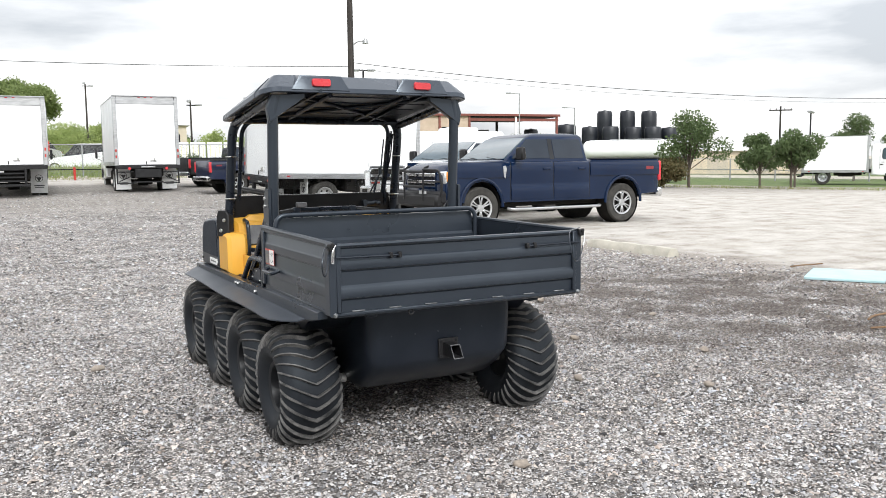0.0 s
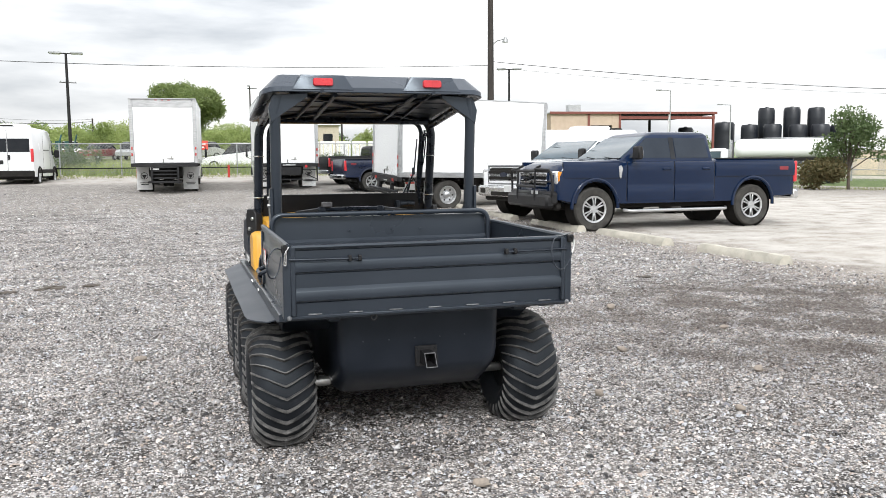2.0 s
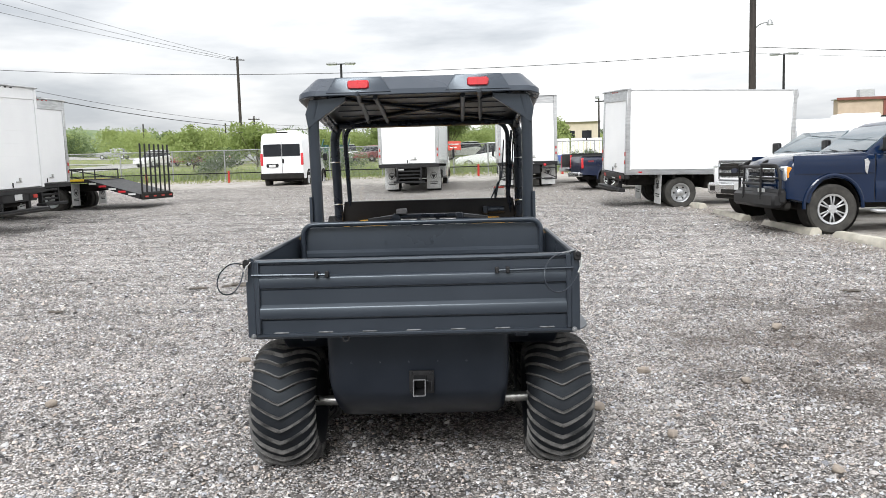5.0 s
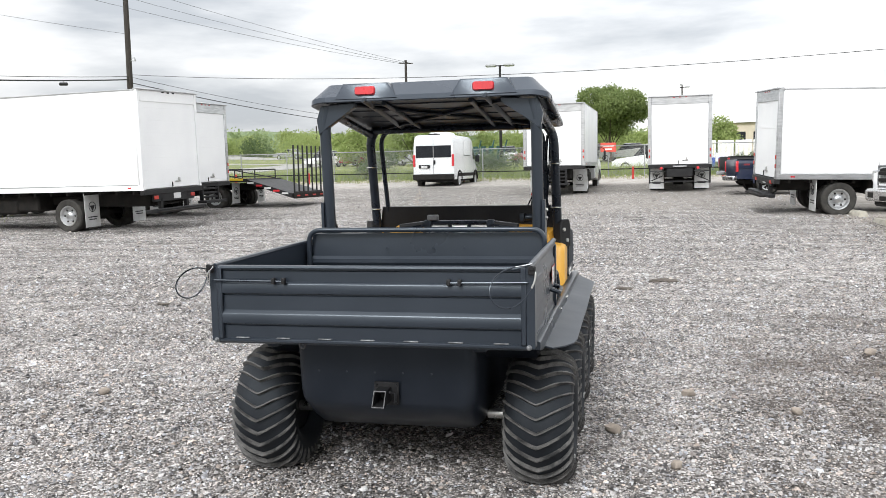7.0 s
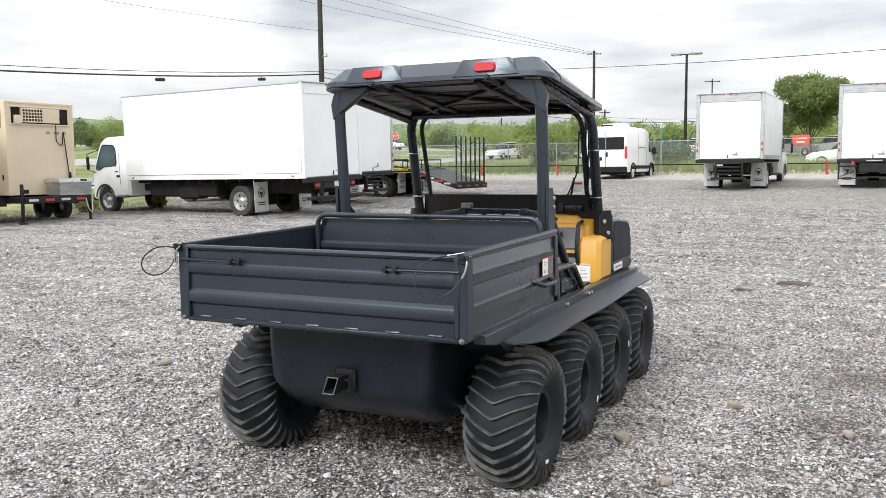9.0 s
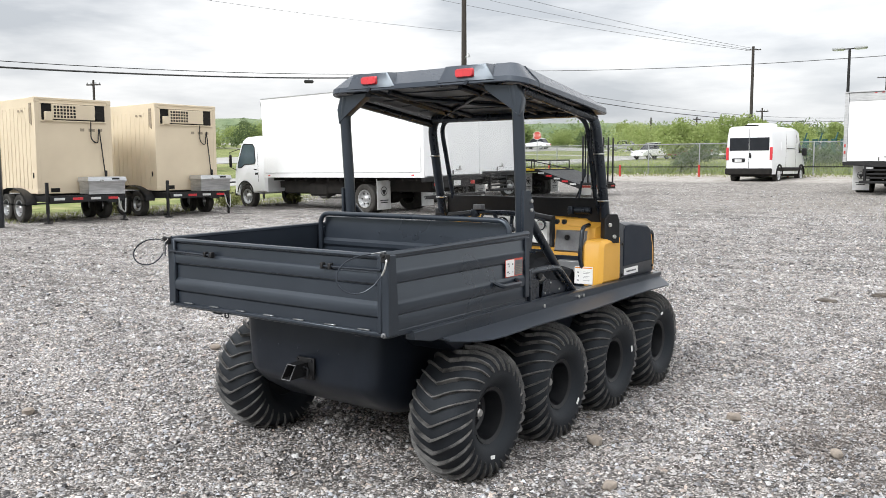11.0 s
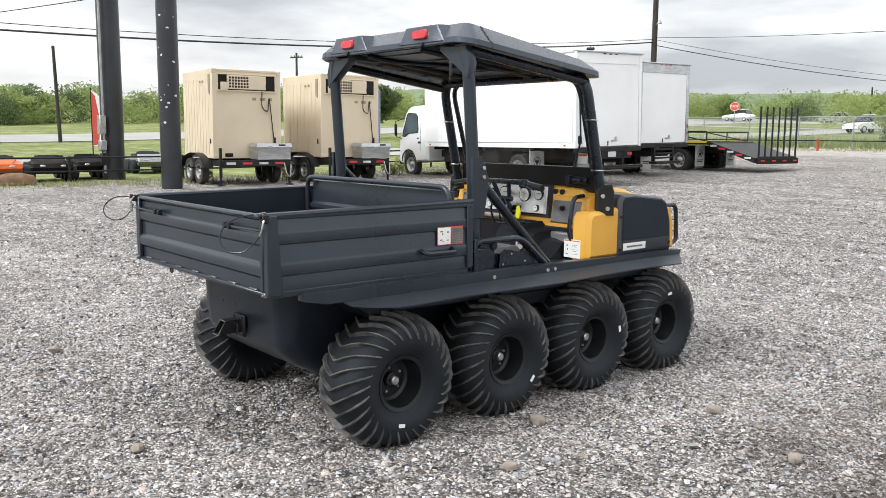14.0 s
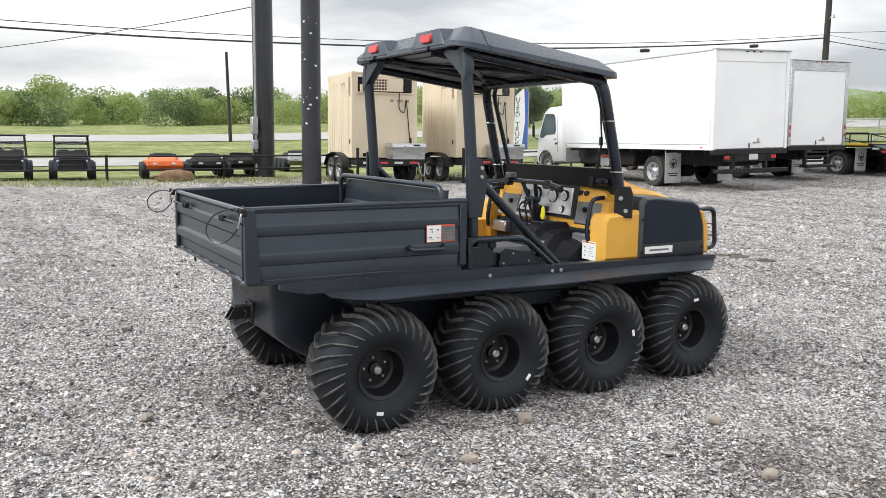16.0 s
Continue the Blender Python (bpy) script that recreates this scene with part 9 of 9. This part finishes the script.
# -- small off-road vehicles along the verge
def utility_buggy(x, y, rz):
    t = thing("utility_buggy", standing(x, y), "black side-by-side buggy with a flat roof", "buggy", "side-by-side buggies")
    t.matrix_basis = standing(x, y) @ Matrix.Rotation(radians(rz), 4, "Z") @ Matrix.Scale(0.88, 4)
    part("body", slab([(-0.95, 0.30), (-0.98, 0.72), (-0.30, 0.74), (-0.25, 0.50), (0.25, 0.50), (0.35, 0.78), (0.95, 0.70), (1.0, 0.32)], "x", -0.56, 0.56, 0.03), M_NAVY, t)
    part("roof", rbox(0, 0.0, 1.42, 1.10, 1.05, 0.06, 0.02), M_BLACK, t)
    for s in (-1, 1):
        part("cage", cat(tube(bent([(s * 0.54, 0.55, 0.72), (s * 0.50, 0.32, 1.40), (s * 0.50, -0.45, 1.40), (s * 0.54, -0.55, 0.72)], 0.1), 0.028, 8)), M_BLACK, t)
        part("seat", rbox(s * 0.26, -0.22, 0.77, 0.40, 0.16, 0.40, 0.05), M_SEATBLACK, t)
        part("headlamp", rbox(s * 0.40, 0.98, 0.62, 0.13, 0.05, 0.07, 0.02), M_LAMP, t)
        for cy in (-0.66, 0.66):
            e = new("wheel")
            e.parent, e.location = t, (s * 0.58, cy, 0.30)
            part("tyre", lathe([(-0.12, 0.14), (-0.12, 0.28), (-0.08, 0.30), (0.08, 0.30), (0.12, 0.28), (0.12, 0.14)], "x", 20), M_RUBBER, e)
            part("rim", disc((-0.09, 0, 0), "x", 0.145, 0.18, 16), M_RIM, e)
    part("hood", loft([[(-0.50, 0.42, 0.60), (0.50, 0.42, 0.60), (0.46, 0.42, 0.94), (-0.46, 0.42, 0.94)], [(-0.50, 0.80, 0.58), (0.50, 0.80, 0.58), (0.44, 0.80, 0.88), (-0.44, 0.80, 0.88)], [(-0.44, 1.03, 0.52), (0.44, 1.03, 0.52), (0.36, 1.02, 0.72), (-0.36, 1.02, 0.72)]]), M_BLACK, t)
    part("windscreen", loft([[(-0.48, 0.50, 0.96), (0.48, 0.50, 0.96), (0.46, 0.36, 1.34), (-0.46, 0.36, 1.34)], [(-0.48, 0.48, 0.95), (0.48, 0.48, 0.95), (0.46, 0.34, 1.33), (-0.46, 0.34, 1.33)]]), M_GLASS, t)
    part("front_bumper", cat(rbox(0, 1.06, 0.42, 0.90, 0.06, 0.22, 0.02), tube(bent([(-0.36, 1.08, 0.34), (-0.36, 1.12, 0.66), (0.36, 1.12, 0.66), (0.36, 1.08, 0.34)], 0.06), 0.02, 7)), M_BLACK, t)
    part("cross_bar", cat(rbox(0, 0.34, 1.18, 0.96, 0.05, 0.10, 0.02), rbox(0, -0.50, 1.00, 1.0, 0.04, 0.05, 0.01)), M_BLACK, t)
    return t


utility_buggy(-22.6, 0.30, -95)
utility_buggy(-22.4, 1.95, -96)


def amphib(x, y, rz, paint, label):
    t = thing("small_amphibious_vehicle", pose(x, y, ground_z(x, y), 0, 0, rz) @ Matrix.Scale(0.88, 4), label, "utility vehicle", "small amphibious vehicles")
    part("tub", slab([(-1.1, 0.42), (-1.0, 0.26), (0.9, 0.26), (1.15, 0.46), (1.1, 0.60), (0.4, 0.68), (0.3, 0.60), (-1.05, 0.60)], "x", -0.60, 0.60, 0.04), paint, t)
    part("trim", rbox(0, 0, 0.47, 1.30, 2.2, 0.05, 0.02), M_BLACK, t)
    part("seat", rbox(0, -0.2, 0.68, 0.9, 0.5, 0.16, 0.05), M_SEATBLACK, t)
    part("screen", loft([[(-0.5, 0.42, 0.66), (0.5, 0.42, 0.66), (0.42, 0.30, 0.84), (-0.42, 0.30, 0.84)], [(-0.5, 0.45, 0.66), (0.5, 0.45, 0.66), (0.42, 0.33, 0.84), (-0.42, 0.33, 0.84)]]), M_TINT, t)
    part("handlebar", tube([(-0.3, 0.15, 0.84), (0.3, 0.15, 0.84)], 0.015, 6), M_BLACK, t)
    part("hood", loft([[(-0.52, 0.46, 0.56), (0.52, 0.46, 0.56), (0.44, 0.46, 0.74), (-0.44, 0.46, 0.74)], [(-0.50, 0.85, 0.54), (0.50, 0.85, 0.54), (0.38, 0.85, 0.70), (-0.38, 0.85, 0.70)], [(-0.40, 1.17, 0.46), (0.40, 1.17, 0.46), (0.26, 1.12, 0.58), (-0.26, 1.12, 0.58)]]), paint, t)
    for s in (-1, 1):
        part("headlamp", rbox(s * 0.30, 1.14, 0.52, 0.16, 0.05, 0.07, 0.02), M_LAMP, t)
    for s in (-1, 1):
        for cy in (-0.68, 0.0, 0.68):
            part("wheel", lathe([(-0.13, 0.0), (-0.13, 0.24), (-0.09, 0.27), (0.09, 0.27), (0.13, 0.24), (0.13, 0.0)], "x", 18, (s * 0.62, cy, 0.27)), M_RUBBER, t)
    return t


amphib(-22.3, 4.50, -98, M_ORANGEPAINT, "orange six-wheeled amphibious vehicle behind the rail")
amphib(-22.2, 5.80, -98, M_DARK, "black six-wheeled amphibious vehicle behind the rail")
amphib(-22.9, 7.05, -88, M_DARK, "black six-wheeled amphibious vehicle beside the pole")
amphib(-25.2, 9.9, -95, M_GALV, "grey six-wheeled amphibious vehicle behind the containers")
rl = random.Random(2)
single("fallen_log", moved(lump(rl, 0.5, 7, 12, 0.12), Matrix.Diagonal((0.5, 1.15, 0.42, 1))), M_STRAW, pose(-20.3, 4.40, ground_z(-20.3, 4.4) + 0.12, 0, 6, 8), "straw-brown weathered log beside the rail", "log")

# -- ground things: wheel stops, board, sticks, clods and larger stones
def wheel_stop(a, b):
    A, B = Vector((*a, 0)), Vector((*b, 0))
    L = (B - A).length
    ang = math.degrees(math.atan2(B.y - A.y, B.x - A.x))
    r8 = random.Random(int(L * 1000))
    loops = []
    for i in range(13):
        u = i / 12 * L
        k = lambda: r8.uniform(-0.008, 0.008)
        loops.append([(u, -0.11 + k(), -0.03), (u, 0.11 + k(), -0.03), (u, 0.10 + k(), 0.06 + k()), (u, 0.055 + k(), 0.125 + k()), (u, -0.055 + k(), 0.125 + k()), (u, -0.10 + k(), 0.06 + k())])
    m = pose(A.x, A.y, ground_z(A.x, A.y), 0, 0, ang)
    return single("wheel_stop", loft(loops), M_CONCRETE, m, "worn pale concrete wheel stop on the gravel", "wheel stop", "wheel stops", smooth=30)


wheel_stop((6.80, 17.95), (6.76, 20.2))
wheel_stop((6.60, 14.3), (6.75, 16.7))
wheel_stop((6.68, 11.16), (6.71, 13.44))
wheel_stop((6.82, 8.34), (6.89, 10.74))
wheel_stop((6.85, 5.55), (6.87, 7.46))

single("board", cat(rbox(0, 0, 0.020, 0.95, 0.85, 0.03, 0.004)), M_SKYBLUE, pose(7.02, 2.85, ground_z(7.8, 2.6), 0, 0, 31), "pale blue painted board lying flat", "board")
for x, y, rz, L in ((7.45, 3.75, -10, 0.5), (4.55, 0.62, -40, 0.45), (4.95, 1.05, 10, 0.5), (5.6, 0.9, -30, 0.35)):
    pts = [(L * (u - 0.5), 0.03 * math.sin(5 * u), 0.012 + 0.02 * u) for u in np.linspace(0, 1, 6)]
    single("stick", tube(pts, 0.010, 5), M_STRAW, pose(x, y, ground_z(x, y), 0, 0, rz), "thin dark twig on the gravel", "stick", "twigs")
for i, (x, y, r) in enumerate(((-2.50, 6.87, 0.13), (-2.02, 6.95, 0.10), (-2.95, 6.70, 0.08), (1.10, 6.67, 0.11), (1.62, 7.40, 0.13), (4.40, 5.2, 0.06), (-4.0, 5.2, 0.07))):
    rc = random.Random(100 + i)
    lumps = [moved(lump(rc, r * rc.uniform(0.4, 0.8), 5, 7, 0.35), Matrix.Translation((rc.uniform(-r, r), rc.uniform(-r, r) * 0.6, 0.0)) @ Matrix.Diagonal((1, 1, 0.24, 1))) for _ in range(5)]
    single("earth_clod", cat(*lumps), M_CLOD, pose(x, y, ground_z(x, y) + 0.005), "dark crumbled clod of earth and leaves", "clod", "earth clods", smooth=0)
for i, (x, y, r, reddish) in enumerate(((-2.37, 1.64, 0.035, 1), (1.00, 1.26, 0.040, 1), (1.47, 2.07, 0.034, 0), (1.30, 0.75, 0.030, 0), (2.05, 1.75, 0.032, 0), (2.9, 3.4, 0.04, 0), (0.10, -0.35, 0.03, 1), (1.9, 0.2, 0.028, 0), (-1.9, -0.1, 0.03, 0), (2.6, 0.9, 0.034, 1), (3.3, 2.2, 0.03, 0), (-1.4, 2.7, 0.032, 0))):
    rc = random.Random(200 + i)
    g = moved(lump(rc, r, 6, 8, 0.22), Matrix.Rotation(rc.uniform(0, 6), 4, "Z") @ Matrix.Diagonal((1.4, 1.0, 0.7, 1)))
    single("stone", g, M_ROCK, pose(x, y, ground_z(x, y) + r * 0.45), "loose buff stone lying on the gravel" if reddish else "loose grey stone lying on the gravel", "stone", "larger stones", smooth=50)
rubble = []
rr = random.Random(77)
for _ in range(620):
    x, r = rr.uniform(-36, 12), rr.uniform(0.02, 0.07) * rr.choice((0.6, 1.0, 1.3))
    y = 43.0 + rr.gauss(0, 0.8)
    rubble.append(moved(lump(rr, r, 4, 5, 0.3), Matrix.Translation((x, y, ground_z(x, y) + r * 0.3))))
single("rubble", cat(*rubble), M_CONCRETE, Matrix(), "pale broken rubble along the fence foot", "rubble", kind="stuff", smooth=0)
